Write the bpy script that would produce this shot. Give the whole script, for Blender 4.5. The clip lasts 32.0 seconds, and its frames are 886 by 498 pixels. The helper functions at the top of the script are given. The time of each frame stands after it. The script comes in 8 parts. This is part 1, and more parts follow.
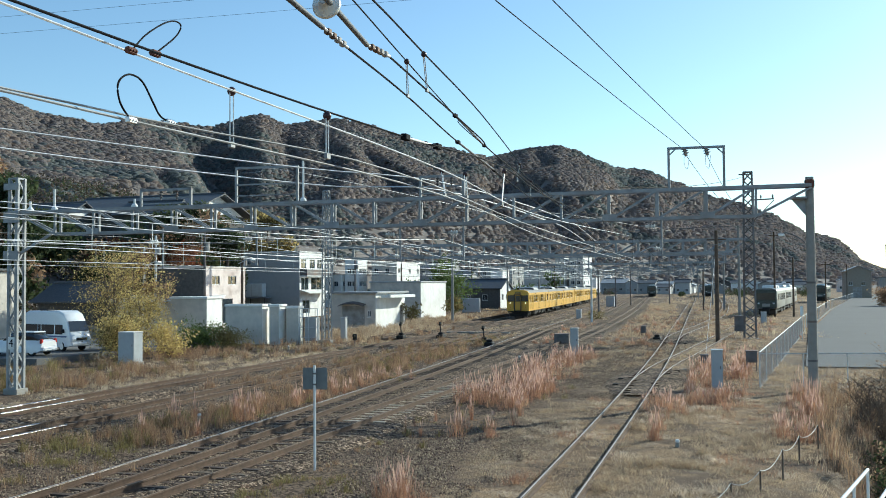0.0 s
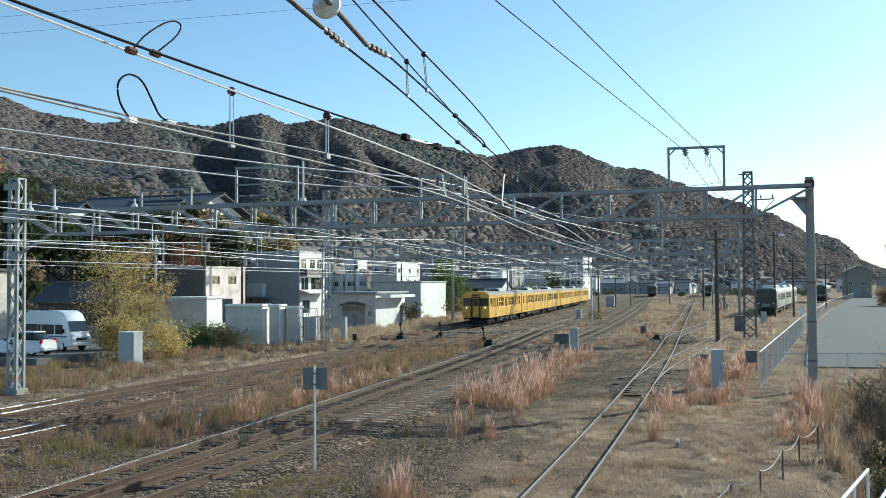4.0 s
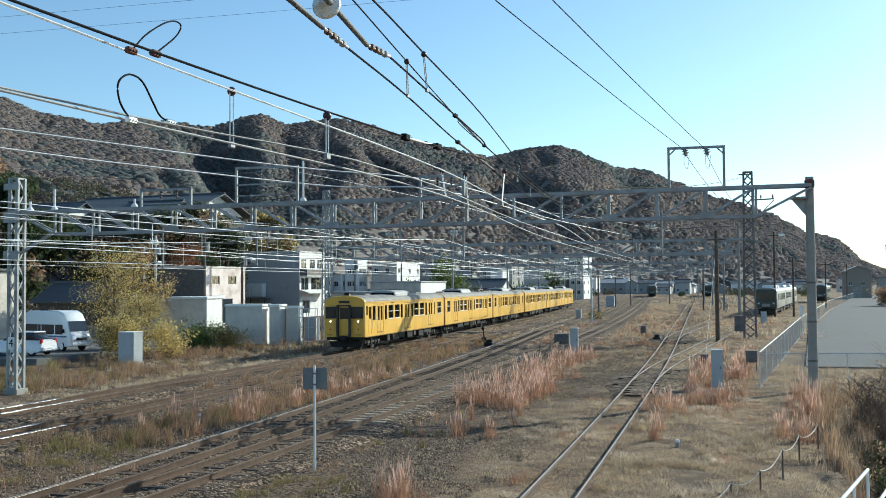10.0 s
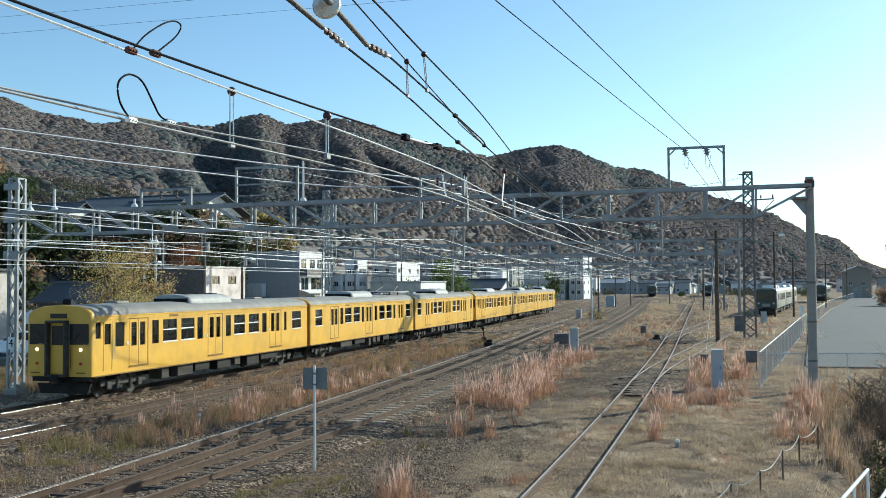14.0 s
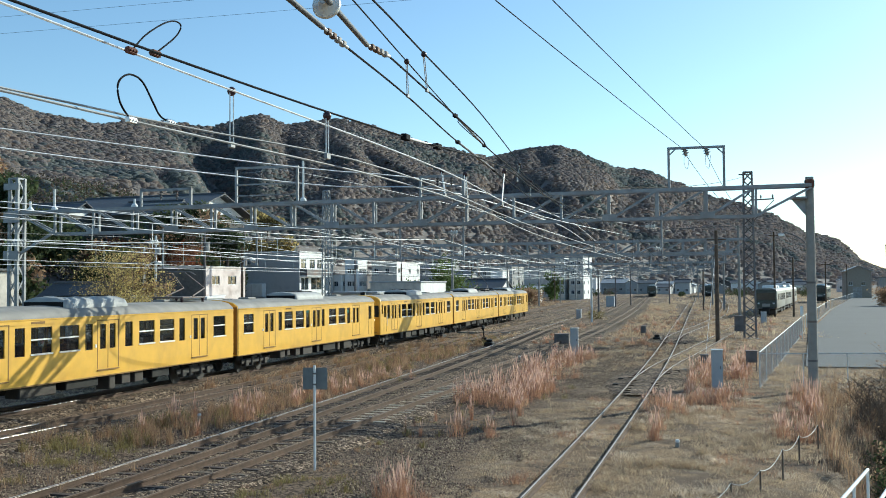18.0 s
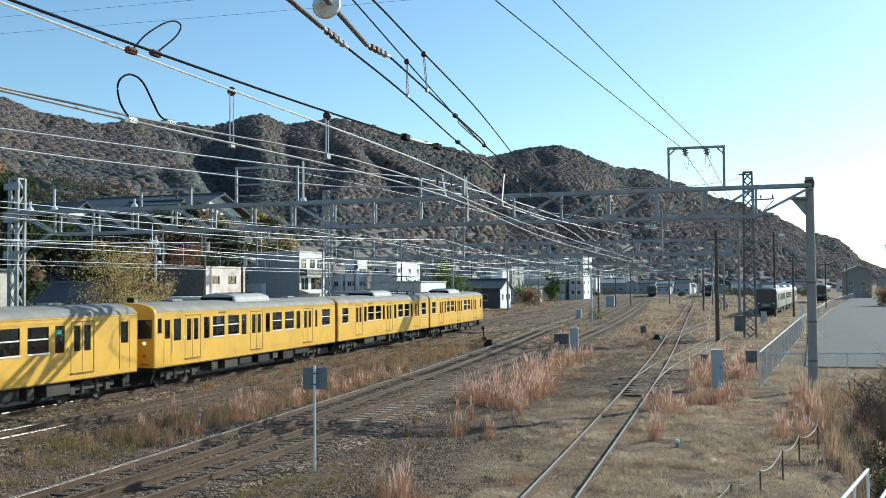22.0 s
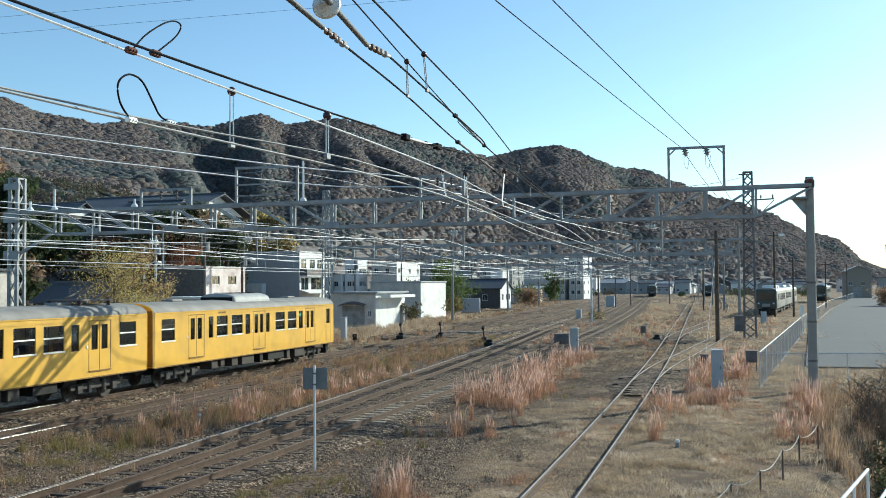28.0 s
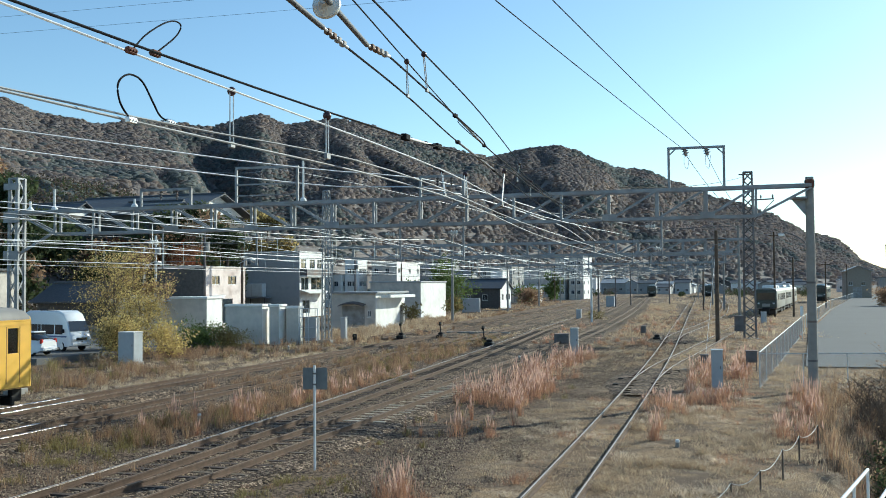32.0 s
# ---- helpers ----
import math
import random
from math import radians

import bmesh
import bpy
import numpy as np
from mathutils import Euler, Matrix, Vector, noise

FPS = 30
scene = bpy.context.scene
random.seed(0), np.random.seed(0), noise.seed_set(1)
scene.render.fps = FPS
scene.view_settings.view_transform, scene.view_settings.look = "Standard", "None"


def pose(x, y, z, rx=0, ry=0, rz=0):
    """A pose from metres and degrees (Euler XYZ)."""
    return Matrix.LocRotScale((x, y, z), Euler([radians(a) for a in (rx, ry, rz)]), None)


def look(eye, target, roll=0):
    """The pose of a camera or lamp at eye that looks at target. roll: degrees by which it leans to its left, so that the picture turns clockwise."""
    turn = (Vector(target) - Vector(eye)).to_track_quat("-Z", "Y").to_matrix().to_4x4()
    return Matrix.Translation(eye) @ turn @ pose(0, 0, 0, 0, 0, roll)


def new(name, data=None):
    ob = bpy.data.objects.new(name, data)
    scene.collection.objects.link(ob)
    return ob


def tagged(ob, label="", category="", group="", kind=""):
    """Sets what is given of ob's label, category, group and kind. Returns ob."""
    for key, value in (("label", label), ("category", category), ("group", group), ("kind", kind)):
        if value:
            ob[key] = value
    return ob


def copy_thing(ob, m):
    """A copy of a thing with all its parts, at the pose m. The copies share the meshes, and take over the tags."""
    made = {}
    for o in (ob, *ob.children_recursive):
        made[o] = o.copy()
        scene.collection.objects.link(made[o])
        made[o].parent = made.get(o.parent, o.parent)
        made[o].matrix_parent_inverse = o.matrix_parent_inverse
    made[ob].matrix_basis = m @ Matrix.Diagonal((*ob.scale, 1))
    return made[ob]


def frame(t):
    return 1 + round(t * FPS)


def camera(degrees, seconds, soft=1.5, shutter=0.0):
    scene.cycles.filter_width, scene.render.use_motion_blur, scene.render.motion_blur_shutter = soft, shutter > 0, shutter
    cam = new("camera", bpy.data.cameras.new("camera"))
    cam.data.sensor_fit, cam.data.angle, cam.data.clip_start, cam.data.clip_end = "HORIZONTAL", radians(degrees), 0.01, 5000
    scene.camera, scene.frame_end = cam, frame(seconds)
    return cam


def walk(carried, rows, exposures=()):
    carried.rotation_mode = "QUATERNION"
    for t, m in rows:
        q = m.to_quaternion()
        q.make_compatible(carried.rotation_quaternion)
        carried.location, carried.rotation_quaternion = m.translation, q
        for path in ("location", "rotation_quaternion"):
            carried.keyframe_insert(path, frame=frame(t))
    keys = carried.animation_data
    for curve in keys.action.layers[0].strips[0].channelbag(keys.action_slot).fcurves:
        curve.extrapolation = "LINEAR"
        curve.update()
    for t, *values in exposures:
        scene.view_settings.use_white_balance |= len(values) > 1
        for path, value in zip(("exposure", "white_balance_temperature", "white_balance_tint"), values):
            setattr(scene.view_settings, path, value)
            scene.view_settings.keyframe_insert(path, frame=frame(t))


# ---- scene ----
# camera: stands still at a raised window beside the yard
EYE = (0.0, 0.0, 4.30)
cam = camera(48.16, 32.0, soft=0.9, shutter=0.0)


def view_pose(yaw, pitch, roll):
    y, p = radians(yaw), radians(pitch)
    to = Vector((-math.sin(y) * math.cos(p), math.cos(y) * math.cos(p), math.sin(p)))
    return look(EYE, Vector(EYE) + to, roll)


CAM_POSE = view_pose(18.73, 2.09, -0.417)
walk(cam, [(0.0, CAM_POSE), (32.0, CAM_POSE)], [(0.0, 0.33, 5950, -5), (32.0, 0.33, 5950, -5)])

# ---- light: low autumn sun from ahead and to the right ----
SUN_AZ, SUN_EL = 34.0, 25.0
world = bpy.data.worlds.new("sky")
scene.world = world
world.use_nodes = True
wn = world.node_tree
sky = wn.nodes.new("ShaderNodeTexSky")
sky.sky_type = 'NISHITA'
sky.sun_disc = False
sky.sun_elevation = radians(SUN_EL)
sky.sun_rotation = radians(SUN_AZ)
sky.air_density, sky.dust_density, sky.ozone_density = 0.95, 0.45, 2.4
wn.nodes["Background"].inputs[1].default_value = 0.136
wn.links.new(sky.outputs[0], wn.nodes["Background"].inputs[0])
sun_data = bpy.data.lights.new("sun", 'SUN')
sun_data.energy, sun_data.angle, sun_data.color = 4.8, radians(0.55), (1.0, 0.91, 0.78)
sun = new("sun", sun_data)
az, el = radians(SUN_AZ), radians(SUN_EL)
SUN_TO = Vector((math.sin(az) * math.cos(el), math.cos(az) * math.cos(el), math.sin(el)))
sun.matrix_world = look(SUN_TO * 60, (0, 0, 0))


# ---- materials ----
def mat(name, col, rough=0.8, metal=0.0, var=0.15, scale=6.0, bump=0.0, bump_scale=60.0, stain=None, stain_amt=0.5, stain_scale=1.2,
        island=0.0, obj=0.0, spec=0.4, trans=0.0):
    m = bpy.data.materials.new(name)
    m.use_nodes = True
    nt = m.node_tree
    b = nt.nodes["Principled BSDF"]
    b.inputs["Roughness"].default_value, b.inputs["Metallic"].default_value = rough, metal
    b.inputs["Specular IOR Level"].default_value = spec
    co = nt.nodes.new("ShaderNodeTexCoord")

    def noise_at(sc, detail=6.0):
        n = nt.nodes.new("ShaderNodeTexNoise")
        n.inputs["Scale"].default_value, n.inputs["Detail"].default_value = sc, detail
        nt.links.new(co.outputs["Object"], n.inputs["Vector"])
        return n

    def mix(kind, fac, a, bcol):
        x = nt.nodes.new("ShaderNodeMix")
        x.data_type, x.blend_type = 'RGBA', kind
        for sock, v in ((x.inputs[0], fac), (x.inputs[6], a), (x.inputs[7], bcol)):
            if hasattr(v, "is_output"):
                nt.links.new(v, sock)
            else:
                sock.default_value = v
        return x.outputs[2]

    def ramp(src, lo, hi, a=0.0, z=1.0):
        r = nt.nodes.new("ShaderNodeMapRange")
        r.inputs[1].default_value, r.inputs[2].default_value = lo, hi
        r.inputs[3].default_value, r.inputs[4].default_value = a, z
        nt.links.new(src, r.inputs[0])
        return r.outputs[0]

    c = (*col, 1)
    n1 = noise_at(scale)
    c = mix('MIX', ramp(n1.outputs[0], 0.3, 0.7), tuple(v * (1 - var) for v in col) + (1,), tuple(min(1, v * (1 + var)) for v in col) + (1,))
    if stain:
        n2 = noise_at(stain_scale, 10)
        c = mix('MIX', ramp(n2.outputs[0], 0.45, 0.75, 0, stain_amt), c, (*stain, 1))
    for amt, kind in ((island, "geo"), (obj, "obj")):
        if amt:
            g = nt.nodes.new("ShaderNodeNewGeometry" if kind == "geo" else "ShaderNodeObjectInfo")
            src = g.outputs["Random Per Island"] if kind == "geo" else g.outputs["Random"]
            h = nt.nodes.new("ShaderNodeHueSaturation")
            nt.links.new(ramp(src, 0, 1, 1 - amt, 1 + amt), h.inputs["Value"])
            nt.links.new(ramp(src, 0, 1, 0.5 - amt * 0.04, 0.5 + amt * 0.04), h.inputs["Hue"])
            nt.links.new(c, h.inputs["Color"])
            c = h.outputs[0]
    nt.links.new(c, b.inputs["Base Color"])
    if bump:
        n3 = noise_at(bump_scale, 4)
        bp = nt.nodes.new("ShaderNodeBump")
        bp.inputs["Strength"].default_value, bp.inputs["Distance"].default_value = bump, 0.02
        nt.links.new(n3.outputs[0], bp.inputs["Height"])
        nt.links.new(bp.outputs[0], b.inputs["Normal"])
    if trans:
        tr = nt.nodes.new("ShaderNodeBsdfTranslucent")
        nt.links.new(c, tr.inputs["Color"])
        ms = nt.nodes.new("ShaderNodeMixShader")
        ms.inputs[0].default_value = trans
        nt.links.new(b.outputs[0], ms.inputs[1])
        nt.links.new(tr.outputs[0], ms.inputs[2])
        nt.links.new(ms.outputs[0], nt.nodes["Material Output"].inputs["Surface"])
    return m


def glass(name, tint, rough=0.02, ior=1.12):
    m = bpy.data.materials.new(name)
    m.use_nodes = True
    b = m.node_tree.nodes["Principled BSDF"]
    b.inputs["Base Color"].default_value = (*tint, 1)
    b.inputs["Roughness"].default_value = rough
    b.inputs["Transmission Weight"].default_value = 1.0
    b.inputs["IOR"].default_value = ior
    return m


def glow(name, col, power):
    m = bpy.data.materials.new(name)
    m.use_nodes = True
    b = m.node_tree.nodes["Principled BSDF"]
    b.inputs["Base Color"].default_value = (*col, 1)
    b.inputs["Emission Color"].default_value = (*col, 1)
    b.inputs["Emission Strength"].default_value = power
    return m


YELLOW = mat("train_yellow", (0.72, 0.415, 0.06), 0.42, var=0.06, scale=1.4, stain=(0.42, 0.235, 0.06), stain_amt=0.45, stain_scale=1.1)
ROOFGREY = mat("roof_grey", (0.27, 0.255, 0.235), 0.75, var=0.12, scale=1.5, stain=(0.16, 0.15, 0.14), stain_amt=0.6, stain_scale=0.9)
BLACKP = mat("underframe_black", (0.014, 0.013, 0.012), 0.8, var=0.4, scale=3.0)
BOGIE = mat("bogie_grey", (0.055, 0.048, 0.043), 0.75, var=0.4, scale=4.0)
UNDERBOX = mat("underfloor_box", (0.06, 0.05, 0.042), 0.8, var=0.25, scale=2.0, stain=(0.05, 0.04, 0.032), stain_amt=0.7)
GREYBOX = mat("equipment_grey", (0.36, 0.34, 0.32), 0.7, var=0.2, scale=2.0, stain=(0.16, 0.12, 0.09), stain_amt=0.6)
ALU = mat("aluminium", (0.78, 0.78, 0.78), 0.35, 0.6, var=0.06)
DARKAC = mat("roof_unit_dark", (0.018, 0.018, 0.018), 0.9, var=0.3, scale=2, spec=0.1)
LIGHTAC = mat("roof_unit_light", (0.34, 0.34, 0.335), 0.6, var=0.15, scale=2, stain=(0.3, 0.28, 0.25), stain_amt=0.4)
SEAM = mat("seam_dark", (0.22, 0.12, 0.03), 0.7)
RUBBER = mat("gangway_rubber", (0.06, 0.055, 0.05), 0.85, var=0.3)
INSIDE = mat("train_interior", (0.45, 0.43, 0.38), 0.8)
SEAT = mat("seat_blue", (0.06, 0.09, 0.16), 0.9, var=0.2)
WINGLASS = glass("window_glass", (0.36, 0.38, 0.38), ior=1.42)
HEADLAMP = glow("headlamp_lit", (1.0, 0.88, 0.68), 2.2)
REDLENS = mat("red_lens", (0.5, 0.03, 0.02), 0.3)
SIGNLAMP = glow("side_lamp_lit", (1.0, 0.95, 0.8), 1.0)
DESTSIGN = glow("destination_panel", (0.10, 0.55, 0.45), 0.5)

STEEL = mat("galvanised_steel", (0.31, 0.32, 0.33), 0.6, 0.2, var=0.18, scale=2.5, stain=(0.24, 0.215, 0.19), stain_amt=0.6, stain_scale=0.8)
STEELD = mat("old_steel", (0.16, 0.15, 0.15), 0.7, 0.2, var=0.3, scale=2.0, stain=(0.2, 0.1, 0.05), stain_amt=0.6)
WHITEP = mat("white_paint", (0.8, 0.8, 0.78), 0.5, var=0.05, stain=(0.5, 0.47, 0.42), stain_amt=0.4)
RAILSIDE = mat("rail_rust", (0.085, 0.05, 0.032), 0.8, var=0.3, scale=5, bump=0.2)
RAILTOP = mat("rail_head", (0.78, 0.75, 0.74), 0.2, 0.95, var=0.15, scale=3)
RAILWORN = mat("rail_head_worn", (0.46, 0.40, 0.35), 0.5, 0.3, var=0.2, scale=3)
RAILSEMI = mat("rail_head_semi", (0.55, 0.50, 0.46), 0.38, 0.7, var=0.2, scale=2)
RAILDULL = mat("rail_head_dull", (0.21, 0.148, 0.104), 0.7, 0.0, var=0.25, scale=3, spec=0.25)
WOODSL = mat("sleeper_wood", (0.10, 0.072, 0.054), 0.9, var=0.35, scale=8, bump=0.4, obj=0.35)
CONCSL = mat("sleeper_concrete", (0.46, 0.40, 0.32), 0.9, var=0.15, scale=8, obj=0.15)
CONCRETE = mat("concrete", (0.30, 0.285, 0.26), 0.9, var=0.12, scale=4, bump=0.2, stain=(0.24, 0.22, 0.2), stain_amt=0.5, stain_scale=0.8)
ASPHALT = mat("asphalt", (0.125, 0.124, 0.124), 0.95, var=0.15, scale=20, stain=(0.10, 0.10, 0.10), stain_amt=0.5, stain_scale=0.15)
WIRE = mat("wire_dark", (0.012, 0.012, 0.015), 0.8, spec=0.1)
# Sun glare on the wires is put into the next two pale colours.
GLAREWIRE = mat("wire_sun_glare", (0.72, 0.72, 0.72), 0.35, 0.3)
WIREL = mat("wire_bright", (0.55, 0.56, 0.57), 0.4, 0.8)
PORCELAIN = mat("porcelain_brown", (0.05, 0.025, 0.03), 0.3)
PORCELAINW = mat("porcelain_white", (0.72, 0.70, 0.66), 0.3)


def yard_soil():
    """Matted dry grass, bare brown soil and spilled gravel, in patches of several sizes."""
    m = bpy.data.materials.new("yard_soil")
    m.use_nodes = True
    nt = m.node_tree
    b = nt.nodes["Principled BSDF"]
    b.inputs["Roughness"].default_value, b.inputs["Specular IOR Level"].default_value = 0.95, 0.15
    co = nt.nodes.new("ShaderNodeTexCoord")

    def tex(sc, detail=5.0, rough=0.6, stretch=None):
        n = nt.nodes.new("ShaderNodeTexNoise")
        n.inputs["Scale"].default_value, n.inputs["Detail"].default_value, n.inputs["Roughness"].default_value = sc, detail, rough
        src = co.outputs["Object"]
        if stretch:
            mp = nt.nodes.new("ShaderNodeMapping")
            mp.inputs["Scale"].default_value, mp.inputs["Rotation"].default_value = stretch, (0, 0, 0.6)
            nt.links.new(src, mp.inputs["Vector"])
            src = mp.outputs[0]
        nt.links.new(src, n.inputs["Vector"])
        return n.outputs[0]

    def rng(src, a, z, lo=0.0, hi=1.0):
        r = nt.nodes.new("ShaderNodeMapRange")
        for k, v in enumerate((a, z, lo, hi)):
            r.inputs[k + 1].default_value = v
        nt.links.new(src, r.inputs[0])
        return r.outputs[0]

    def mixc(fac, a, c, kind='MIX'):
        x = nt.nodes.new("ShaderNodeMix")
        x.data_type, x.blend_type = 'RGBA', kind
        nt.links.new(fac, x.inputs[0])
        for sock, v in ((x.inputs[6], a), (x.inputs[7], c)):
            if isinstance(v, tuple):
                sock.default_value = (*v, 1)
            else:
                nt.links.new(v, sock)
        return x.outputs[2]

    fine = tex(28, 3, 0.7, (1.0, 0.35, 1.0))
    straw = mixc(rng(fine, 0.3, 0.7), (0.105, 0.07, 0.043), (0.51, 0.36, 0.218))
    straw_pale = mixc(rng(fine, 0.35, 0.65), (0.26, 0.19, 0.13), (0.62, 0.49, 0.35))
    soil = mixc(rng(tex(40, 3, 0.7), 0.35, 0.68), (0.04, 0.029, 0.023), (0.22, 0.157, 0.115))
    vor = nt.nodes.new("ShaderNodeTexVoronoi")
    vor.inputs["Scale"].default_value = 17
    nt.links.new(co.outputs["Object"], vor.inputs["Vector"])
    hs = nt.nodes.new("ShaderNodeSeparateColor")
    nt.links.new(vor.outputs["Color"], hs.inputs[0])
    gravel = mixc(rng(hs.outputs[0], 0.0, 1.0), (0.018, 0.012, 0.009), (0.255, 0.18, 0.124))
    ground = mixc(rng(tex(1.1, 6, 0.65), 0.48, 0.66), straw, soil)
    ground = mixc(rng(tex(0.3, 6, 0.65), 0.48, 0.6, 0, 0.85), ground, soil)
    ground = mixc(rng(tex(0.55, 6, 0.7), 0.55, 0.68, 0, 0.75), ground, straw_pale)
    sep = nt.nodes.new("ShaderNodeSeparateXYZ")
    nt.links.new(co.outputs["Object"], sep.inputs[0])
    ad = nt.nodes.new("ShaderNodeMath")
    ad.operation = 'MULTIPLY_ADD'
    nt.links.new(tex(0.3, 5), ad.inputs[0])
    ad.inputs[1].default_value = 9.0
    nt.links.new(sep.outputs[0], ad.inputs[2])
    side = rng(ad.outputs[0], -2.2, -3.8)
    ground = mixc(side, ground, mixc(rng(tex(0.8, 5), 0.58, 0.78), gravel, straw))
    ground = mixc(rng(tex(0.24, 6, 0.7), 0.53, 0.60, 0, 0.9), ground, gravel)
    nt.links.new(ground, b.inputs["Base Color"])
    bp = nt.nodes.new("ShaderNodeBump")
    bp.inputs["Strength"].default_value, bp.inputs["Distance"].default_value = 1.0, 0.05
    nt.links.new(tex(14, 5, 0.7), bp.inputs["Height"])
    nt.links.new(bp.outputs[0], b.inputs["Normal"])
    return m


GROUNDM = yard_soil()


def ballast_stones():
    """Rusty crushed stone: every stone its own tone, with dusty and oily stretches."""
    m = bpy.data.materials.new("ballast")
    m.use_nodes = True
    nt = m.node_tree
    b = nt.nodes["Principled BSDF"]
    b.inputs["Roughness"].default_value, b.inputs["Specular IOR Level"].default_value = 0.95, 0.15
    co = nt.nodes.new("ShaderNodeTexCoord")
    vor = nt.nodes.new("ShaderNodeTexVoronoi")
    vor.inputs["Scale"].default_value = 15
    nt.links.new(co.outputs["Object"], vor.inputs["Vector"])
    sp = nt.nodes.new("ShaderNodeSeparateColor")
    nt.links.new(vor.outputs["Color"], sp.inputs[0])
    cr = nt.nodes.new("ShaderNodeValToRGB")
    cr.color_ramp.elements[0].color, cr.color_ramp.elements[1].color = (0.010, 0.007, 0.005, 1), (0.44, 0.33, 0.235, 1)
    mid = cr.color_ramp.elements.new(0.62)
    mid.color = (0.10, 0.068, 0.046, 1)
    nt.links.new(sp.outputs[0], cr.inputs[0])
    ns = nt.nodes.new("ShaderNodeTexNoise")
    ns.inputs["Scale"].default_value, ns.inputs["Detail"].default_value = 0.55, 8
    nt.links.new(co.outputs["Object"], ns.inputs["Vector"])
    mr = nt.nodes.new("ShaderNodeMapRange")
    for k, v in enumerate((0.3, 0.7, 0.55, 1.5)):
        mr.inputs[k + 1].default_value = v
    nt.links.new(ns.outputs[0], mr.inputs[0])
    hv = nt.nodes.new("ShaderNodeHueSaturation")
    nt.links.new(cr.outputs[0], hv.inputs["Color"])
    nt.links.new(mr.outputs[0], hv.inputs["Value"])
    nt.links.new(hv.outputs[0], b.inputs["Base Color"])
    bp = nt.nodes.new("ShaderNodeBump")
    bp.inputs["Strength"].default_value, bp.inputs["Distance"].default_value = 1.0, 0.04
    nt.links.new(vor.outputs["Distance"], bp.inputs["Height"])
    bp.invert = True
    nt.links.new(bp.outputs[0], b.inputs["Normal"])
    return m


BALLAST = ballast_stones()
HILLM = mat("hill_soil", (0.17, 0.148, 0.135), 0.95, var=0.4, scale=0.08)


# ---- mesh helpers ----
class MB:
    """Collects vertices and faces for one mesh."""

    def __init__(self):
        self.v, self.f = [], []

    def add(self, vs, fs):
        n = len(self.v)
        self.v += [tuple(x) for x in vs]
        self.f += [tuple(i + n for i in f) for f in fs]
        return self

    def box(self, x0, x1, y0, y1, z0, z1, m=None):
        vs = [Vector((x, y, z)) for z in (z0, z1) for y in (y0, y1) for x in (x0, x1)]
        if m is not None:
            vs = [m @ v for v in vs]
        return self.add(vs, [(0, 2, 3, 1), (4, 5, 7, 6), (0, 1, 5, 4), (2, 6, 7, 3), (0, 4, 6, 2), (1, 3, 7, 5)])

    def bbox(self, x0, x1, y0, y1, z0, z1, c=0.02, m=None):
        """A box with chamfered edges."""
        vs, key = [], {}
        for ix, X in enumerate((x0, x1)):
            for iy, Y in enumerate((y0, y1)):
                for iz, Z in enumerate((z0, z1)):
                    sx, sy, sz = (1, -1)[ix], (1, -1)[iy], (1, -1)[iz]
                    for a in range(3):
                        p = Vector((X + (sx * c if a != 0 else 0), Y + (sy * c if a != 1 else 0), Z + (sz * c if a != 2 else 0)))
                        key[ix, iy, iz, a] = len(vs)
                        vs.append(m @ p if m is not None else p)
        fs = []
        for a in range(3):
            o = [k for k in range(3) if k != a]
            for s in (0, 1):
                q = []
                for u, w in ((0, 0), (1, 0), (1, 1), (0, 1)):
                    i = [0, 0, 0]
                    i[a], i[o[0]], i[o[1]] = s, u, w
                    q.append(key[(*i, a)])
                fs.append(tuple(q))
        for a in range(3):
            o = [k for k in range(3) if k != a]
            for u in (0, 1):
                for w in (0, 1):
                    q = []
                    for s, face in ((0, o[0]), (1, o[0]), (1, o[1]), (0, o[1])):
                        i = [0, 0, 0]
                        i[a], i[o[0]], i[o[1]] = s, u, w
                        q.append(key[(*i, face)])
                    fs.append(tuple(q))
        for ix in (0, 1):
            for iy in (0, 1):
                for iz in (0, 1):
                    fs.append(tuple(key[ix, iy, iz, a] for a in range(3)))
        return self.add(vs, fs)

    def tube(self, pts, r, n=6, r1=None, cap=True):
        pts = [Vector(p) for p in pts]
        rings, last = [], len(pts) - 1
        for i, p in enumerate(pts):
            d = (pts[min(i + 1, last)] - pts[max(i - 1, 0)]).normalized()
            u = d.cross(Vector((0, 0, 1)))
            if u.length < 0.01:
                u = Vector((1, 0, 0))
            u.normalize()
            w = u.cross(d)
            rr = r if r1 is None else r + (r1 - r) * i / last
            rings.append([p + (u * math.cos(2 * math.pi * k / n) + w * math.sin(2 * math.pi * k / n)) * rr for k in range(n)])
        vs = [v for ring in rings for v in ring]
        fs = [(i * n + k, i * n + (k + 1) % n, (i + 1) * n + (k + 1) % n, (i + 1) * n + k) for i in range(last) for k in range(n)]
        if cap:
            fs += [tuple(range(n))[::-1], tuple(last * n + k for k in range(n))]
        return self.add(vs, fs)

    def bar(self, a, b, w, h):
        """A straight square bar from a to b."""
        a, b = Vector(a), Vector(b)
        d = (b - a).normalized()
        u = d.cross(Vector((0, 0, 1)))
        if u.length < 0.01:
            u = Vector((1, 0, 0))
        u = u.normalized() * (w / 2)
        t = u.cross(d).normalized() * (h / 2)
        vs = [p + u * i + t * j for p in (a, b) for i, j in ((-1, -1), (1, -1), (1, 1), (-1, 1))]
        return self.add(vs, [(0, 1, 2, 3), (7, 6, 5, 4), (0, 4, 5, 1), (1, 5, 6, 2), (2, 6, 7, 3), (3, 7, 4, 0)])

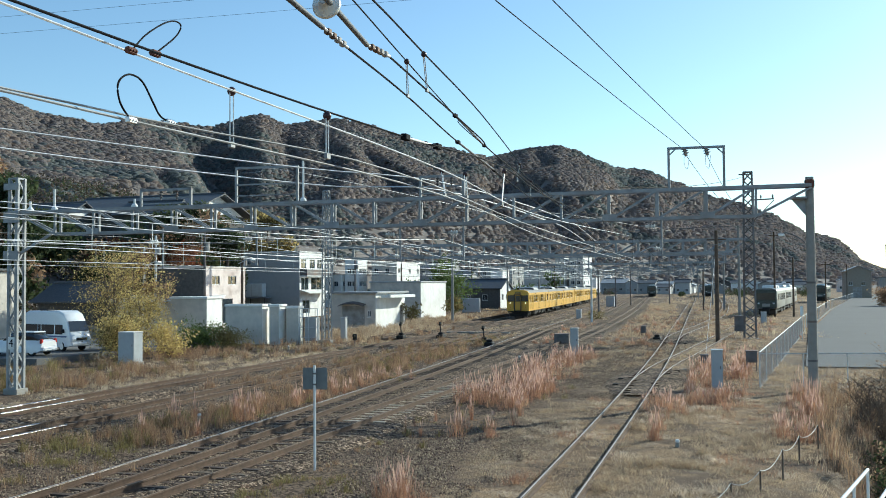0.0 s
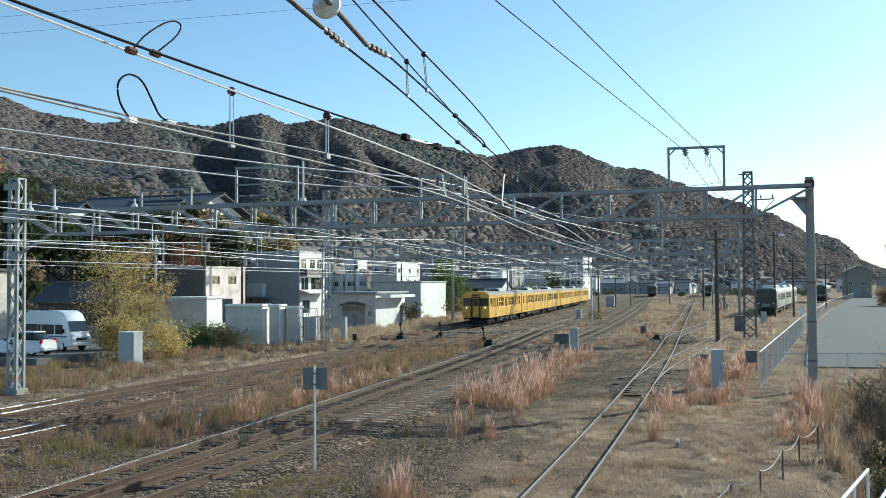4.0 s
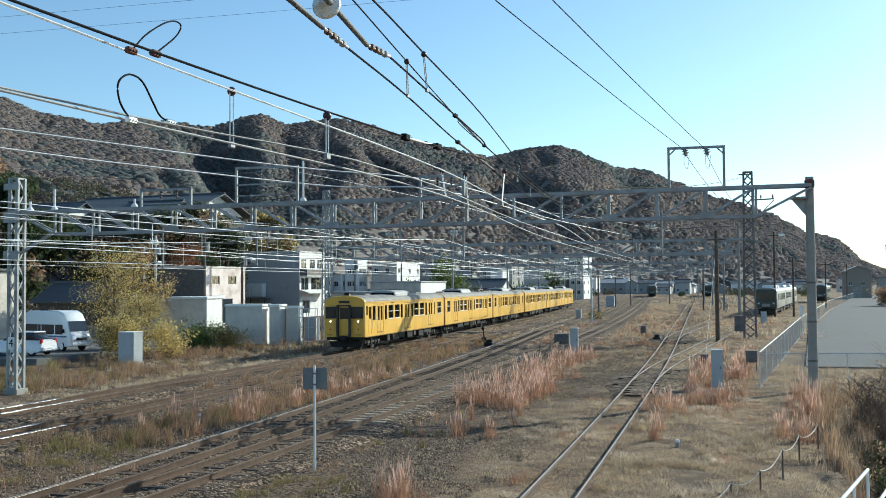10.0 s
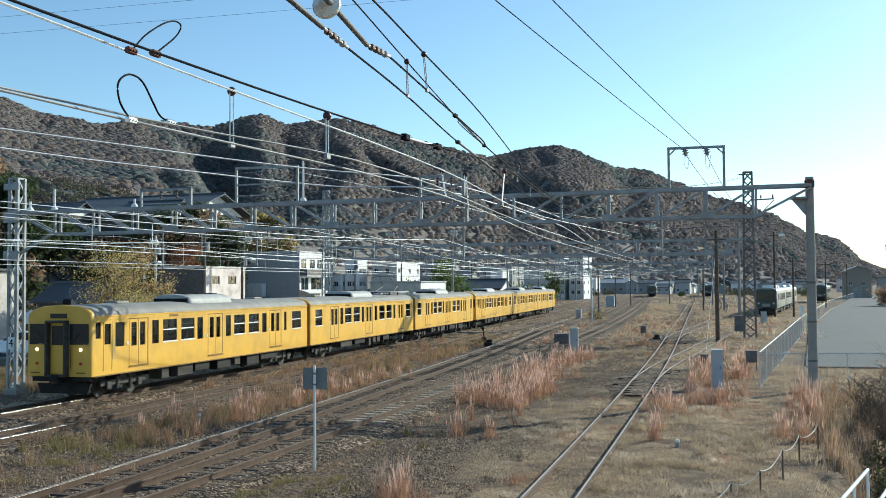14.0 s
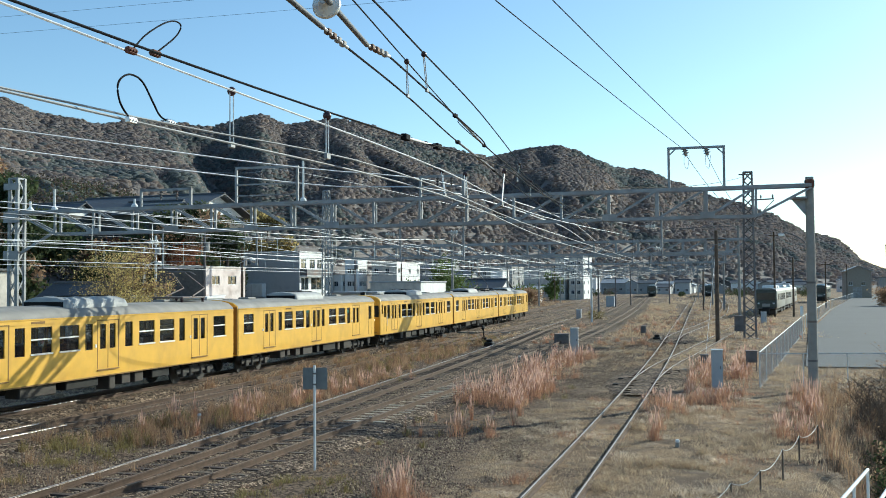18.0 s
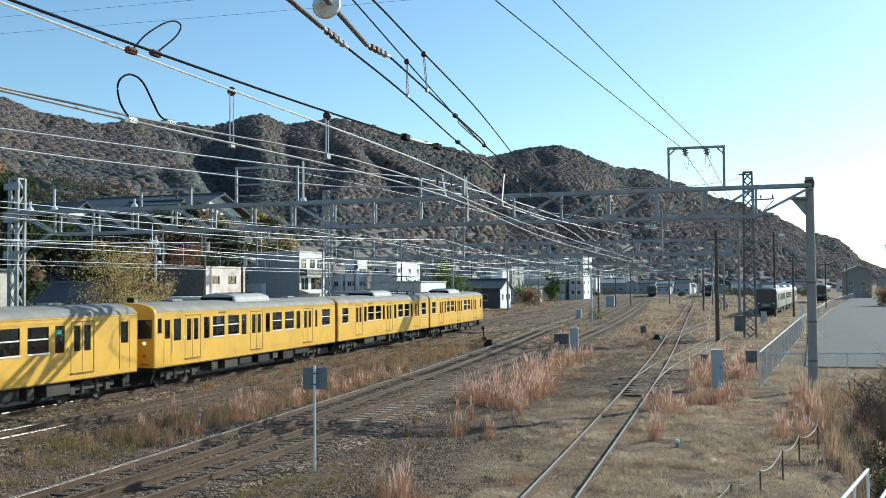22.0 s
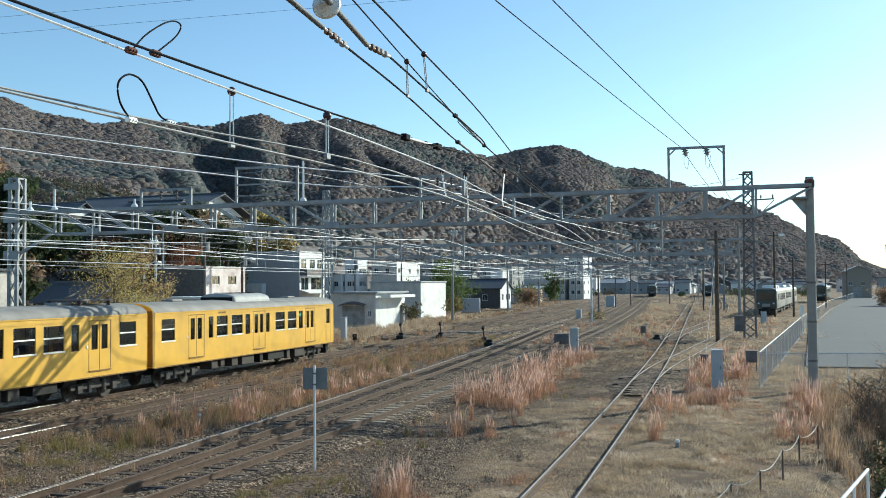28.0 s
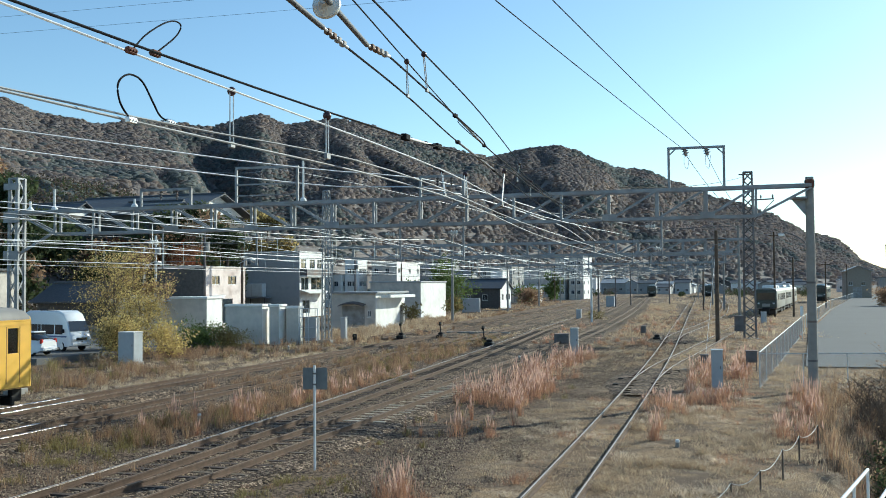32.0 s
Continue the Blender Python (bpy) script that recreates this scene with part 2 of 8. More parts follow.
    def loft(self, rings, close=True, cap=True):
        n = len(rings[0])
        vs = [v for r in rings for v in r]
        fs = []
        for i in range(len(rings) - 1):
            for k in range(n if close else n - 1):
                fs.append((i * n + k, i * n + (k + 1) % n, (i + 1) * n + (k + 1) % n, (i + 1) * n + k))
        if cap and close:
            fs += [tuple(range(n))[::-1], tuple((len(rings) - 1) * n + k for k in range(n))]
        return self.add(vs, fs)

    def lathe(self, c, profile, n=12):
        """profile: (radius, z) rows, turned about a vertical line through c."""
        rings = [[Vector(c) + Vector((r * math.cos(2 * math.pi * k / n), r * math.sin(2 * math.pi * k / n), z)) for k in range(n)] for r, z in profile]
        return self.loft(rings)

    def panel(self, place, u0, u1, v0, v1, holes, depth, cuts=()):
        """A wall sheet with rectangular openings (u0, u1, v0, v1) that have reveals; place(u, v, d) gives the point."""
        us = sorted({u0, u1, *[h[0] for h in holes], *[h[1] for h in holes]})
        vs = sorted({v0, v1, *cuts, *[h[2] for h in holes], *[h[3] for h in holes]})
        for a, b in zip(us, us[1:]):
            for c, d in zip(vs, vs[1:]):
                mu, mv = (a + b) / 2, (c + d) / 2
                if any(h[0] < mu < h[1] and h[2] < mv < h[3] for h in holes):
                    continue
                self.add([place(a, c, 0), place(b, c, 0), place(b, d, 0), place(a, d, 0)], [(0, 1, 2, 3)])
        for a, b, c, d in holes:
            q = [(a, c), (b, c), (b, d), (a, d)]
            for i in range(4):
                p, r = q[i], q[(i + 1) % 4]
                self.add([place(*p, 0), place(*r, 0), place(*r, depth), place(*p, depth)], [(0, 1, 2, 3)])
        return self

    def mesh(self, name, smooth=False):
        me = bpy.data.meshes.new(name)
        me.from_pydata(self.v, [], self.f)
        bm = bmesh.new()
        bm.from_mesh(me)
        bmesh.ops.recalc_face_normals(bm, faces=bm.faces)
        if smooth:
            for fc in bm.faces:
                fc.smooth = True
        bm.to_mesh(me)
        bm.free()
        if smooth:
            me.set_sharp_from_angle(angle=radians(40))
        return me


def put(ob, m):
    ob.matrix_basis = m
    return ob


def part(name, mb, material, parent, label="", smooth=False, at=None):
    me = mb if isinstance(mb, bpy.types.Mesh) else mb.mesh(name, smooth)
    if not me.materials:
        me.materials.append(material)
    ob = new(name, me)
    ob.parent = parent
    if at is not None:
        ob.matrix_basis = at
    if label:
        ob["label"] = label
    return ob


def thing(name, m, label, category, group="", kind=""):
    return tagged(put(new(name), m), label, category, group, kind)


def solo(name, mb, material, label, category, group="", kind="", m=None, smooth=False):
    me = mb if isinstance(mb, bpy.types.Mesh) else mb.mesh(name, smooth)
    me.materials.append(material)
    ob = new(name, me)
    if m is not None:
        ob.matrix_basis = m
    return tagged(ob, label, category, group, kind)


def soup(name, verts, tris, material, label, category, kind="stuff", parent=None, smooth=False):
    """One joined mesh from numpy arrays of vertices and triangles."""
    me = bpy.data.meshes.new(name)
    verts, tris = np.asarray(verts, np.float32).reshape(-1, 3), np.asarray(tris, np.int32).reshape(-1, 3)
    me.vertices.add(len(verts))
    me.vertices.foreach_set("co", verts.ravel())
    me.loops.add(len(tris) * 3)
    me.loops.foreach_set("vertex_index", tris.ravel())
    me.polygons.add(len(tris))
    me.polygons.foreach_set("loop_start", np.arange(len(tris), dtype=np.int32) * 3)
    if smooth:
        me.polygons.foreach_set("use_smooth", np.ones(len(tris), dtype=bool))
    me.update(calc_edges=True)
    me.materials.append(material)
    ob = new(name, me)
    ob.parent = parent
    return tagged(ob, label, category, "", kind)


# ---- the lie of the land ----
def line_x(y):
    """The near side of the train's path: x at distance y."""
    g = lambda q: -24.23 - 4.93 * (q / 100) ** 2 + 0.738 * (q / 100) ** 3
    return g(y) if y < 200 else g(200) - 0.1086 * (y - 200)


def slope_x(y):
    return -9.86e-4 * y + 2.214e-6 * y * y if y < 200 else -0.1086


def on_track(y, off):
    return Vector((line_x(y) + off, y, 0))


def ground_z(x, y):
    z = -0.26 + 0.07 * noise.noise((x * 0.35, y * 0.35, 0)) + 0.05 * noise.noise((x * 1.1, y * 1.1, 3))
    if x < -30:
        z -= 0.12
    if x > -12 and y < 130:
        z += 0.13 * min(1.0, (x + 12) / 3)
    # a ditch beside the near path
    e = x - 0.75 - 0.19 * (y - 22.5)
    if e > 0 and 12 < y < 36:
        z -= 1.3 * min(1.0, e / 1.0) * min(1.0, (36 - y) / 4) * (1 if e < 2.6 else max(0.0, 1 - (e - 2.6) / 1.2))
    return z


def make_ground():
    xs = [-6000, -1500, -500, -250, -150, -110, -90, -75] + [-65 + 0.9 * i for i in range(90)] + [18, 24, 34, 60, 120, 300, 900, 4000]
    ys = [-800, -200, -60, -25, -8, 2] + [6 + 0.7 * i for i in range(95)] + [73 + 2.5 * i for i in range(40)] + [180, 220, 280, 360, 500, 800, 1500, 3000, 6000]
    me = MB()
    me.v = [(x, y, ground_z(x, y) if -70 < x < 20 and y < 180 else -0.3) for y in ys for x in xs]
    n = len(xs)
    me.f = [(j * n + i, j * n + i + 1, (j + 1) * n + i + 1, (j + 1) * n + i) for j in range(len(ys) - 1) for i in range(n - 1)]
    return solo("ground", me, GROUNDM, "dry tan grass and bare earth of the rail yard", "ground", kind="structure", smooth=True)


make_ground()


# ---- tracks ----
RAIL_PROF = [(-0.062, -0.16), (0.062, -0.16), (0.062, -0.145), (0.012, -0.125), (0.012, -0.045), (0.034, -0.035), (0.034, 0.0), (-0.034, 0.0),
             (-0.034, -0.035), (-0.012, -0.045), (-0.012, -0.125), (-0.062, -0.145)]


def path_points(fn, y0, y1, step):
    n = max(2, int((y1 - y0) / step) + 1)
    return [Vector((fn(y0 + (y1 - y0) * i / (n - 1)), y0 + (y1 - y0) * i / (n - 1), 0)) for i in range(n)]


def rail_mesh(pts, head=False):
    rings = []
    for i, p in enumerate(pts):
        d = (pts[min(i + 1, len(pts) - 1)] - pts[max(i - 1, 0)]).normalized()
        s = Vector((d.y, -d.x, 0))
        prof = [(0.035 * math.sin(radians(q)), -0.020 + 0.025 * math.cos(radians(q))) for q in range(-85, 86, 17)] if head else RAIL_PROF
        rings.append([p + s * a + Vector((0, 0, b)) for a, b in prof])
    return MB().loft(rings)


SLEEPERS = []   # (position, heading, concrete?, parent), laid at the end of the file
BEDS = []


def track(fn, y0, y1, label, shiny=None, heads=(None, None), concrete=False, bed=True, step=2.0, sleepers=True, low=0.0):
    t = thing("railway_track", pose(0, 0, 0), label, "railway track", "tracks of the yard", "structure")
    for off in (-0.5335, 0.5335):
        pts = []
        base = path_points(fn, y0, y1, step)
        for i, p in enumerate(base):
            d = (base[min(i + 1, len(base) - 1)] - base[max(i - 1, 0)]).normalized()
            pts.append(p + Vector((d.y, -d.x, 0)) * off)
        r = part("rail", rail_mesh(pts), RAILSIDE, t)
        cut = [p for p in pts if shiny and p.y <= shiny]
        if cut:
            part("rail_head", rail_mesh(cut, True), RAILTOP, r, "polished running surface", smooth=True)
        part("rail_head", rail_mesh(pts[max(0, len(cut) - 1):], True), heads[off > 0] or RAILDULL, r, "dull running surface", smooth=True)
    if bed:
        BEDS.append((fn, y0, y1))
        base = path_points(fn, y0, y1, step)
        rings = []
        for i, p in enumerate(base):
            d = (base[min(i + 1, len(base) - 1)] - base[max(i - 1, 0)]).normalized()
            s = Vector((d.y, -d.x, 0))
            w = 0.12 * noise.noise((p.y * 0.6, p.x, 1))
            rings.append([p + s * a + Vector((0, 0, b)) for a, b in ((-2.4 + w, -0.42 - low), (-1.55 + w, -0.15 - low), (1.55 + w, -0.15 - low), (2.4 + w, -0.42 - low))])
        part("ballast_bed", MB().loft(rings, cap=False), BALLAST, t, "grey-brown crushed stone ballast")
    if sleepers:
        y = y0
        while y < min(y1, 95):
            SLEEPERS.append((Vector((fn(y), y, -0.15)), math.atan2(fn(y + 0.5) - fn(y - 0.5), 1.0), concrete, t))
            y += 0.62
    return t


T1 = lambda y: line_x(y) - 1.45
T2 = lambda y: line_x(y) + 2.65
T4 = lambda y: line_x(y) + 11.4
T3 = lambda y: line_x(y) + (9.85 - 0.05 * max(0, y - 18) if y < 95 else 6.0)
T5 = lambda y: -4.42 - 0.045 * (y - 18) - 0.000237 * (y - 18) ** 2 if y < 75 else -7.755 - 0.072 * (y - 75)
T6 = lambda y: T5(y) + (0.0040 * (y - 43) ** 2 if y < 60 else 1.156 + 0.108 * (y - 60)) if y < 110 else T5(110) + 6.556 + 0.056 * (y - 110)
T7 = lambda y: T5(y) + (0.0040 * (y - 77) ** 2 if y < 92 else 0.9 + 7.0 * (1 - math.exp(-0.0165 * (y - 92))))
T0 = lambda y: line_x(y) - 5.6
track(T1, -120, 420, "main line track with worn rails on ballast", shiny=33.0, low=0.0)
track(T2, -60, 420, "second main track with partly shiny rails on ballast", shiny=27.0, low=0.012)
track(T3, 6, 130, "turnout track with a polished outer rail", heads=(RAILSEMI, None), low=0.024)
track(T4, 6, 420, "rusty track with short pale sleepers", concrete=True, low=0.008)
track(T5, 6, 420, "overgrown siding with worn rails", bed=False, heads=(RAILWORN, RAILWORN))
track(T6, 45, 230, "branch of the siding turnout in dry grass", bed=False, heads=(RAILWORN, RAILWORN))
track(T7, 79, 330, "second branch of the siding in dry grass", bed=False, heads=(RAILWORN, RAILWORN))
T8 = lambda y: T2(y) + 4.4
track(T8, 130, 420, "track of the far yard on ballast", low=0.02, sleepers=False)
track(T0, 78, 420, "outer track beside the sheds", low=0.016)


# ---- masts and beams of the overhead line ----
def lattice_mast(base, top, w, label, taper=0.75, step=0.62, leg=0.085, m=None, cross=False):
    m = m or STEEL
    """A square lattice mast; base is the foot's centre."""
    h = top - base[2]
    t = thing("lattice_mast", pose(*base), label, "catenary mast", "masts of the overhead line")
    cs = [(-1, -1), (1, -1), (1, 1), (-1, 1)]
    at = lambda k, z: Vector((cs[k][0] * w / 2 * (1 + (taper - 1) * z / h), cs[k][1] * w / 2 * (1 + (taper - 1) * z / h), z))
    for k in range(4):
        part("leg", MB().bar(at(k, 0), at(k, h), leg, leg), m, t)
    n = int(h / step)
    for k in range(4):
        for i in range(n):
            a, b = (k, (k + 1) % 4) if i % 2 else ((k + 1) % 4, k)
            part("lacing_bar", MB().bar(at(a, h * i / n), at(b, h * (i + 1) / n), 0.03, leg * 0.62), m, t)
            if cross:
                part("lacing_bar", MB().bar(at(b, h * i / n), at(a, h * (i + 1) / n), 0.03, leg * 0.62), m, t)
    part("cap", MB().bbox(-w * taper / 2 - 0.03, w * taper / 2 + 0.03, -w * taper / 2 - 0.03, w * taper / 2 + 0.03, h - 0.06, h + 0.02, 0.01), STEEL, t)
    part("footing", MB().bbox(-w * 0.85, w * 0.85, -w * 0.85, w * 0.85, -0.3, 0.22, 0.03), CONCRETE, t, "pale concrete footing")
    return t


def truss_beam(L, R, n, depth_l, depth_r, flip, label, k=1.0, gap=0.2, at=None):
    """A truss portal beam from L to R (top chord), n panels, their joints at the shares at(i) of its length."""
    L, R = Vector(L), Vector(R)
    t = thing("truss_beam", pose(*L), label, "truss beam", "beams of the overhead line")
    D = R - L
    side = Vector((-D.y, D.x, 0)).normalized() * gap
    tp = lambda u: D * u
    bt = lambda u: D * u - Vector((0, 0, depth_l + (depth_r - depth_l) * u))
    a, b = (at(0), at(n)) if at else (0.06, 0.955)
    joint = at or (lambda i: a + (b - a) * i / n)
    for s in (-1, 1):
        part("top_chord", MB().bar(tp(0) + side * s, tp(1) + side * s, 0.13 * k, 0.14 * k), STEEL, t)
        part("bottom_chord", MB().bar(bt(a) + side * s, bt(b) + side * s, 0.12 * k, 0.13 * k), STEEL, t)
        part("end_strut", MB().bar(tp(0) + side * s - Vector((0, 0, 0.1)), bt(a) + side * s, 0.08, 0.08), STEEL, t)
        part("end_strut", MB().bar(tp(1) + side * s - Vector((0, 0, 0.1)), bt(b) + side * s, 0.08, 0.08), STEEL, t)
        for i in range(n + 1):
            u = joint(i)
            part("vertical", MB().bar(tp(u) + side * s, bt(u) + side * s, 0.095 * k, 0.08 * k), STEEL, t)
            if i < n:
                w = joint(i + 1)
                if (i < flip):
                    part("diagonal", MB().bar(tp(u) + side * s, bt(w) + side * s, 0.09 * k, 0.08 * k), STEEL, t)
                else:
                    part("diagonal", MB().bar(bt(u) + side * s, tp(w) + side * s, 0.09 * k, 0.08 * k), STEEL, t)
    for i in range(n + 1):
        u = joint(i)
        part("cross_tie", MB().bar(tp(u) - side, tp(u) + side, 0.05, 0.05).bar(bt(u) - side, bt(u) + side, 0.05, 0.05), STEEL, t)
        if i % 2:
            part("gusset", MB().bbox(-0.3, 0.3, -gap - 0.1, -gap - 0.075, -0.06, 0.22, 0.008, Matrix.Translation(bt(u)) @ Matrix.Rotation(math.atan2(D.y, D.x), 4, 'Z')), STEEL, t)
    return t


B1L, B1R = (-32.0, 35.8, 7.66), (1.24, 43.46, 8.30)
B2L, B2R = (-35.3, 74.7, 7.45), (-2.44, 83.75, 7.85)
truss_beam(B1L, B1R, 16, 1.0, 1.22, 8, "grey galvanised truss beam spanning the tracks", 1.0, 0.27, lambda i: 0.05 + 0.0522 * i if i < 8 else 0.468 + 0.0584 * (i - 8))
truss_beam(B2L, B2R, 17, 0.95, 1.05, 9, "grey galvanised truss beam spanning the tracks", 1.5)
m1 = lattice_mast((-32.2, 35.75, -0.35), 9.2, 0.44, "silver lattice mast beside the car park", 0.97, leg=0.12)
for z, h in ((7.55, 0.5), (5.85, 0.45), (9.0, 0.3)):
    part("gusset_plate", MB().bbox(-0.40, 0.42, -0.40, -0.375, z, z + h, 0.006), STEEL, m1)
np1 = part("number_plate", MB().bbox(-0.17, 0.17, -0.30, -0.28, 1.95, 2.5, 0.006), WHITEP, m1, "small white plate with a black figure four")
fc = bpy.data.curves.new("figure", 'FONT')
fc.body, fc.size, fc.extrude, fc.align_x, fc.align_y = "4", 0.5, 0.003, 'CENTER', 'CENTER'
fo = new("figure_curve", fc)
fm = bpy.data.meshes.new_from_object(fo)
bpy.data.objects.remove(fo)
fm.materials.clear()
part("figure", fm, BLACKP, np1, "black figure", at=pose(0, -0.306, 2.22, 90, 0, 0))
part("knee_brace", MB().bar((0.2, 0, 6.2), (1.75, 0.37, 7.15), 0.1, 0.12), STEEL, m1)
lattice_mast((-35.5, 74.65, -0.35), 12.2, 0.62, "silver lattice mast beside the huts", 0.7)
lattice_mast((-2.3, 83.8, -0.35), 13.3, 0.92, "tall dark lattice tower carrying the feeder", 0.7, 0.7, 0.1, STEELD, True)


def concrete_pole(base, h, r0, r1, label, name="concrete_pole", material=None, bands=()):
    t = thing(name, pose(*base), label, "utility pole", "poles of the yard")
    part("shaft", MB().tube([(0, 0, -0.2), (0, 0, h)], r0, 14, r1), material or CONCRETE, t, smooth=True)
    for z in bands:
        rr = r0 + (r1 - r0) * z / h + 0.012
        part("band", MB().tube([(0, 0, z - 0.04), (0, 0, z + 0.04)], rr, 14), STEELD, t)
    return t


RUSTY = mat("rust_cap", (0.13, 0.052, 0.034), 0.85, var=0.3, scale=6)
pr = concrete_pole((1.24, 43.46, -0.3), 8.95, 0.20, 0.165, "grey concrete portal pole with a rusty cap", bands=(1.4, 3.0, 4.6))
part("cap", MB().lathe((0, 0, 8.6), [(0.185, -0.1), (0.20, 0.02), (0.20, 0.2), (0.12, 0.3), (0.05, 0.33)], 12), RUSTY, pr, "rust-brown steel cap")
part("bracket", MB().box(-0.75, -0.1, -0.3, 0.3, 8.05, 8.13).add([(-0.75, 0, 8.1), (-0.12, 0, 8.1), (-0.12, 0, 7.3), (-0.12, 0.03, 7.3), (-0.12, 0.03, 8.1), (-0.75, 0.03, 8.1)],
     [(0, 1, 2), (5, 4, 3), (0, 2, 3, 5)]), STEEL, pr)


# ---- the train ----
def body_profile():
    pts = [(-1.44, 0.92), (-1.45, 1.30), (-1.45, 3.18), (-1.40, 3.34), (-1.18, 3.50), (-0.75, 3.61), (0, 3.655)]
    return pts + [(-x, z) for x, z in reversed(pts[:-1])]


CAB_WIN = [(0.50, 0.82, 2.35, 2.98), (1.05, 1.47, 2.1, 2.9), (1.75, 2.35, 1.98, 2.93), (4.3, 4.8, 1.95, 2.93), (5.1, 6.2, 2.0, 2.93), (6.55, 7.65, 2.0, 2.93), (7.9, 8.4, 1.95, 2.93),
           (10.5, 11.0, 1.95, 2.93), (11.3, 12.4, 2.0, 2.93), (12.8, 13.9, 2.0, 2.93), (14.25, 14.75, 1.95, 2.93), (16.8, 17.1, 1.95, 2.93), (17.8, 18.95, 2.0, 2.93)]
MID_WIN = [(0.92, 1.95, 2.0, 2.93), (4.8, 5.3, 1.95, 2.93), (5.6, 6.7, 2.0, 2.93), (7.1, 8.2, 2.0, 2.93), (8.55, 9.0, 1.95, 2.93), (11.05, 11.55, 1.95, 2.93), (12.0, 13.1, 2.0, 2.93),
           (13.5, 14.6, 2.0, 2.93), (15.0, 15.45, 1.95, 2.93), (17.9, 19.0, 2.0, 2.93)]
TAIL_WIN = [(0.8, 1.85, 2.0, 2.93), (4.72, 5.15, 1.95, 2.93), (5.46, 6.5, 2.0, 2.93), (6.9, 8.0, 2.0, 2.93), (8.3, 8.8, 1.95, 2.93), (10.55, 10.95, 1.95, 2.93), (11.64, 12.77, 2.0, 2.93),
            (13.14, 14.23, 2.0, 2.93), (14.56, 15.08, 1.95, 2.93), (18.42, 18.92, 2.1, 2.95)]
DOORS = {"cab": (2.68, 8.85, 15.12), "mid": (3.2, 9.3, 16.02), "tail": (3.0, 9.12, 15.44)}


def bogie(t, y):
    b = part("bogie", MB().bbox(-1.02, -0.9, y - 1.55, y + 1.55, 0.42, 0.66, 0.03).bbox(0.9, 1.02, y - 1.55, y + 1.55, 0.42, 0.66, 0.03)
             .bbox(-1.0, 1.0, y - 0.25, y + 0.25, 0.4, 0.8, 0.03), BOGIE, t, "grimy grey bogie frame")
    for dy in (-1.05, 1.05):
        for sx in (-1, 1):
            w = MB()
            prof = [(-0.06, 0.0), (-0.06, 0.40), (0.03, 0.43), (0.03, 0.46), (0.06, 0.46), (0.06, 0.0)]
            rings = [[Vector((sx * (0.56 + a), y + dy + r * math.cos(2 * math.pi * k / 20), 0.43 + r * math.sin(2 * math.pi * k / 20))) for k in range(20)] for a, r in prof]
            w.loft(rings)
            part("wheel", w, BOGIE, b)
            part("axle_box", MB().bbox(sx * 0.96 - 0.13, sx * 0.96 + 0.13, y + dy - 0.17, y + dy + 0.17, 0.28, 0.62, 0.04), BOGIE, b)
            part("spring", MB().tube([(sx * 0.98, y + dy * 0.42, 0.3), (sx * 0.98, y + dy * 0.42, 0.75)], 0.11, 10), BOGIE, b)
    return b


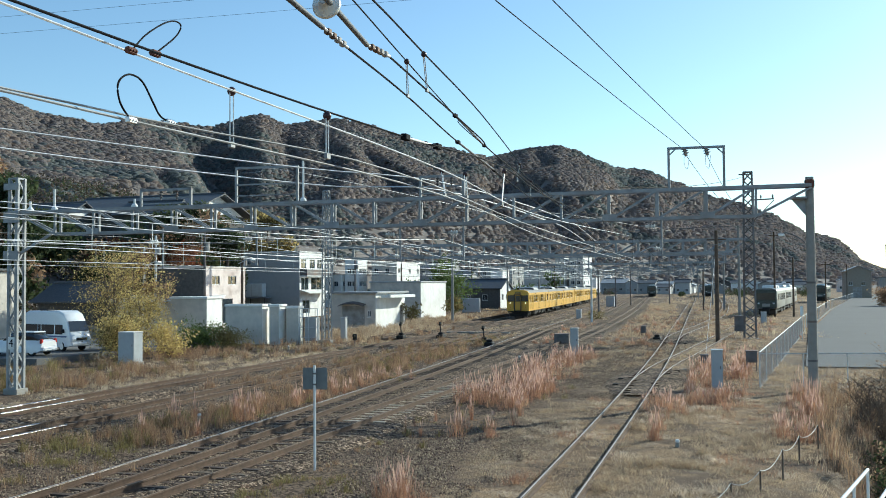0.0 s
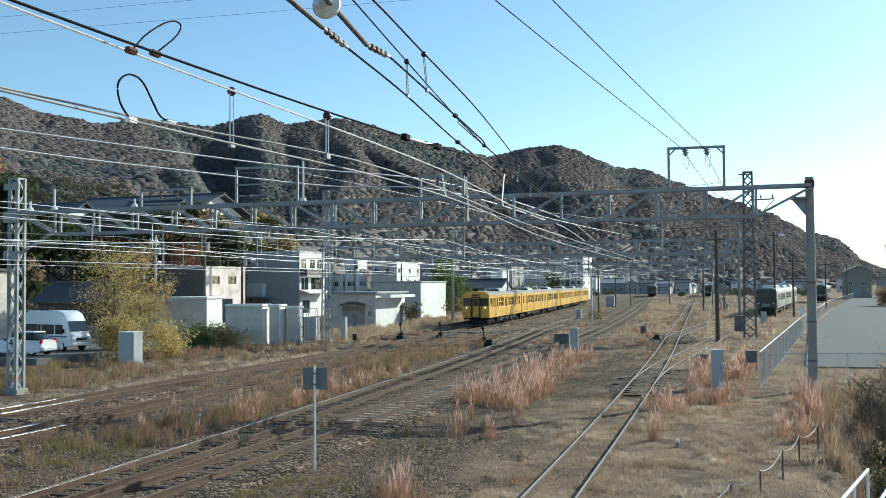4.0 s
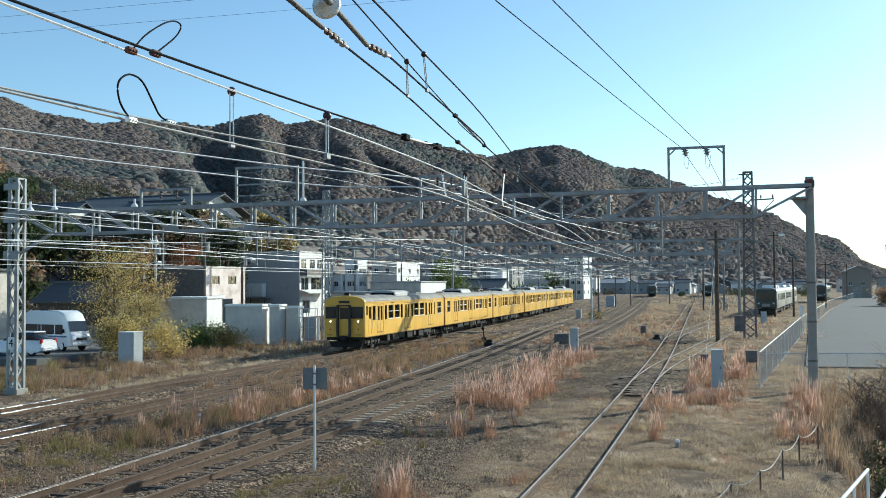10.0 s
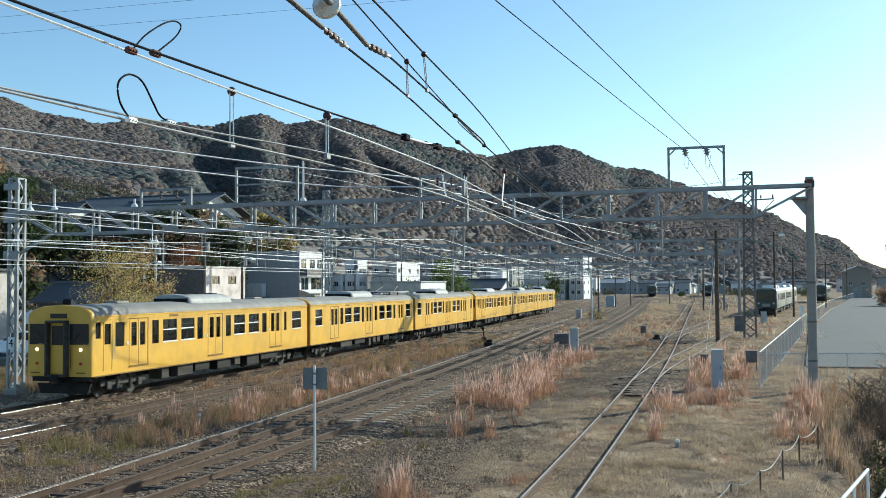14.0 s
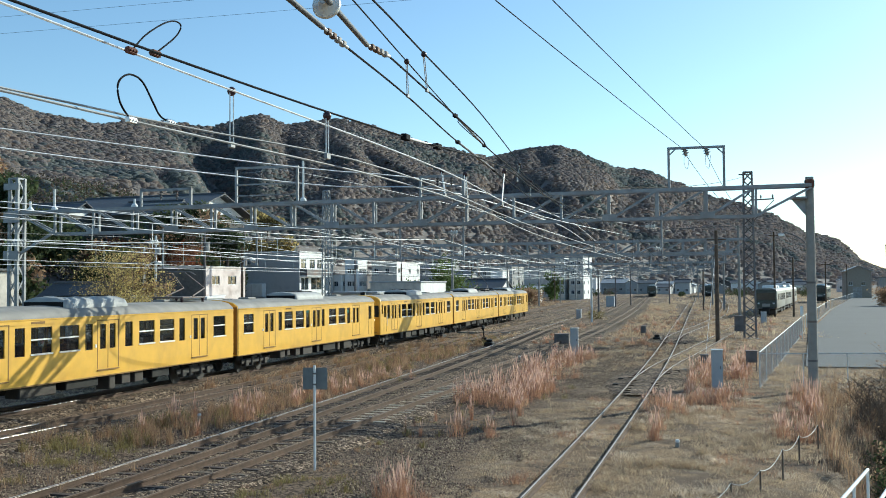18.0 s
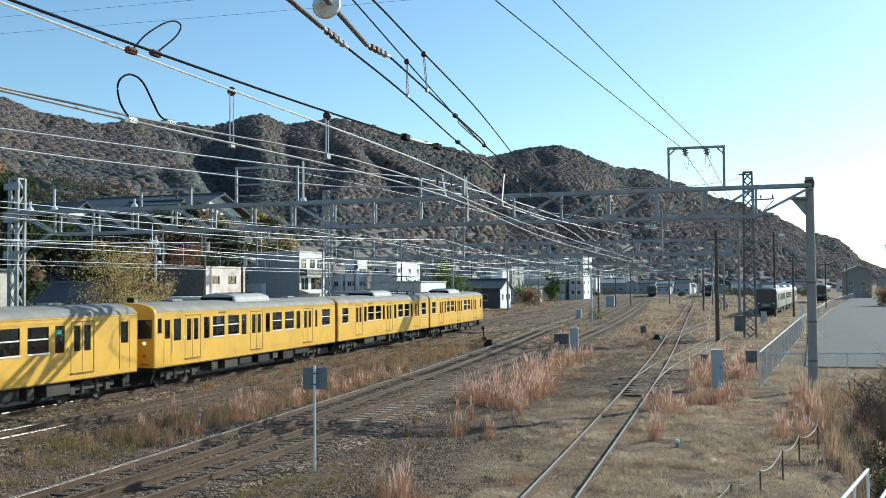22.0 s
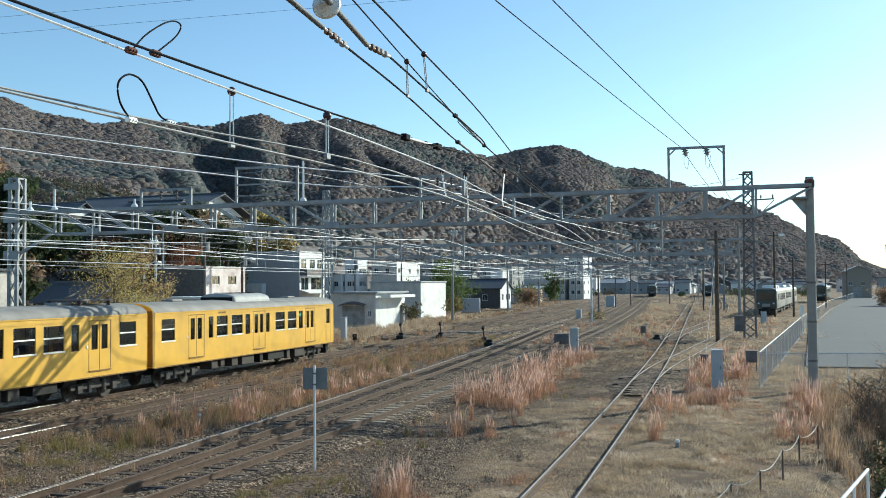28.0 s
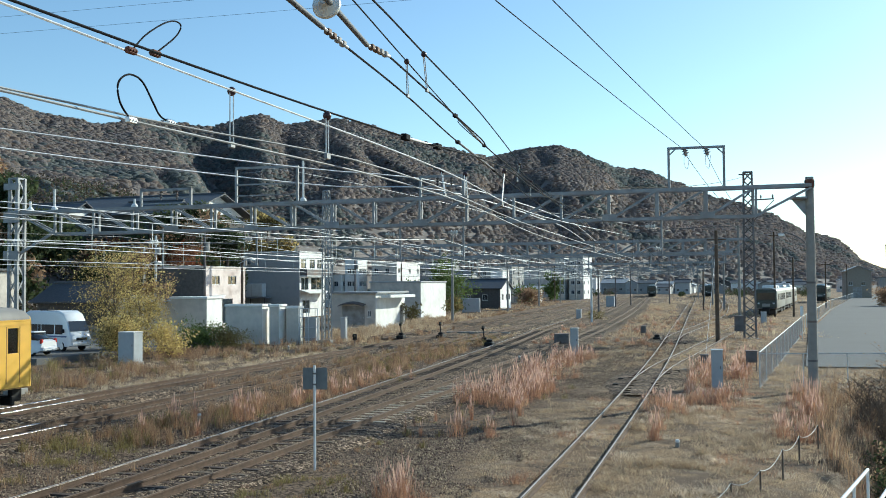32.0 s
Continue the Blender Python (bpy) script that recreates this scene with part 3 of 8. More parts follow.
def rail_car(kind):
    """A yellow three-door electric car; y = 0 at its front coupler line, rails at z = 0."""
    wins = {"cab": CAB_WIN, "mid": MID_WIN, "tail": TAIL_WIN}[kind]
    doors = DOORS[kind]
    t = thing("train_car", pose(0, 0, 0), {"cab": "yellow electric train car with a driver's cab and dark windscreen", "mid": "yellow electric train car with a roof pantograph",
              "tail": "yellow electric train car with a flat driver's end"}[kind], "train car", "cars of the yellow train")
    y0, y1 = 0.25, 19.5 if kind == "tail" else 19.75
    prof = body_profile()
    # side walls with openings, near and far
    dest = [(14.62, 15.02, 2.62, 2.78)] if kind == "tail" else []
    dh = [(d + 0.14, d + 0.52, 1.95, 2.9) for d in doors] + [(d + 0.74, d + 1.12, 1.95, 2.9) for d in doors]
    for s in (1, -1):
        def place(u, v, d, s=s):
            x = 1.45 if v > 1.3 else 1.44 + 0.01 * (v - 0.92) / 0.38
            return Vector((s * (x - d), u, v))
        us = y0 + (0.2 if kind == "cab" else 0.02)
        side = MB().panel(place, us, y1 - 0.02, 0.92, 3.18, [(a, b, c, d) for a, b, c, d in wins] + dh, 0.05, (1.3,))
        wall = part("side_wall", side, YELLOW, t, "weathered yellow side")
        lo = MB()
        for a, b, c, d in wins:
            pane = part("window_pane", MB().box(s * 1.405, s * 1.41, a, b, c, d), WINGLASS, wall)
            pane.visible_shadow = False
            if b - a > 0.9:
                part("window_sash", MB().box(min(s * 1.395, s * 1.44), max(s * 1.395, s * 1.44), a, b, c + 0.47, c + 0.52),
                     ALU, wall, "silver sash bar")
                part("window_sill", MB().box(min(s * 1.40, s * 1.475), max(s * 1.40, s * 1.475), a - 0.03, b + 0.03, c - 0.05, c + 0.012), ALU, wall, "bright aluminium sill")
        for a, b, c, d in dh:
            pane = part("door_pane", MB().box(s * 1.405, s * 1.41, a, b, c, d), WINGLASS, wall)
            pane.visible_shadow = False
        for d in doors:
            e = lambda p, q: (min(s * p, s * q), max(s * p, s * q))
            part("door_seam", MB().box(*e(1.445, 1.456), d + 0.615, d + 0.645, 1.2, 3.02).box(*e(1.445, 1.458), d + 1.28, d + 1.33, 1.2, 3.05)
                 .box(*e(1.445, 1.456), d - 0.03, d, 1.2, 3.02).box(*e(1.445, 1.458), d - 0.05, d + 1.33, 3.03, 3.06), SEAM, wall, "dark door gaps")
            part("door_step", MB().box(*e(1.43, 1.50), d - 0.02, d + 1.3, 1.13, 1.17), SEAM, wall)
            part("door_handle", MB().box(*e(1.445, 1.475), d - 0.17, d - 0.09, 2.02, 2.14), WHITEP, wall)
        for a, b, c, d in dest:
            part("destination_panel", MB().box(*sorted((s * 1.36, s * 1.375)), a, b, c, d), DESTSIGN, wall, "teal destination panel behind the glass")
        part("gutter", MB().box(min(s * 1.40, s * 1.47), max(s * 1.40, s * 1.47), us, y1, 3.18, 3.225), YELLOW, t)
        part("sill_beam", MB().box(min(s * 1.40, s * 1.452), max(s * 1.40, s * 1.452), us, y1, 0.89, 0.935), SEAM, t)
    # roof
    rp = [(-1.45, 3.18), (-1.40, 3.34), (-1.18, 3.50), (-0.75, 3.61), (0, 3.655), (0.75, 3.61), (1.18, 3.50), (1.40, 3.34), (1.45, 3.18)]
    f0 = y0 + (0.2 if kind == "cab" else 0.0)
    part("roof", MB().loft([[Vector((x, y, z)) for x, z in rp] for y in (f0, y1)], close=False, cap=False), ROOFGREY, t, "sooty pale grey roof", smooth=True)
    part("floor", MB().box(-1.38, 1.38, f0, y1, 0.92, 1.15), BLACKP, t)
    part("interior", MB().box(-1.38, 1.38, f0 + 1.9 if kind == "cab" else f0 + 0.1, f0 + 1.95 if kind == "cab" else f0 + 0.15, 1.16, 3.15).box(-1.4, 1.4, y1 - 0.2, y1 - 0.15, 1.16, 3.15)
         .box(-1.39, 1.39, f0, y1, 3.12, 3.16), INSIDE, t)
    for i in range(len(doors) - 1):
        y = doors[i] + 1.6
        while y < doors[i + 1] - 0.6:
            for x in (-0.85, 0.85):
                part("seat", MB().bbox(x - 0.48, x + 0.48, y - 0.06, y + 0.06, 1.15, 2.25, 0.03).bbox(x - 0.48, x + 0.48, y - 0.4, y + 0.4, 1.45, 1.6, 0.03), SEAT, t)
            y += 1.48
    # ends
    tail_prof = [(x, z) for x, z in prof]

    def end(y, name, material):
        rings = [[Vector((x, y, z)) for x, z in tail_prof], [Vector((x * 0.985, y + (0.06 if y > 5 else -0.06), 0.93 + (z - 0.93) * 0.99)) for x, z in tail_prof]]
        part(name, MB().loft(rings), material, t)

    if kind == "cab":
        # rounded nose built ring by ring
        rings = []
        for k in range(7):
            a = k / 6
            inset, yy = 0.07 * (1 - math.sqrt(max(0, 1 - (1 - a) ** 2))), y0 + 0.2 * a
            rings.append([Vector((x * (1 - inset * 0.75 / 1.45 * (1 if abs(x) > 1 else 0.6)), yy, 0.92 + (z - 0.92) * (1 - inset * 0.25) if z > 3.2 else z)) for x, z in prof])
        nose = part("cab_front", MB().loft(rings), YELLOW, t, "rounded yellow cab front", smooth=True)
        fy = y0 - 0.012
        for sx in (-1, 1):
            a, b = sorted((sx * 0.48, sx * 1.33))
            part("windscreen", MB().bbox(a, b, fy - 0.01, fy + 0.03, 2.14, 2.93, 0.03), SCREEN, nose, "dark driver's windscreen")
            part("wiper", MB().bar((sx * 0.6, fy - 0.02, 2.2), (sx * 0.95, fy - 0.02, 2.6), 0.02, 0.02), BLACKP, nose)
            for dz, m, nm in ((1.95, HEADLAMP, "headlight"), (1.42, REDLENS, "tail_light")):
                part(nm, MB().loft([[Vector((sx * 0.98 + r * math.cos(2 * math.pi * k / 12), fy - q, dz + r * math.sin(2 * math.pi * k / 12))) for k in range(12)] for r, q in ((0.062, -0.03), (0.062, 0.02), (0.04, 0.03))]), m, nose)
            part("front_step", MB().bbox(*sorted((sx * 0.85, sx * 1.2)), fy - 0.1, fy, 1.05, 1.09, 0.01), SEAM, nose)
        part("gangway_door", MB().bbox(-0.36, 0.36, fy - 0.03, fy + 0.02, 1.02, 2.98, 0.02), YELLOW, nose, "grimy yellow gangway door")
        part("gangway_frame", MB().bbox(-0.47, -0.36, fy - 0.26, fy + 0.01, 0.98, 3.06, 0.03).bbox(0.36, 0.47, fy - 0.26, fy + 0.01, 0.98, 3.06, 0.03).bbox(-0.47, 0.47, fy - 0.26, fy + 0.01, 2.97, 3.06, 0.03)
             .bbox(-0.47, 0.47, fy - 0.24, fy + 0.01, 0.92, 1.0, 0.02), RUBBER, nose, "black gangway hood frame")
        part("gangway_window", MB().bbox(-0.29, 0.29, fy - 0.045, fy - 0.028, 2.12, 2.86, 0.01), SCREEN, nose)
        for sx in (-1, 1):
            part("grab_rail", MB().tube([(sx * 0.56, fy - 0.05, 1.25), (sx * 0.56, fy - 0.05, 2.05)], 0.014, 6), SEAM, nose)
        part("destination_box", MB().bbox(-0.45, 0.45, fy - 0.015, fy + 0.12, 3.12, 3.36, 0.02), YELLOW, nose)
        part("destination_glass", MB().bbox(-0.38, 0.38, fy - 0.022, fy - 0.016, 3.15, 3.32, 0.002), SCREEN, nose)
        part("skirt", MB().loft([[Vector((x, y0 + 0.3 + dy, z)) for x, z in ((-1.05, 0.24), (1.05, 0.24), (1.2, 0.62), (-1.2, 0.62))] for dy in (0.0, 0.12)]), BLACKP, t, "dark plough plate below the cab")
        part("end_beam", MB().bbox(-1.3, 1.3, y0 + 0.1, y0 + 0.3, 0.72, 0.93, 0.03), BLACKP, t)
        for sx in (-1, 1):
            part("air_hose", MB().tube([(sx * 0.4, y0 + 0.08, 0.8), (sx * 0.42, y0 - 0.01, 0.64), (sx * 0.38, y0 - 0.03, 0.5), (sx * 0.31, y0 - 0.02, 0.47), (sx * 0.24, y0 + 0.04, 0.6)], 0.025, 6), BLACKP, t)
        part("coupler", MB().bbox(-0.16, 0.16, -0.12, y0 + 0.5, 0.72, 1.0, 0.04), BLACKP, t)
        part("cab_partition", MB().box(-1.38, 1.38, 1.6, 1.65, 1.15, 3.12), BLACKP, t)
        part("cab_door", MB().box(1.447, 1.456, 0.97, 0.995, 1.1, 2.98).box(1.447, 1.456, 1.52, 1.545, 1.1, 2.98), SEAM, t)
        part("grab_rail", MB().tube([(1.49, 1.62, 1.5), (1.49, 1.62, 2.35)], 0.015, 6), ALU, t)
        part("roof_lamp", MB().bbox(-0.16, 0.16, 0.62, 0.78, 3.64, 3.86, 0.04), DARKAC, t)
        part("whistle_cover", MB().bbox(-0.12, 0.12, 0.8, 1.1, 3.6, 3.78, 0.03), ROOFGREY, t)
    else:
        end(y0, "end_wall", YELLOW)
    end(y1, "end_wall", YELLOW)
    if kind == "tail":
        fy = y1 + 0.065
        for x in (-0.95, 0.0, 0.95):
            part("rear_window", MB().bbox(x - 0.32, x + 0.32, fy - 0.01, fy + 0.02, 2.15, 2.9, 0.01), SCREEN, t)
        part("cab_door", MB().box(1.447, 1.456, 18.34, 18.37, 1.1, 3.0).box(1.447, 1.456, 18.97, 19.0, 1.1, 3.0), SEAM, t)
        part("skirt", MB().bbox(-1.2, 1.2, y1 - 0.62, y1 - 0.42, 0.3, 0.62, 0.04).bbox(0.95, 1.15, y1 - 0.55, y1 - 0.02, 0.42, 0.9, 0.05).bbox(-1.15, -0.95, y1 - 0.55, y1 - 0.02, 0.42, 0.9, 0.05), BLACKP, t, "dark end skirt with side steps")
        part("coupler", MB().bbox(-0.16, 0.16, y1 - 0.4, y1 + 0.4, 0.72, 1.0, 0.04), BLACKP, t)
    if kind != "cab":
        part("gangway", MB().bbox(-0.62, 0.62, -0.26, y0 + 0.02, 1.0, 3.3, 0.04), RUBBER, t, "black folded gangway bellows")
        # Brown sheet over the yellow end wall: the shade between cars as colour.
        part("end_panel", MB().bbox(-1.42, 1.42, y0 - 0.12, y0 - 0.065, 0.98, 3.3, 0.02), SEAM, t, "yellow car end's shade put in as a dark brown sheet")
    part("side_sign", MB().bbox(1.45, 1.462, 5.6, 6.3, 3.05, 3.13, 0.004), SEAM, t)
    # running gear and equipment
    for y in (2.95, 17.05):
        bogie(t, y)
    rng = random.Random({"cab": 3, "mid": 5, "tail": 8}[kind])
    y = 5.2
    while y < 14.4:
        ln = rng.choice((0.4, 0.6, 0.9, 1.3, 1.9))
        h = rng.uniform(0.35, 0.6)
        m = UNDERBOX if rng.random() < (0.2 if kind == "cab" else 0.45) else BLACKP
        for x in (0.7, -1.32):
            part("equipment_box", MB().bbox(x, x + 0.62, y, y + ln, 0.9 - h, 0.88, 0.03), m, t)
        y += ln + rng.uniform(0.15, 0.7)
    part("center_sill", MB().box(-0.3, 0.3, 0.6, 19.4, 0.55, 0.92), BLACKP, t)
    # roof equipment
    a = 8.0
    shell = [(-1.02, 3.42), (-1.02, 3.64), (-0.9, 3.84), (-0.6, 3.94), (0, 3.99), (0.6, 3.94), (0.9, 3.84), (1.02, 3.64), (1.02, 3.42)]
    ac = part("cooling_unit", MB().loft([[Vector((x * k, a + dy, 3.42 + (z - 3.42) * q)) for x, z in shell] for dy, k, q in ((0, 0.93, 0.80), (0.06, 0.98, 0.95), (0.2, 1, 1), (3.7, 1, 1), (3.84, 0.98, 0.95), (3.9, 0.93, 0.80))]), LIGHTAC, t, "grey rounded roof cooling unit", smooth=True)
    # Dark plate added for the shade on the unit's forward end.
    part("end_plate", MB().bbox(-0.88, 0.88, a - 0.012, a + 0.02, 3.45, 3.78, 0.01), DARKAC, ac)
    for k in range(3):
        part("louvre", MB().box(-0.45, 0.45, a + 0.5 + k * 1.1, a + 1.2 + k * 1.1, 3.972, 3.998), DARKAC, ac)
    for y in (3.5, 15.6):
        part("roof_ventilator", MB().bbox(-0.3, 0.3, y, y + 0.9, 3.62, 3.74, 0.04), ROOFGREY, t)
    if kind == "mid":
        pb = part("pantograph", MB().bbox(-0.8, 0.8, 16.3, 18.3, 3.78, 3.86, 0.02), STEELD, t, "folded grey pantograph")
        for x in (-0.7, 0.7):
            for y in (16.4, 18.2):
                part("insulator", MB().lathe((x, y, 3.6), [(0.05, 0), (0.09, 0.04), (0.05, 0.08), (0.09, 0.12), (0.05, 0.2)], 8), PORCELAIN, pb)
            part("lower_arm", MB().tube([(x, 17.3, 3.88), (x * 0.8, 18.6, 4.25)], 0.035, 6), STEELD, pb)
            part("upper_arm", MB().tube([(x * 0.8, 18.6, 4.25), (x * 0.5, 17.2, 4.98)], 0.022, 6), STEELD, pb)
        part("collector_head", MB().tube([(-0.9, 17.2, 4.86), (-0.6, 17.2, 5.0), (0.6, 17.2, 5.0), (0.9, 17.2, 4.86)], 0.035, 6), STEELD, pb)
        part("roof_box", MB().bbox(-0.5, 0.5, 11.2, 12.4, 3.6, 3.85, 0.04), DARKAC, t)
    return t


SCREEN = mat("windscreen_dark", (0.025, 0.03, 0.033), 0.08, spec=0.7)
S_ROWS = [(0, 123.2), (1, 116.5), (2, 110.0), (3, 103.8), (4.5, 94.8), (6, 85.8), (7, 79.7), (8, 73.4), (9, 66.8), (10, 59.8), (11, 52.5), (12, 45.3), (13, 38.0), (14, 31.0), (15, 24.0), (16, 16.9),
          (17, 9.6), (18, 2.4), (19, -4.6), (20, -11.6), (21, -18.6), (22, -25.3), (23, -32.0), (24, -39.2), (25, -46.0), (26.5, -55.9), (28, -65.3), (29, -72.1), (30, -78.6), (31, -85.3), (32, -92.0)]
CARS = []
protos = {k: rail_car(k) for k in ("cab", "mid", "tail")}
for i, k in enumerate(("cab", "mid", "tail")):
    CARS.append((protos[k], 20.0 * i))
    CARS.append((copy_thing(protos[k], pose(0, 0, 0)), 60.45 + 20.0 * i))


def car_pose(y):
    """A car whose front coupler line is at distance y on the main track, its bogies on the rails."""
    a, b = y + 2.95, y + 17.05
    pa, pb = Vector((T1(a), a, 0)), Vector((T1(b), b, 0))
    d = (pb - pa).normalized()
    m = Matrix.Rotation(-math.atan2(d.x, d.y), 4, 'Z')
    return Matrix.Translation(pa - d * 2.95) @ m


def motions():
    for ob, off in CARS:
        walk(ob, [(t, car_pose(s + off)) for t, s in S_ROWS])


# ---- hills behind the town ----
RIDGE = [(-80, 9.0), (-60, 11.0), (-46, 10.9), (-42.9, 10.25), (-41.2, 9.62), (-39.2, 9.29), (-37.8, 9.06), (-36.0, 9.38), (-34.2, 9.3), (-31.7, 9.07), (-30.15, 9.64), (-29.2, 9.86), (-28.2, 9.47),
         (-27.6, 9.26), (-26.0, 9.5), (-24.4, 9.65), (-22.7, 9.21), (-21.4, 8.77), (-18.8, 8.05), (-16.0, 7.44), (-14.9, 7.61), (-13.9, 7.85), (-12.1, 8.01), (-11.0, 7.66), (-9.7, 7.02), (-8.9, 6.61),
         (-8.1, 6.53), (-6.9, 6.36), (-5.9, 5.86), (-4.7, 5.38), (-3.5, 4.87), (-2.0, 4.41), (-0.5, 3.81), (0.65, 3.16), (1.5, 2.6), (2.1, 2.55), (2.8, 2.3), (3.5, 1.75), (4.0, 1.15), (5.2, 0.6), (7.0, 0.3), (30.0, 0.5)]
FOOT = [(-80, 85), (-45, 98), (-38, 112), (-32, 190), (-27, 330), (-16, 480), (-6, 650), (4, 800), (30, 1200)]
CREST = [(-80, 600), (-45, 700), (-38, 740), (-35, 900), (-30, 960), (-17, 1050), (-15, 1200), (-9.5, 1250), (-8, 1500), (0, 1600), (1.4, 1650), (2.2, 1950), (30, 2400)]
SPUR = [(0.0, -31.5), (0.3, -33.2), (0.55, -34.6), (0.8, -36.2), (1.0, -37.6), (1.4, -39)]
BROW = -0.12   # the crest against the sky


def lerp(rows, x):
    for (a, p), (b, q) in zip(rows, rows[1:]):
        if x <= b:
            k = max(0.0, (x - a) / (b - a))
            return p + (q - p) * k
    return rows[-1][1]


def hill_z(az, r):
    r0, r1 = lerp(FOOT, az), lerp(CREST, az)
    s = (r - r0) / (r1 - r0)
    if s <= 0:
        return -2.0
    rise = math.tan(radians(lerp(RIDGE, az) - BROW))
    top = rise * r1
    if s <= 1:
        x, y = r * math.sin(radians(az)), r * math.cos(radians(az))
        warp = 1.6 * noise.noise((x * 0.004, y * 0.004, 2))
        ribs = noise.noise((az * 0.20 + warp, r * 0.0011, 7)) + 0.5 * noise.noise((az * 0.5 + warp, r * 0.0022, 4))
        lumps = 0.3 * noise.noise((x * 0.012, y * 0.012, 5))
        fold = math.sin(math.pi * s) ** 0.8
        u = az - lerp(SPUR, s)
        spur = 0.22 * math.exp(-(u / 1.9) ** 2) - 0.26 * math.exp(-((u - 3.6) / 2.2) ** 2)
        z = top * s ** 0.95 * (1 + fold * (0.34 * ribs + 0.12 * lumps + spur))
        return min(z, rise * r * (0.60 + 0.40 * s)) - 1.0
    return top * max(0.2, 1 - 0.7 * (s - 1)) - 4.0


def make_hills():
    azs = [-80 + 0.4 * i for i in range(226)]
    ks = [i / 70 * 1.3 for i in range(71)]
    mb = MB()
    for k in ks:
        for a in azs:
            r0, r1 = lerp(FOOT, a), lerp(CREST, a)
            r = r0 - 30 + (r1 - r0 + 30) * k
            mb.v.append((r * math.sin(radians(a)), r * math.cos(radians(a)), hill_z(a, r)))
    n = len(azs)
    mb.f = [(j * n + i, j * n + i + 1, (j + 1) * n + i + 1, (j + 1) * n + i) for j in range(len(ks) - 1) for i in range(n - 1)]
    solo("hillside", mb, HILLM, "steep hillside under brown autumn forest", "hill", kind="structure", smooth=True)
    # the forest: rounded, ragged crowns standing close together, with loose sprays over them
    rng = np.random.RandomState(4)
    dome = np.array([(q * math.cos(k * math.pi / 4 + h), q * math.sin(k * math.pi / 4 + h), h) for q, h in ((1.0, -0.2), (0.74, 0.55)) for k in range(8)] + [(0.0, 0.0, 0.86)])
    tri = np.array([t for i in range(1) for k in range(8) for t in ((i * 8 + k, i * 8 + (k + 1) % 8, i * 8 + 8 + (k + 1) % 8), (i * 8 + k, i * 8 + 8 + (k + 1) % 8, i * 8 + 8 + k))]
                   + [(8 + k, 8 + (k + 1) % 8, 16) for k in range(8)])
    kinds = {"autumn_forest": ([], []), "evergreen_forest": ([], [])}
    for _ in range(40000):
        a = rng.uniform(-50, 6.0)
        r0, r1 = lerp(FOOT, a), lerp(CREST, a)
        r = r0 + (r1 - r0) * rng.rand() ** 0.62 * 1.012
        if r < 150:
            continue
        x, y, z = r * math.sin(radians(a)), r * math.cos(radians(a)), hill_z(a, r)
        u = a - lerp(SPUR, (r - r0) / (r1 - r0))
        patch = noise.noise((x * 0.008, y * 0.008, 9)) + 0.4 * noise.noise((x * 0.02, y * 0.02, 3))
        share = 0.05 + 0.75 * (patch > 0.3)
        # More dark crowns in the valley beside the spur stand in for its shade.
        if 1.0 < u < 7.0 and r < 800:
            share = 0.6
        cs, rr = kinds["evergreen_forest" if rng.rand() < share else "autumn_forest"]
        cs.append((x, y, z))
        rr.append(rng.uniform(1.9, 3.9) * (0.34 + r / 1150))
    for nm, material, label in (("autumn_forest", FOREST, "autumn forest covering the hillside, haze put into its tones"), ("evergreen_forest", EVERGREEN, "dark evergreen trees, also standing in for valley shade")):
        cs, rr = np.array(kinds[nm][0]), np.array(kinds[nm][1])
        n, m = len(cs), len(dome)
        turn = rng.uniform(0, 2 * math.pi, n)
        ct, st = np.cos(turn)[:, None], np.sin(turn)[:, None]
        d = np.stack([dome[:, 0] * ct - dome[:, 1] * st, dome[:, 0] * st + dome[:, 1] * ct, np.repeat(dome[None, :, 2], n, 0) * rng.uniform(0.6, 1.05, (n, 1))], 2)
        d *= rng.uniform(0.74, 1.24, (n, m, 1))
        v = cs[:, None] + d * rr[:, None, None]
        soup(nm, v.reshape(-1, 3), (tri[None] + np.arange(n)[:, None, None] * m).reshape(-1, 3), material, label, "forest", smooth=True)


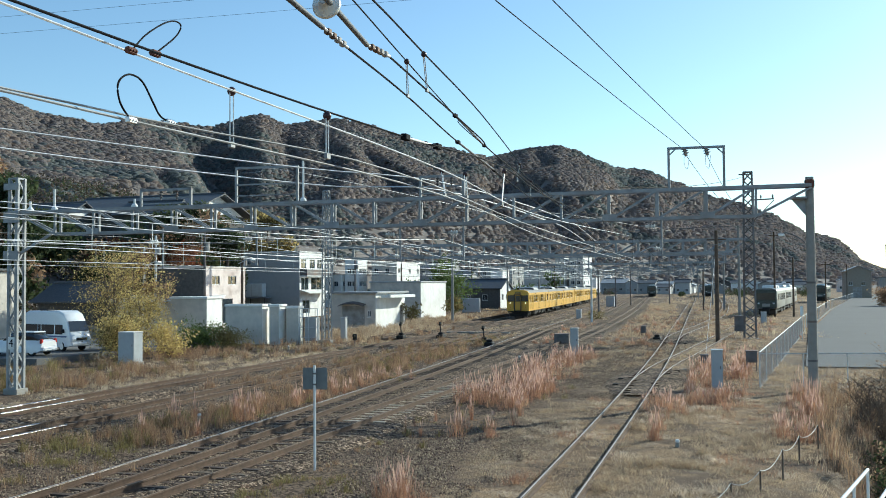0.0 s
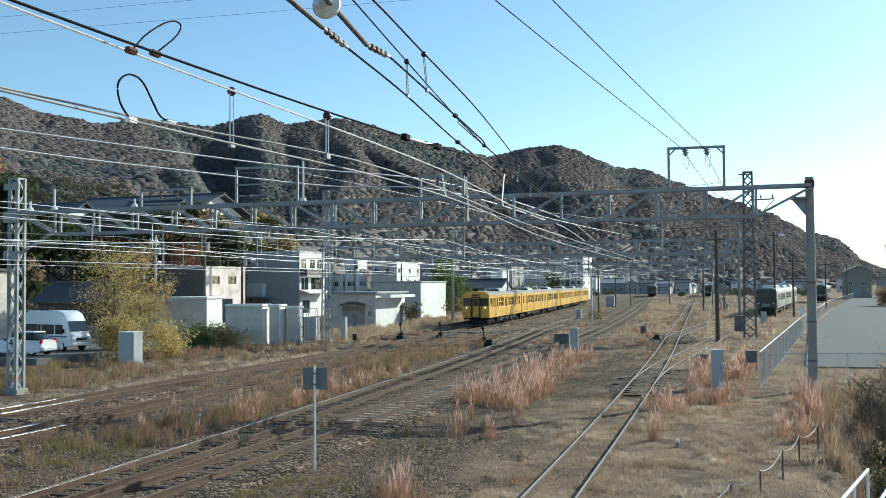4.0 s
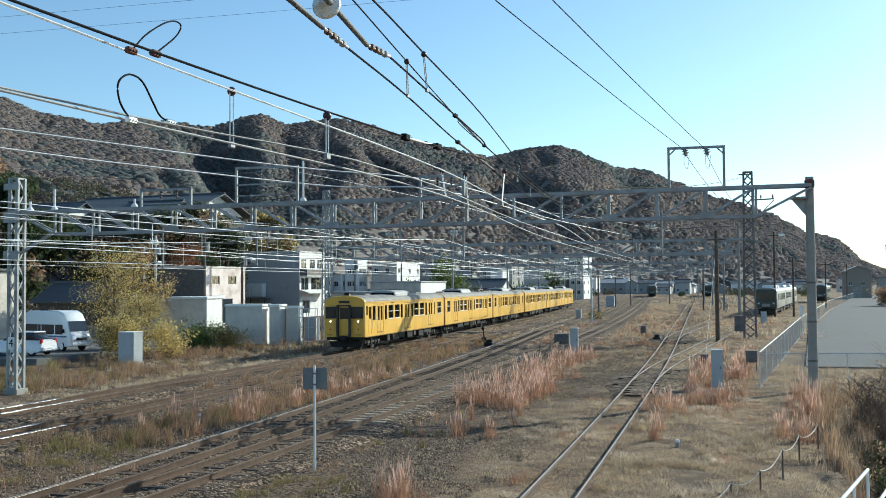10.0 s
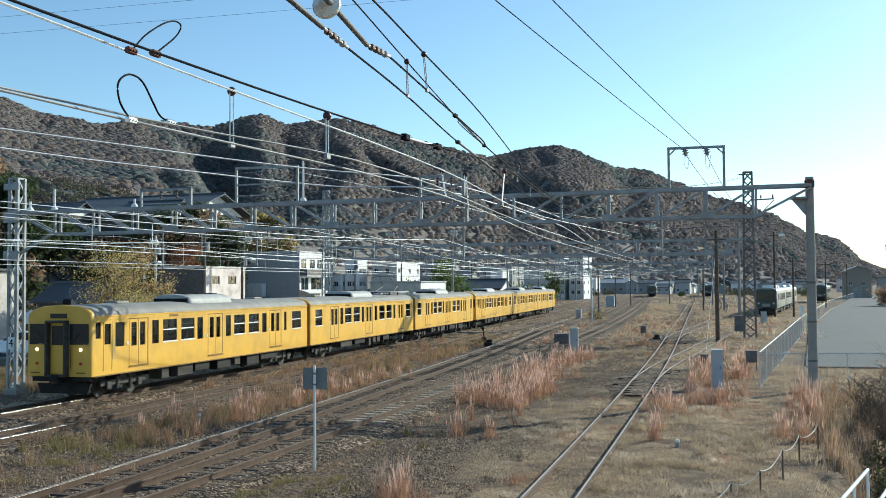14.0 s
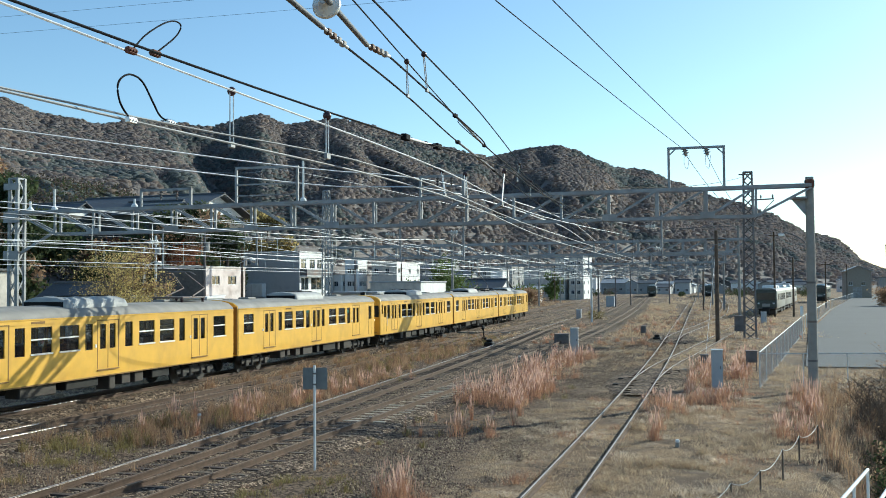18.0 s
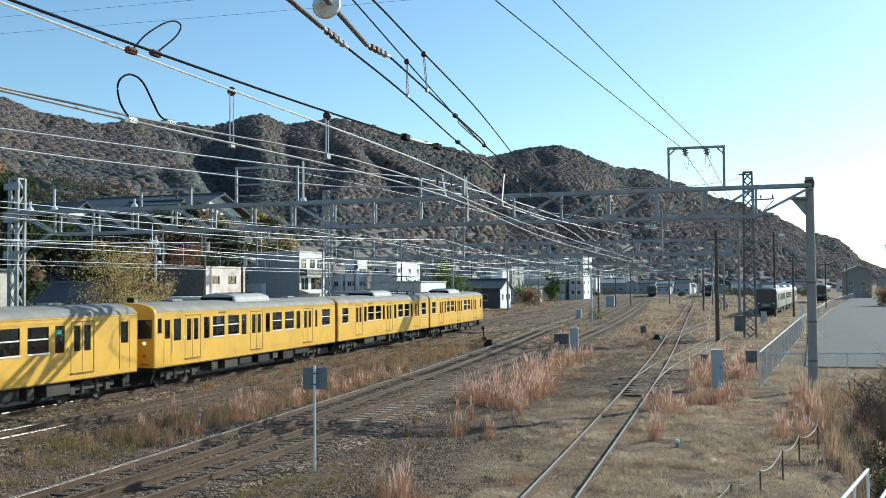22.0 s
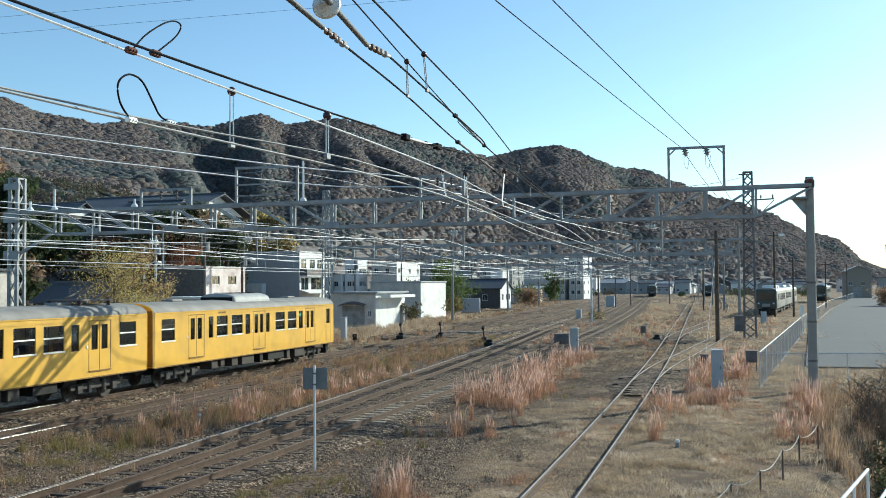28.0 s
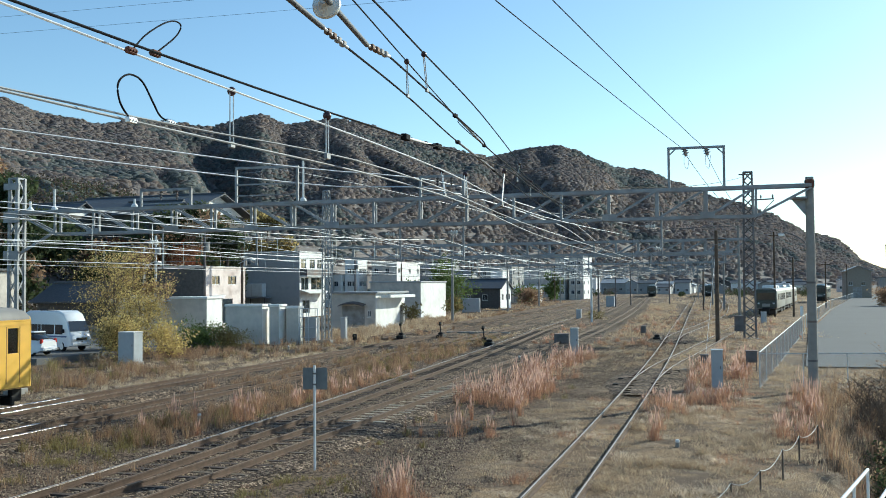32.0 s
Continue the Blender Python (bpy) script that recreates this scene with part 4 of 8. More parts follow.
def foliage(name, tones, rough=0.95):
    """Massed far foliage: each crown its own tone, broken up by twigs and gaps."""
    m = bpy.data.materials.new(name)
    m.use_nodes = True
    nt = m.node_tree
    b = nt.nodes["Principled BSDF"]
    b.inputs["Roughness"].default_value, b.inputs["Specular IOR Level"].default_value = rough, 0.03
    geo = nt.nodes.new("ShaderNodeNewGeometry")
    cr = nt.nodes.new("ShaderNodeValToRGB")
    cr.color_ramp.elements[0].color, cr.color_ramp.elements[1].color = (*tones[0], 1), (*tones[-1], 1)
    for k in range(1, len(tones) - 1):
        cr.color_ramp.elements.new(k / (len(tones) - 1)).color = (*tones[k], 1)
    nt.links.new(geo.outputs["Random Per Island"], cr.inputs[0])
    co = nt.nodes.new("ShaderNodeTexCoord")
    ns = []
    for sc, det in ((0.55, 6.0), (1.3, 4.0)):
        q = nt.nodes.new("ShaderNodeTexNoise")
        q.inputs["Scale"].default_value, q.inputs["Detail"].default_value, q.inputs["Roughness"].default_value = sc, det, 0.7
        nt.links.new(co.outputs["Object"], q.inputs["Vector"])
        ns.append(q)
    mr = nt.nodes.new("ShaderNodeMapRange")
    for k, v in enumerate((0.3, 0.7, 0.6, 1.4)):
        mr.inputs[k + 1].default_value = v
    nt.links.new(ns[0].outputs[0], mr.inputs[0])
    hv = nt.nodes.new("ShaderNodeHueSaturation")
    nt.links.new(cr.outputs[0], hv.inputs["Color"])
    nt.links.new(mr.outputs[0], hv.inputs["Value"])
    nt.links.new(hv.outputs[0], b.inputs["Base Color"])
    bp = nt.nodes.new("ShaderNodeBump")
    bp.inputs["Strength"].default_value, bp.inputs["Distance"].default_value = 0.8, 1.3
    nt.links.new(ns[1].outputs[0], bp.inputs["Height"])
    nt.links.new(bp.outputs[0], b.inputs["Normal"])
    tr = nt.nodes.new("ShaderNodeBsdfTranslucent")
    nt.links.new(hv.outputs[0], tr.inputs["Color"])
    ms = nt.nodes.new("ShaderNodeMixShader")
    ms.inputs[0].default_value = 0.68
    nt.links.new(b.outputs[0], ms.inputs[1])
    nt.links.new(tr.outputs[0], ms.inputs[2])
    nt.links.new(ms.outputs[0], nt.nodes["Material Output"].inputs["Surface"])
    return m


# Pale greyish crown tones: the haze of distance is put into both forest colours.
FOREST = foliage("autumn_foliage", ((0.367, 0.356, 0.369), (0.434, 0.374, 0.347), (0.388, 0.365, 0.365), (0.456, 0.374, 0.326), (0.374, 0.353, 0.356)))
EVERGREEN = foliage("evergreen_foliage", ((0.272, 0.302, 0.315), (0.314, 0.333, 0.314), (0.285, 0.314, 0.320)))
make_hills()

# ---- houses, huts and sheds along the left of the line ----
PINKWALL = mat("pink_mortar", (0.76, 0.66, 0.62), 0.9, var=0.08, scale=2, stain=(0.33, 0.22, 0.18), stain_amt=0.7, stain_scale=0.9)
FADEDWALL = mat("faded_wall", (0.33, 0.325, 0.315), 0.85, var=0.12, scale=1.2, stain=(0.25, 0.24, 0.22), stain_amt=0.6, stain_scale=0.5)
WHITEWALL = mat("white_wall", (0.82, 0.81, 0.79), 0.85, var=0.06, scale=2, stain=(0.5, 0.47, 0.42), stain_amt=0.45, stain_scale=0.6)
# Also for fronts turned from the sun: their shade is put into this grey.
GREYWALL = mat("grey_wall_and_shade", (0.64, 0.58, 0.51), 0.85, var=0.10, scale=1.5, stain=(0.22, 0.21, 0.195), stain_amt=0.5, stain_scale=0.7)
BLUEWALL = mat("blue_grey_siding", (0.45, 0.45, 0.445), 0.75, var=0.10, scale=1.2, stain=(0.2, 0.21, 0.22), stain_amt=0.5)
DARKWALL = mat("dark_wall_and_shade", (0.10, 0.095, 0.09), 0.9, var=0.25, scale=3)
TILE = mat("dark_roof_tile", (0.075, 0.078, 0.085), 0.55, var=0.25, scale=6, bump=0.4, bump_scale=9)
ROOFM = mat("metal_roof", (0.30, 0.31, 0.32), 0.5, 0.3, var=0.12, scale=2)
PANE = mat("house_window_glass", (0.03, 0.04, 0.05), 0.06, spec=0.8)
FRAMEW = mat("window_frame_white", (0.7, 0.7, 0.7), 0.5)
BROWNW = mat("barn_board", (0.30, 0.25, 0.20), 0.9, var=0.2, scale=3)


def box_house(name, x0, x1, y0, y1, z1, wallm, label, category, windows_f=(), windows_r=(), roof="flat", roofm=None, eave=0.25, z0=-0.45, doors_f=(), doors_r=(), right_wall=None, ridge_h=1.2, gablem=None):
    """A house with openings (u0, u1, v0, v1) in its front (facing the tracks' near end) and right side."""
    t = thing(name, pose(x0, y0, z0), label, category, "buildings by the line")
    w, d, h = x1 - x0, y1 - y0, z1 - z0
    front = MB().panel(lambda u, v, k: Vector((u, k, v)), 0, w, 0, h, [(a, b, c - z0, e - z0) for a, b, c, e in (*windows_f, *doors_f)], 0.12)
    part("front_wall", front, wallm, t)
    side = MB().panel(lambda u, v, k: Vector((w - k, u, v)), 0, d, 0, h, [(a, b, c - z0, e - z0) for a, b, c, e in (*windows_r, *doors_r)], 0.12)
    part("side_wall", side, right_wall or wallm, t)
    part("back_wall", MB().box(0, w, d - 0.12, d, 0, h - 0.01), wallm, t)
    part("side_wall", MB().box(0.0, 0.12, 0.13, d - 0.13, 0, h - 0.01), wallm, t)
    for a, b, c, e in windows_f:
        f = part("window", MB().box(a, b, 0.09, 0.11, c - z0, e - z0), PANE, t)
        part("window_frame", MB().box(a, b, 0.04, 0.088, c - z0, c - z0 + 0.05).box(a, b, 0.04, 0.088, e - z0 - 0.05, e - z0).box(a, a + 0.05, 0.04, 0.088, c - z0, e - z0).box(b - 0.05, b, 0.04, 0.088, c - z0, e - z0)
             .box((a + b) / 2 - 0.025, (a + b) / 2 + 0.025, 0.04, 0.088, c - z0, e - z0), FRAMEW, f)
        part("window_sill", MB().box(a - 0.05, b + 0.05, -0.1, 0.03, c - z0 - 0.07, c - z0 - 0.005), FRAMEW, f)
    for a, b, c, e in windows_r:
        f = part("window", MB().box(w - 0.11, w - 0.09, a, b, c - z0, e - z0), PANE, t)
        part("window_frame", MB().box(w - 0.088, w - 0.04, a, b, c - z0, c - z0 + 0.05).box(w - 0.088, w - 0.04, a, b, e - z0 - 0.05, e - z0)
             .box(w - 0.088, w - 0.04, (a + b) / 2 - 0.025, (a + b) / 2 + 0.025, c - z0, e - z0), FRAMEW, f)
    for a, b, c, e in doors_f:
        f = part("door", MB().bbox(a, b, 0.07, 0.11, c - z0, e - z0, 0.01), GREYBOX, t)
        part("handle", MB().bbox(b - 0.14, b - 0.1, 0.02, 0.07, c - z0 + 0.9, c - z0 + 1.05, 0.005), ALU, f)
    for a, b, c, e in doors_r:
        part("door", MB().bbox(w - 0.11, w - 0.07, a, b, c - z0, e - z0, 0.01), GREYBOX, t)
    rm = roofm or ROOFM
    if roof == "flat":
        part("roof", MB().bbox(-eave, w + eave, -eave, d + eave, h + 0.003, h + 0.2, 0.02), rm, t)
    elif roof == "lean":
        part("roof", MB().add([(-eave, -eave, h + 0.02), (w + eave, -eave, h + 0.02), (w + eave, d + eave, h + ridge_h), (-eave, d + eave, h + ridge_h), (-eave, -eave, h + 0.14), (w + eave, -eave, h + 0.14),
                                (w + eave, d + eave, h + ridge_h + 0.12), (-eave, d + eave, h + ridge_h + 0.12)], [(0, 3, 2, 1), (4, 5, 6, 7), (0, 1, 5, 4), (2, 3, 7, 6), (1, 2, 6, 5), (3, 0, 4, 7)]), rm, t)
    else:
        # gable; 'gx': ridge along x, 'gy': ridge along y
        r = MB()
        if roof == "gx":
            prof = [(-eave, h - 0.1), (d / 2, h + ridge_h), (d + eave, h - 0.1), (d + eave, h + 0.05), (d / 2, h + ridge_h + 0.16), (-eave, h + 0.05)]
            r.loft([[Vector((x, a, b)) for a, b in prof] for x in (-eave, w + eave)])
            part("gable", MB().add([(w - 0.01, 0.01, h), (w - 0.01, d - 0.01, h), (w - 0.01, d / 2, h + ridge_h - 0.03)], [(0, 1, 2)]), gablem or right_wall or wallm, t)
        else:
            prof = [(-eave, h - 0.1), (w / 2, h + ridge_h), (w + eave, h - 0.1), (w + eave, h + 0.05), (w / 2, h + ridge_h + 0.16), (-eave, h + 0.05)]
            r.loft([[Vector((a, y, b)) for a, b in prof] for y in (-eave, d + eave)])
            part("gable", MB().add([(0.01, 0.01, h), (w - 0.01, 0.01, h), (w / 2, 0.01, h + ridge_h - 0.03)], [(0, 1, 2)]), wallm, t)
        part("roof", r, rm, t)
        if rm is TILE:
            if roof == "gx":
                part("ridge", MB().tube([(-eave, d / 2, h + ridge_h + 0.2), (w + eave, d / 2, h + ridge_h + 0.2)], 0.16, 8), TILE, t)
    return t


# trackside huts: fronts grey for shade, sunward ends white, both put into the colours
box_house("relay_hut", -42.85, -39.5, 71.0, 72.5, 2.68, GREYWALL, "steel relay hut, front toned for shade, end white for sun", "hut", roofm=WHITEWALL, eave=0.06, right_wall=WHITEWALL)
box_house("relay_hut", -39.0, -38.15, 71.3, 72.55, 2.66, GREYWALL, "narrow relay hut, front toned for shade, end white for sun", "hut", roofm=WHITEWALL, eave=0.08, right_wall=WHITEWALL)
box_house("relay_hut", -37.85, -36.75, 72.0, 72.9, 2.5, GREYWALL, "steel cabinet beside a wire cage, shade in its front colour", "hut", roofm=WHITEWALL, eave=0.04, right_wall=WHITEWALL)
box_house("storage_hut", -51.4, -47.75, 76.0, 78.7, 3.25, GREYWALL, "storage hut with a pale roof edge, shade in its front colour", "hut", roofm=WHITEWALL, eave=0.12, right_wall=WHITEWALL)
box_house("signal_building", -47.0, -41.7, 100.0, 109.0, 3.45, GREYWALL, "low signal building, shade-grey front and sun-white door end", "building", eave=0.35, right_wall=WHITEWALL,
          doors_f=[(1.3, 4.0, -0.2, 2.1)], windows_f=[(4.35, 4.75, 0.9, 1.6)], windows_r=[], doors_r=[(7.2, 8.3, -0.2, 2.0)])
box_house("signal_building", -55.0, -47.4, 130.0, 141.0, 4.7, GREYWALL, "equipment building, shade-grey front and sun-white end", "building", eave=0.12, right_wall=WHITEWALL, roofm=BLUEWALL)
# The dark front is shade put into the colour; the pinkish side is mortar.
box_house("house", -58.4, -53.1, 84.0, 92.0, 6.15, DARKWALL, "house with shade-dark front and stained pinkish mortar side", "house", windows_r=[(1.5, 2.9, 4.5, 5.4), (4.5, 6.1, 4.5, 5.4), (1.0, 5.4, 0.6, 3.1)], roofm=GREYWALL, eave=0.05, right_wall=PINKWALL)
# The blue-grey front holds its shade in the colour; the sunward end is white.
box_house("warehouse", -78.3, -68.2, 134.0, 143.0, 9.4, BLUEWALL, "blue-grey sided warehouse, shade in its front, sun-white balconied end", "building", roofm=WHITEWALL, eave=0.1, right_wall=WHITEWALL,
          windows_f=[(1.2, 1.8, 7.6, 8.2), (2.6, 3.2, 7.6, 8.2)], windows_r=[(0.5, 2.2, 7.0, 8.4), (3.4, 5.2, 7.0, 8.4), (6.0, 7.6, 7.0, 8.4), (0.6, 3.0, 3.6, 5.6), (3.9, 7.6, 3.6, 5.6), (1.0, 3.4, 0.2, 2.2)])
cn = thing("door_canopy", pose(-41.7, 100.6, 2.95), "white sheet canopy over the signal building doors", "canopy")
part("sheet", MB().bbox(0.36, 1.5, 0, 7.8, 0.0, 0.32, 0.03), WHITEP, cn)
part("bracket", MB().bar((0.02, 0.3, 0.1), (0.5, 0.3, 0.1), 0.05, 0.08).bar((0.02, 7.4, 0.1), (0.5, 7.4, 0.1), 0.05, 0.08), STEELD, cn)
ha = thing("door_hood", pose(-44.35, 99.9, 2.15), "dark curved hood over the grey double doors", "canopy")
part("hood", MB().loft([[Vector((x, y, 0.3 * math.cos(x / 1.5 * math.pi / 2) + z)) for y, z in ((-0.8, -0.1), (0.08, 0.1), (0.08, 0.16), (-0.8, -0.04))] for x in (-1.5, -1.0, -0.5, 0, 0.5, 1.0, 1.5)]), STEELD, ha)
ws = thing("water_tank", pose(-75.6, 133.2, 2.4), "white roof tank on a small lean-to", "tank", "")
part("tank", MB().bbox(-1.9, 1.9, -0.6, 0.6, 0.35, 2.35, 0.08), WHITEP, ws)
part("tank_seam", MB().box(-0.03, 0.03, -0.62, -0.6, 0.4, 2.3), GREYBOX, ws)
part("platform", MB().bbox(-2.6, 2.8, -1.0, 0.8, 0.1, 0.3, 0.03), STEEL, ws)
for x in (-2.2, 0, 2.4):
    part("post", MB().bbox(x - 0.07, x + 0.07, -0.8, -0.66, -2.8, 0.1, 0.01), STEELD, ws)
bal = thing("balcony", pose(-68.15, 134.0, 5.9), "white balcony on the warehouse end", "balcony", "")
part("slab", MB().bbox(0, 1.2, 0, 8.8, -0.15, 0.0, 0.02), WHITEP, bal)
part("parapet", MB().bbox(1.08, 1.2, 0, 8.8, 0.0, 1.0, 0.02).bbox(0, 1.08, 0, 0.12, 0, 1.0, 0.02), STEELD, bal, "dark balcony railing")
aw = thing("awning", pose(-68.15, 134.0, 3.2), "white awning on the warehouse end", "awning", "")
part("sheet", MB().add([(0, 0, 0.5), (1.6, 0, 0), (1.6, 8.0, 0), (0, 8.0, 0.5), (0, 0, 0.58), (1.6, 0, 0.08), (1.6, 8, 0.08), (0, 8, 0.58)], [(0, 1, 2, 3), (7, 6, 5, 4), (0, 4, 5, 1), (1, 5, 6, 2), (2, 6, 7, 3)]), WHITEP, aw)
rngh = random.Random(11)
for x0, x1, y0, y1, z1, wm, lab, rf in ((-96, -92, 201, 208.6, 6.7, WHITEWALL, "white two-storey town house", "flat"), (-91.6, -88.5, 202, 207.4, 10.1, WHITEWALL, "white narrow three-storey town house", "flat"),
                                       (-86, -80, 204, 219, 9.4, GREYWALL, "flat-roofed town house, shade-grey front and sun-white end", "flat"), (-77, -70, 226, 235, 6.2, FADEDWALL, "grey town house with dark roof", "gx"),
                                       (-100, -93.5, 190, 200, 9.0, BLUEWALL, "blue-grey town house with tiled roof", "gx"), (-110, -101, 178, 190, 8.0, WHITEWALL, "pale town house with dark roof", "gy"),
                                       (-57.5, -50, 181, 189, 3.6, DARKWALL, "dark house with a tiled roof", "gx"), (-66.0, -63.0, 230.3, 236.4, 7.6, WHITEWALL, "narrow white two-storey house by the line", "flat"),
                                       (-62.6, -60, 288, 299.5, 12.4, GREYWALL, "white apartment block far off, shade put into its front", "flat"), (-58.8, -54.5, 289, 303, 12.6, GREYWALL, "white apartment block far off, shade put into its front", "flat"),
                                       (-78, -69, 262, 275, 9.0, FADEDWALL, "grey flat-roofed town building", "flat"), (-88, -80, 240, 252, 8.5, FADEDWALL, "white two-storey town house", "gx"),
                                       (-98, -90, 262, 275, 11, GREYWALL, "grey block of town flats", "flat"), (-70, -62, 330, 345, 8, BLUEWALL, "blue-grey workshop with tiled roof", "gx"), (-92, -74, 350, 365, 10, GREYWALL, "grey flat-roofed works building", "flat")):
    w, d = x1 - x0, y1 - y0
    wf = [(a, a + 1.0, z, z + 1.1) for z in (1.4, 4.2, 7.0, 9.8) if z + 1.4 < z1 for a in (0.6, w / 2 + 0.2) if a + 1.1 < w]
    wr = [(a, a + 1.3, z, z + 1.1) for z in (1.4, 4.2, 7.0, 9.8) if z + 1.4 < z1 for a in (1.0, d / 2, d - 2.2)]
    # Grey and dark fronts get white sunward ends: light put into the wall colours.
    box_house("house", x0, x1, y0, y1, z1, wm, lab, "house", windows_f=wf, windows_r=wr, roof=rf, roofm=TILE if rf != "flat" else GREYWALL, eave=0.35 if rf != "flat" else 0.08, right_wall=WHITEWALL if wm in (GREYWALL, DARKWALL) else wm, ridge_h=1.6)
box_house("shed", -65.4, -58.8, 248, 254, 3.0, GREYWALL, "open-fronted shed with a grey metal roof", "shed", roof="lean", ridge_h=0.8, eave=0.5, doors_f=[(0.5, 5.5, -0.2, 2.2)])
box_house("barn", 17.3, 23.9, 296, 312, 7.3, BROWNW, "brown boarded engine shed with a low gable", "shed", roof="gy", roofm=ROOFM, ridge_h=1.4, eave=0.5, windows_f=[(0.8, 1.8, 3.4, 4.4), (4.0, 5.0, 3.4, 4.4)], doors_f=[(1.8, 4.2, -0.2, 3.0)])
# temple roofs on the slope, and the tiled house behind the car park
box_house("temple_hall", -110, -86, 132, 148, 16.0, DARKWALL, "large hall with a dark tiled roof and white gable", "temple", roof="gx", roofm=TILE, ridge_h=3.2, eave=1.4, z0=8.0, windows_f=[(3, 6, 11.5, 13), (10, 14, 11.5, 13)], gablem=WHITEWALL)
box_house("temple_gate", -91.5, -83.5, 122, 129, 14.9, DARKWALL, "small tiled hall with a white gable end", "temple", roof="gx", roofm=TILE, ridge_h=2.0, eave=0.8, z0=6.0, gablem=WHITEWALL)
box_house("temple_hall", -112.5, -104, 126, 133, 15.6, DARKWALL, "small tiled hall with a white gable end", "temple", roof="gx", roofm=TILE, ridge_h=2.0, eave=0.9, z0=6.0, gablem=WHITEWALL)
box_house("house", -69.5, -62.8, 80, 86, 2.9, DARKWALL, "old dark house with a tiled roof", "house", roof="gx", roofm=TILE, ridge_h=1.7, eave=0.6, windows_f=[(2, 4, 0.8, 2.0)])
box_house("carport", -64.5, -52.5, 82, 86, 2.9, GREYWALL, "long low shed with a pale sheet roof", "shed", roof="lean", ridge_h=0.5, eave=0.4, roofm=WHITEWALL)
box_house("house", -72, -63.2, 62, 70, 5.8, GREYWALL, "white house beyond the car park", "house", windows_f=[(4.2, 5.6, 1.0, 2.4), (4.2, 5.6, 3.8, 5.0)], roofm=TILE, eave=0.3)
# far town: low roofs towards the distance
for i in range(26):
    y = rngh.uniform(420, 640)
    x = line_x(y) + rngh.uniform(-75, -12) if i % 3 else rngh.uniform(25, 90)
    w, d, h = rngh.uniform(7, 14), rngh.uniform(8, 14), rngh.uniform(4.5, 8.5)
    box_house("house", x, x + w, y, y + d, h, rngh.choice((WHITEWALL, FADEDWALL, PINKWALL, BLUEWALL)), "distant low town house", "house", windows_f=[(1, 2.4, 1.2, 2.4), (w - 3, w - 1.4, 1.2, 2.4)],
              roof=rngh.choice(("gx", "gy", "flat")), roofm=rngh.choice((TILE, ROOFM)), eave=0.4, ridge_h=1.6)


for i in range(60):
    y = rngh.uniform(430, 660)
    x = rngh.uniform(-75, 12)
    w, d, h = rngh.uniform(4, 8), rngh.uniform(7, 12), rngh.uniform(2.4, 4.8)
    box_house("house", x, x + w, y, y + d, h, rngh.choice((WHITEWALL, FADEDWALL, DARKWALL, FADEDWALL, BLUEWALL)), "distant low town house", "house", windows_f=[(0.8, 1.8, 1.0, 2.0), (w - 1.8, w - 0.8, 1.0, 2.0)],
              roof=rngh.choice(("gx", "gy", "gx", "flat")), roofm=rngh.choice((TILE, TILE, ROOFM)), eave=0.4, ridge_h=1.3)


# ---- vehicles in the car park ----
CARWHITE = mat("car_white", (0.72, 0.73, 0.75), 0.22, var=0.03, spec=0.7)
TYRE = mat("tyre", (0.02, 0.02, 0.02), 0.9)
CARGLASS = mat("car_glass", (0.015, 0.018, 0.022), 0.05, spec=0.9)
BLUESTRIPE = mat("stripe_blue", (0.10, 0.13, 0.25), 0.4)


def wheel(t, x, y, r, sgn):
    prof = [(0.0, 0.0), (0.0, r * 0.95), (0.04, r), (0.16, r), (0.2, r * 0.95), (0.2, 0.0)]
    w = part("wheel", MB().loft([[Vector((x + q * math.cos(2 * math.pi * k / 18), y - sgn * a, r + q * math.sin(2 * math.pi * k / 18))) for k in range(18)] for a, q in prof]), TYRE, t)
    part("rim", MB().loft([[Vector((x + q * math.cos(2 * math.pi * k / 14), y + sgn * a, r + q * math.sin(2 * math.pi * k / 14))) for k in range(14)] for a, q in ((0.0, r * 0.62), (0.012, r * 0.6), (0.012, r * 0.15))]), ALU, w)


def body_loft(sections):
    """sections: (x, half width low, half width high, z low, z high)."""
    rings = []
    for x, wl, wh, zl, zh in sections:
        c = 0.09
        rings.append([Vector((x, y, z)) for y, z in ((-wl, zl), (wl, zl), (wl, zl + (zh - zl) * 0.55), (wh, zh - c), (wh - c, zh), (-wh + c, zh), (-wh, zh - c), (-wl, zl + (zh - zl) * 0.55))])
    return MB().loft(rings)


van = thing("van", pose(-47.3, 56.4, 0.02, 0, 0, -14), "white high-roof van parked on the car park", "van")
part("body", body_loft([(-2.5, 0.8, 0.72, 0.42, 1.9), (-2.42, 0.86, 0.8, 0.32, 2.6), (-2.0, 0.87, 0.82, 0.3, 2.72), (1.2, 0.87, 0.82, 0.3, 2.72), (1.75, 0.86, 0.76, 0.3, 2.52), (2.08, 0.85, 0.74, 0.32, 2.06), (2.36, 0.84, 0.80, 0.34, 1.36), (2.56, 0.82, 0.76, 0.4, 1.1), (2.64, 0.76, 0.70, 0.48, 0.95)]), CARWHITE, van, "white painted body", smooth=True)
for x0, x1 in ((-2.3, -0.95), (-0.85, -0.6), (-0.5, 0.85), (1.0, 1.75)):
    part("side_window", MB().bbox(x0, x1, -0.90, -0.835, 1.15, 1.8, 0.015), CARGLASS, van)
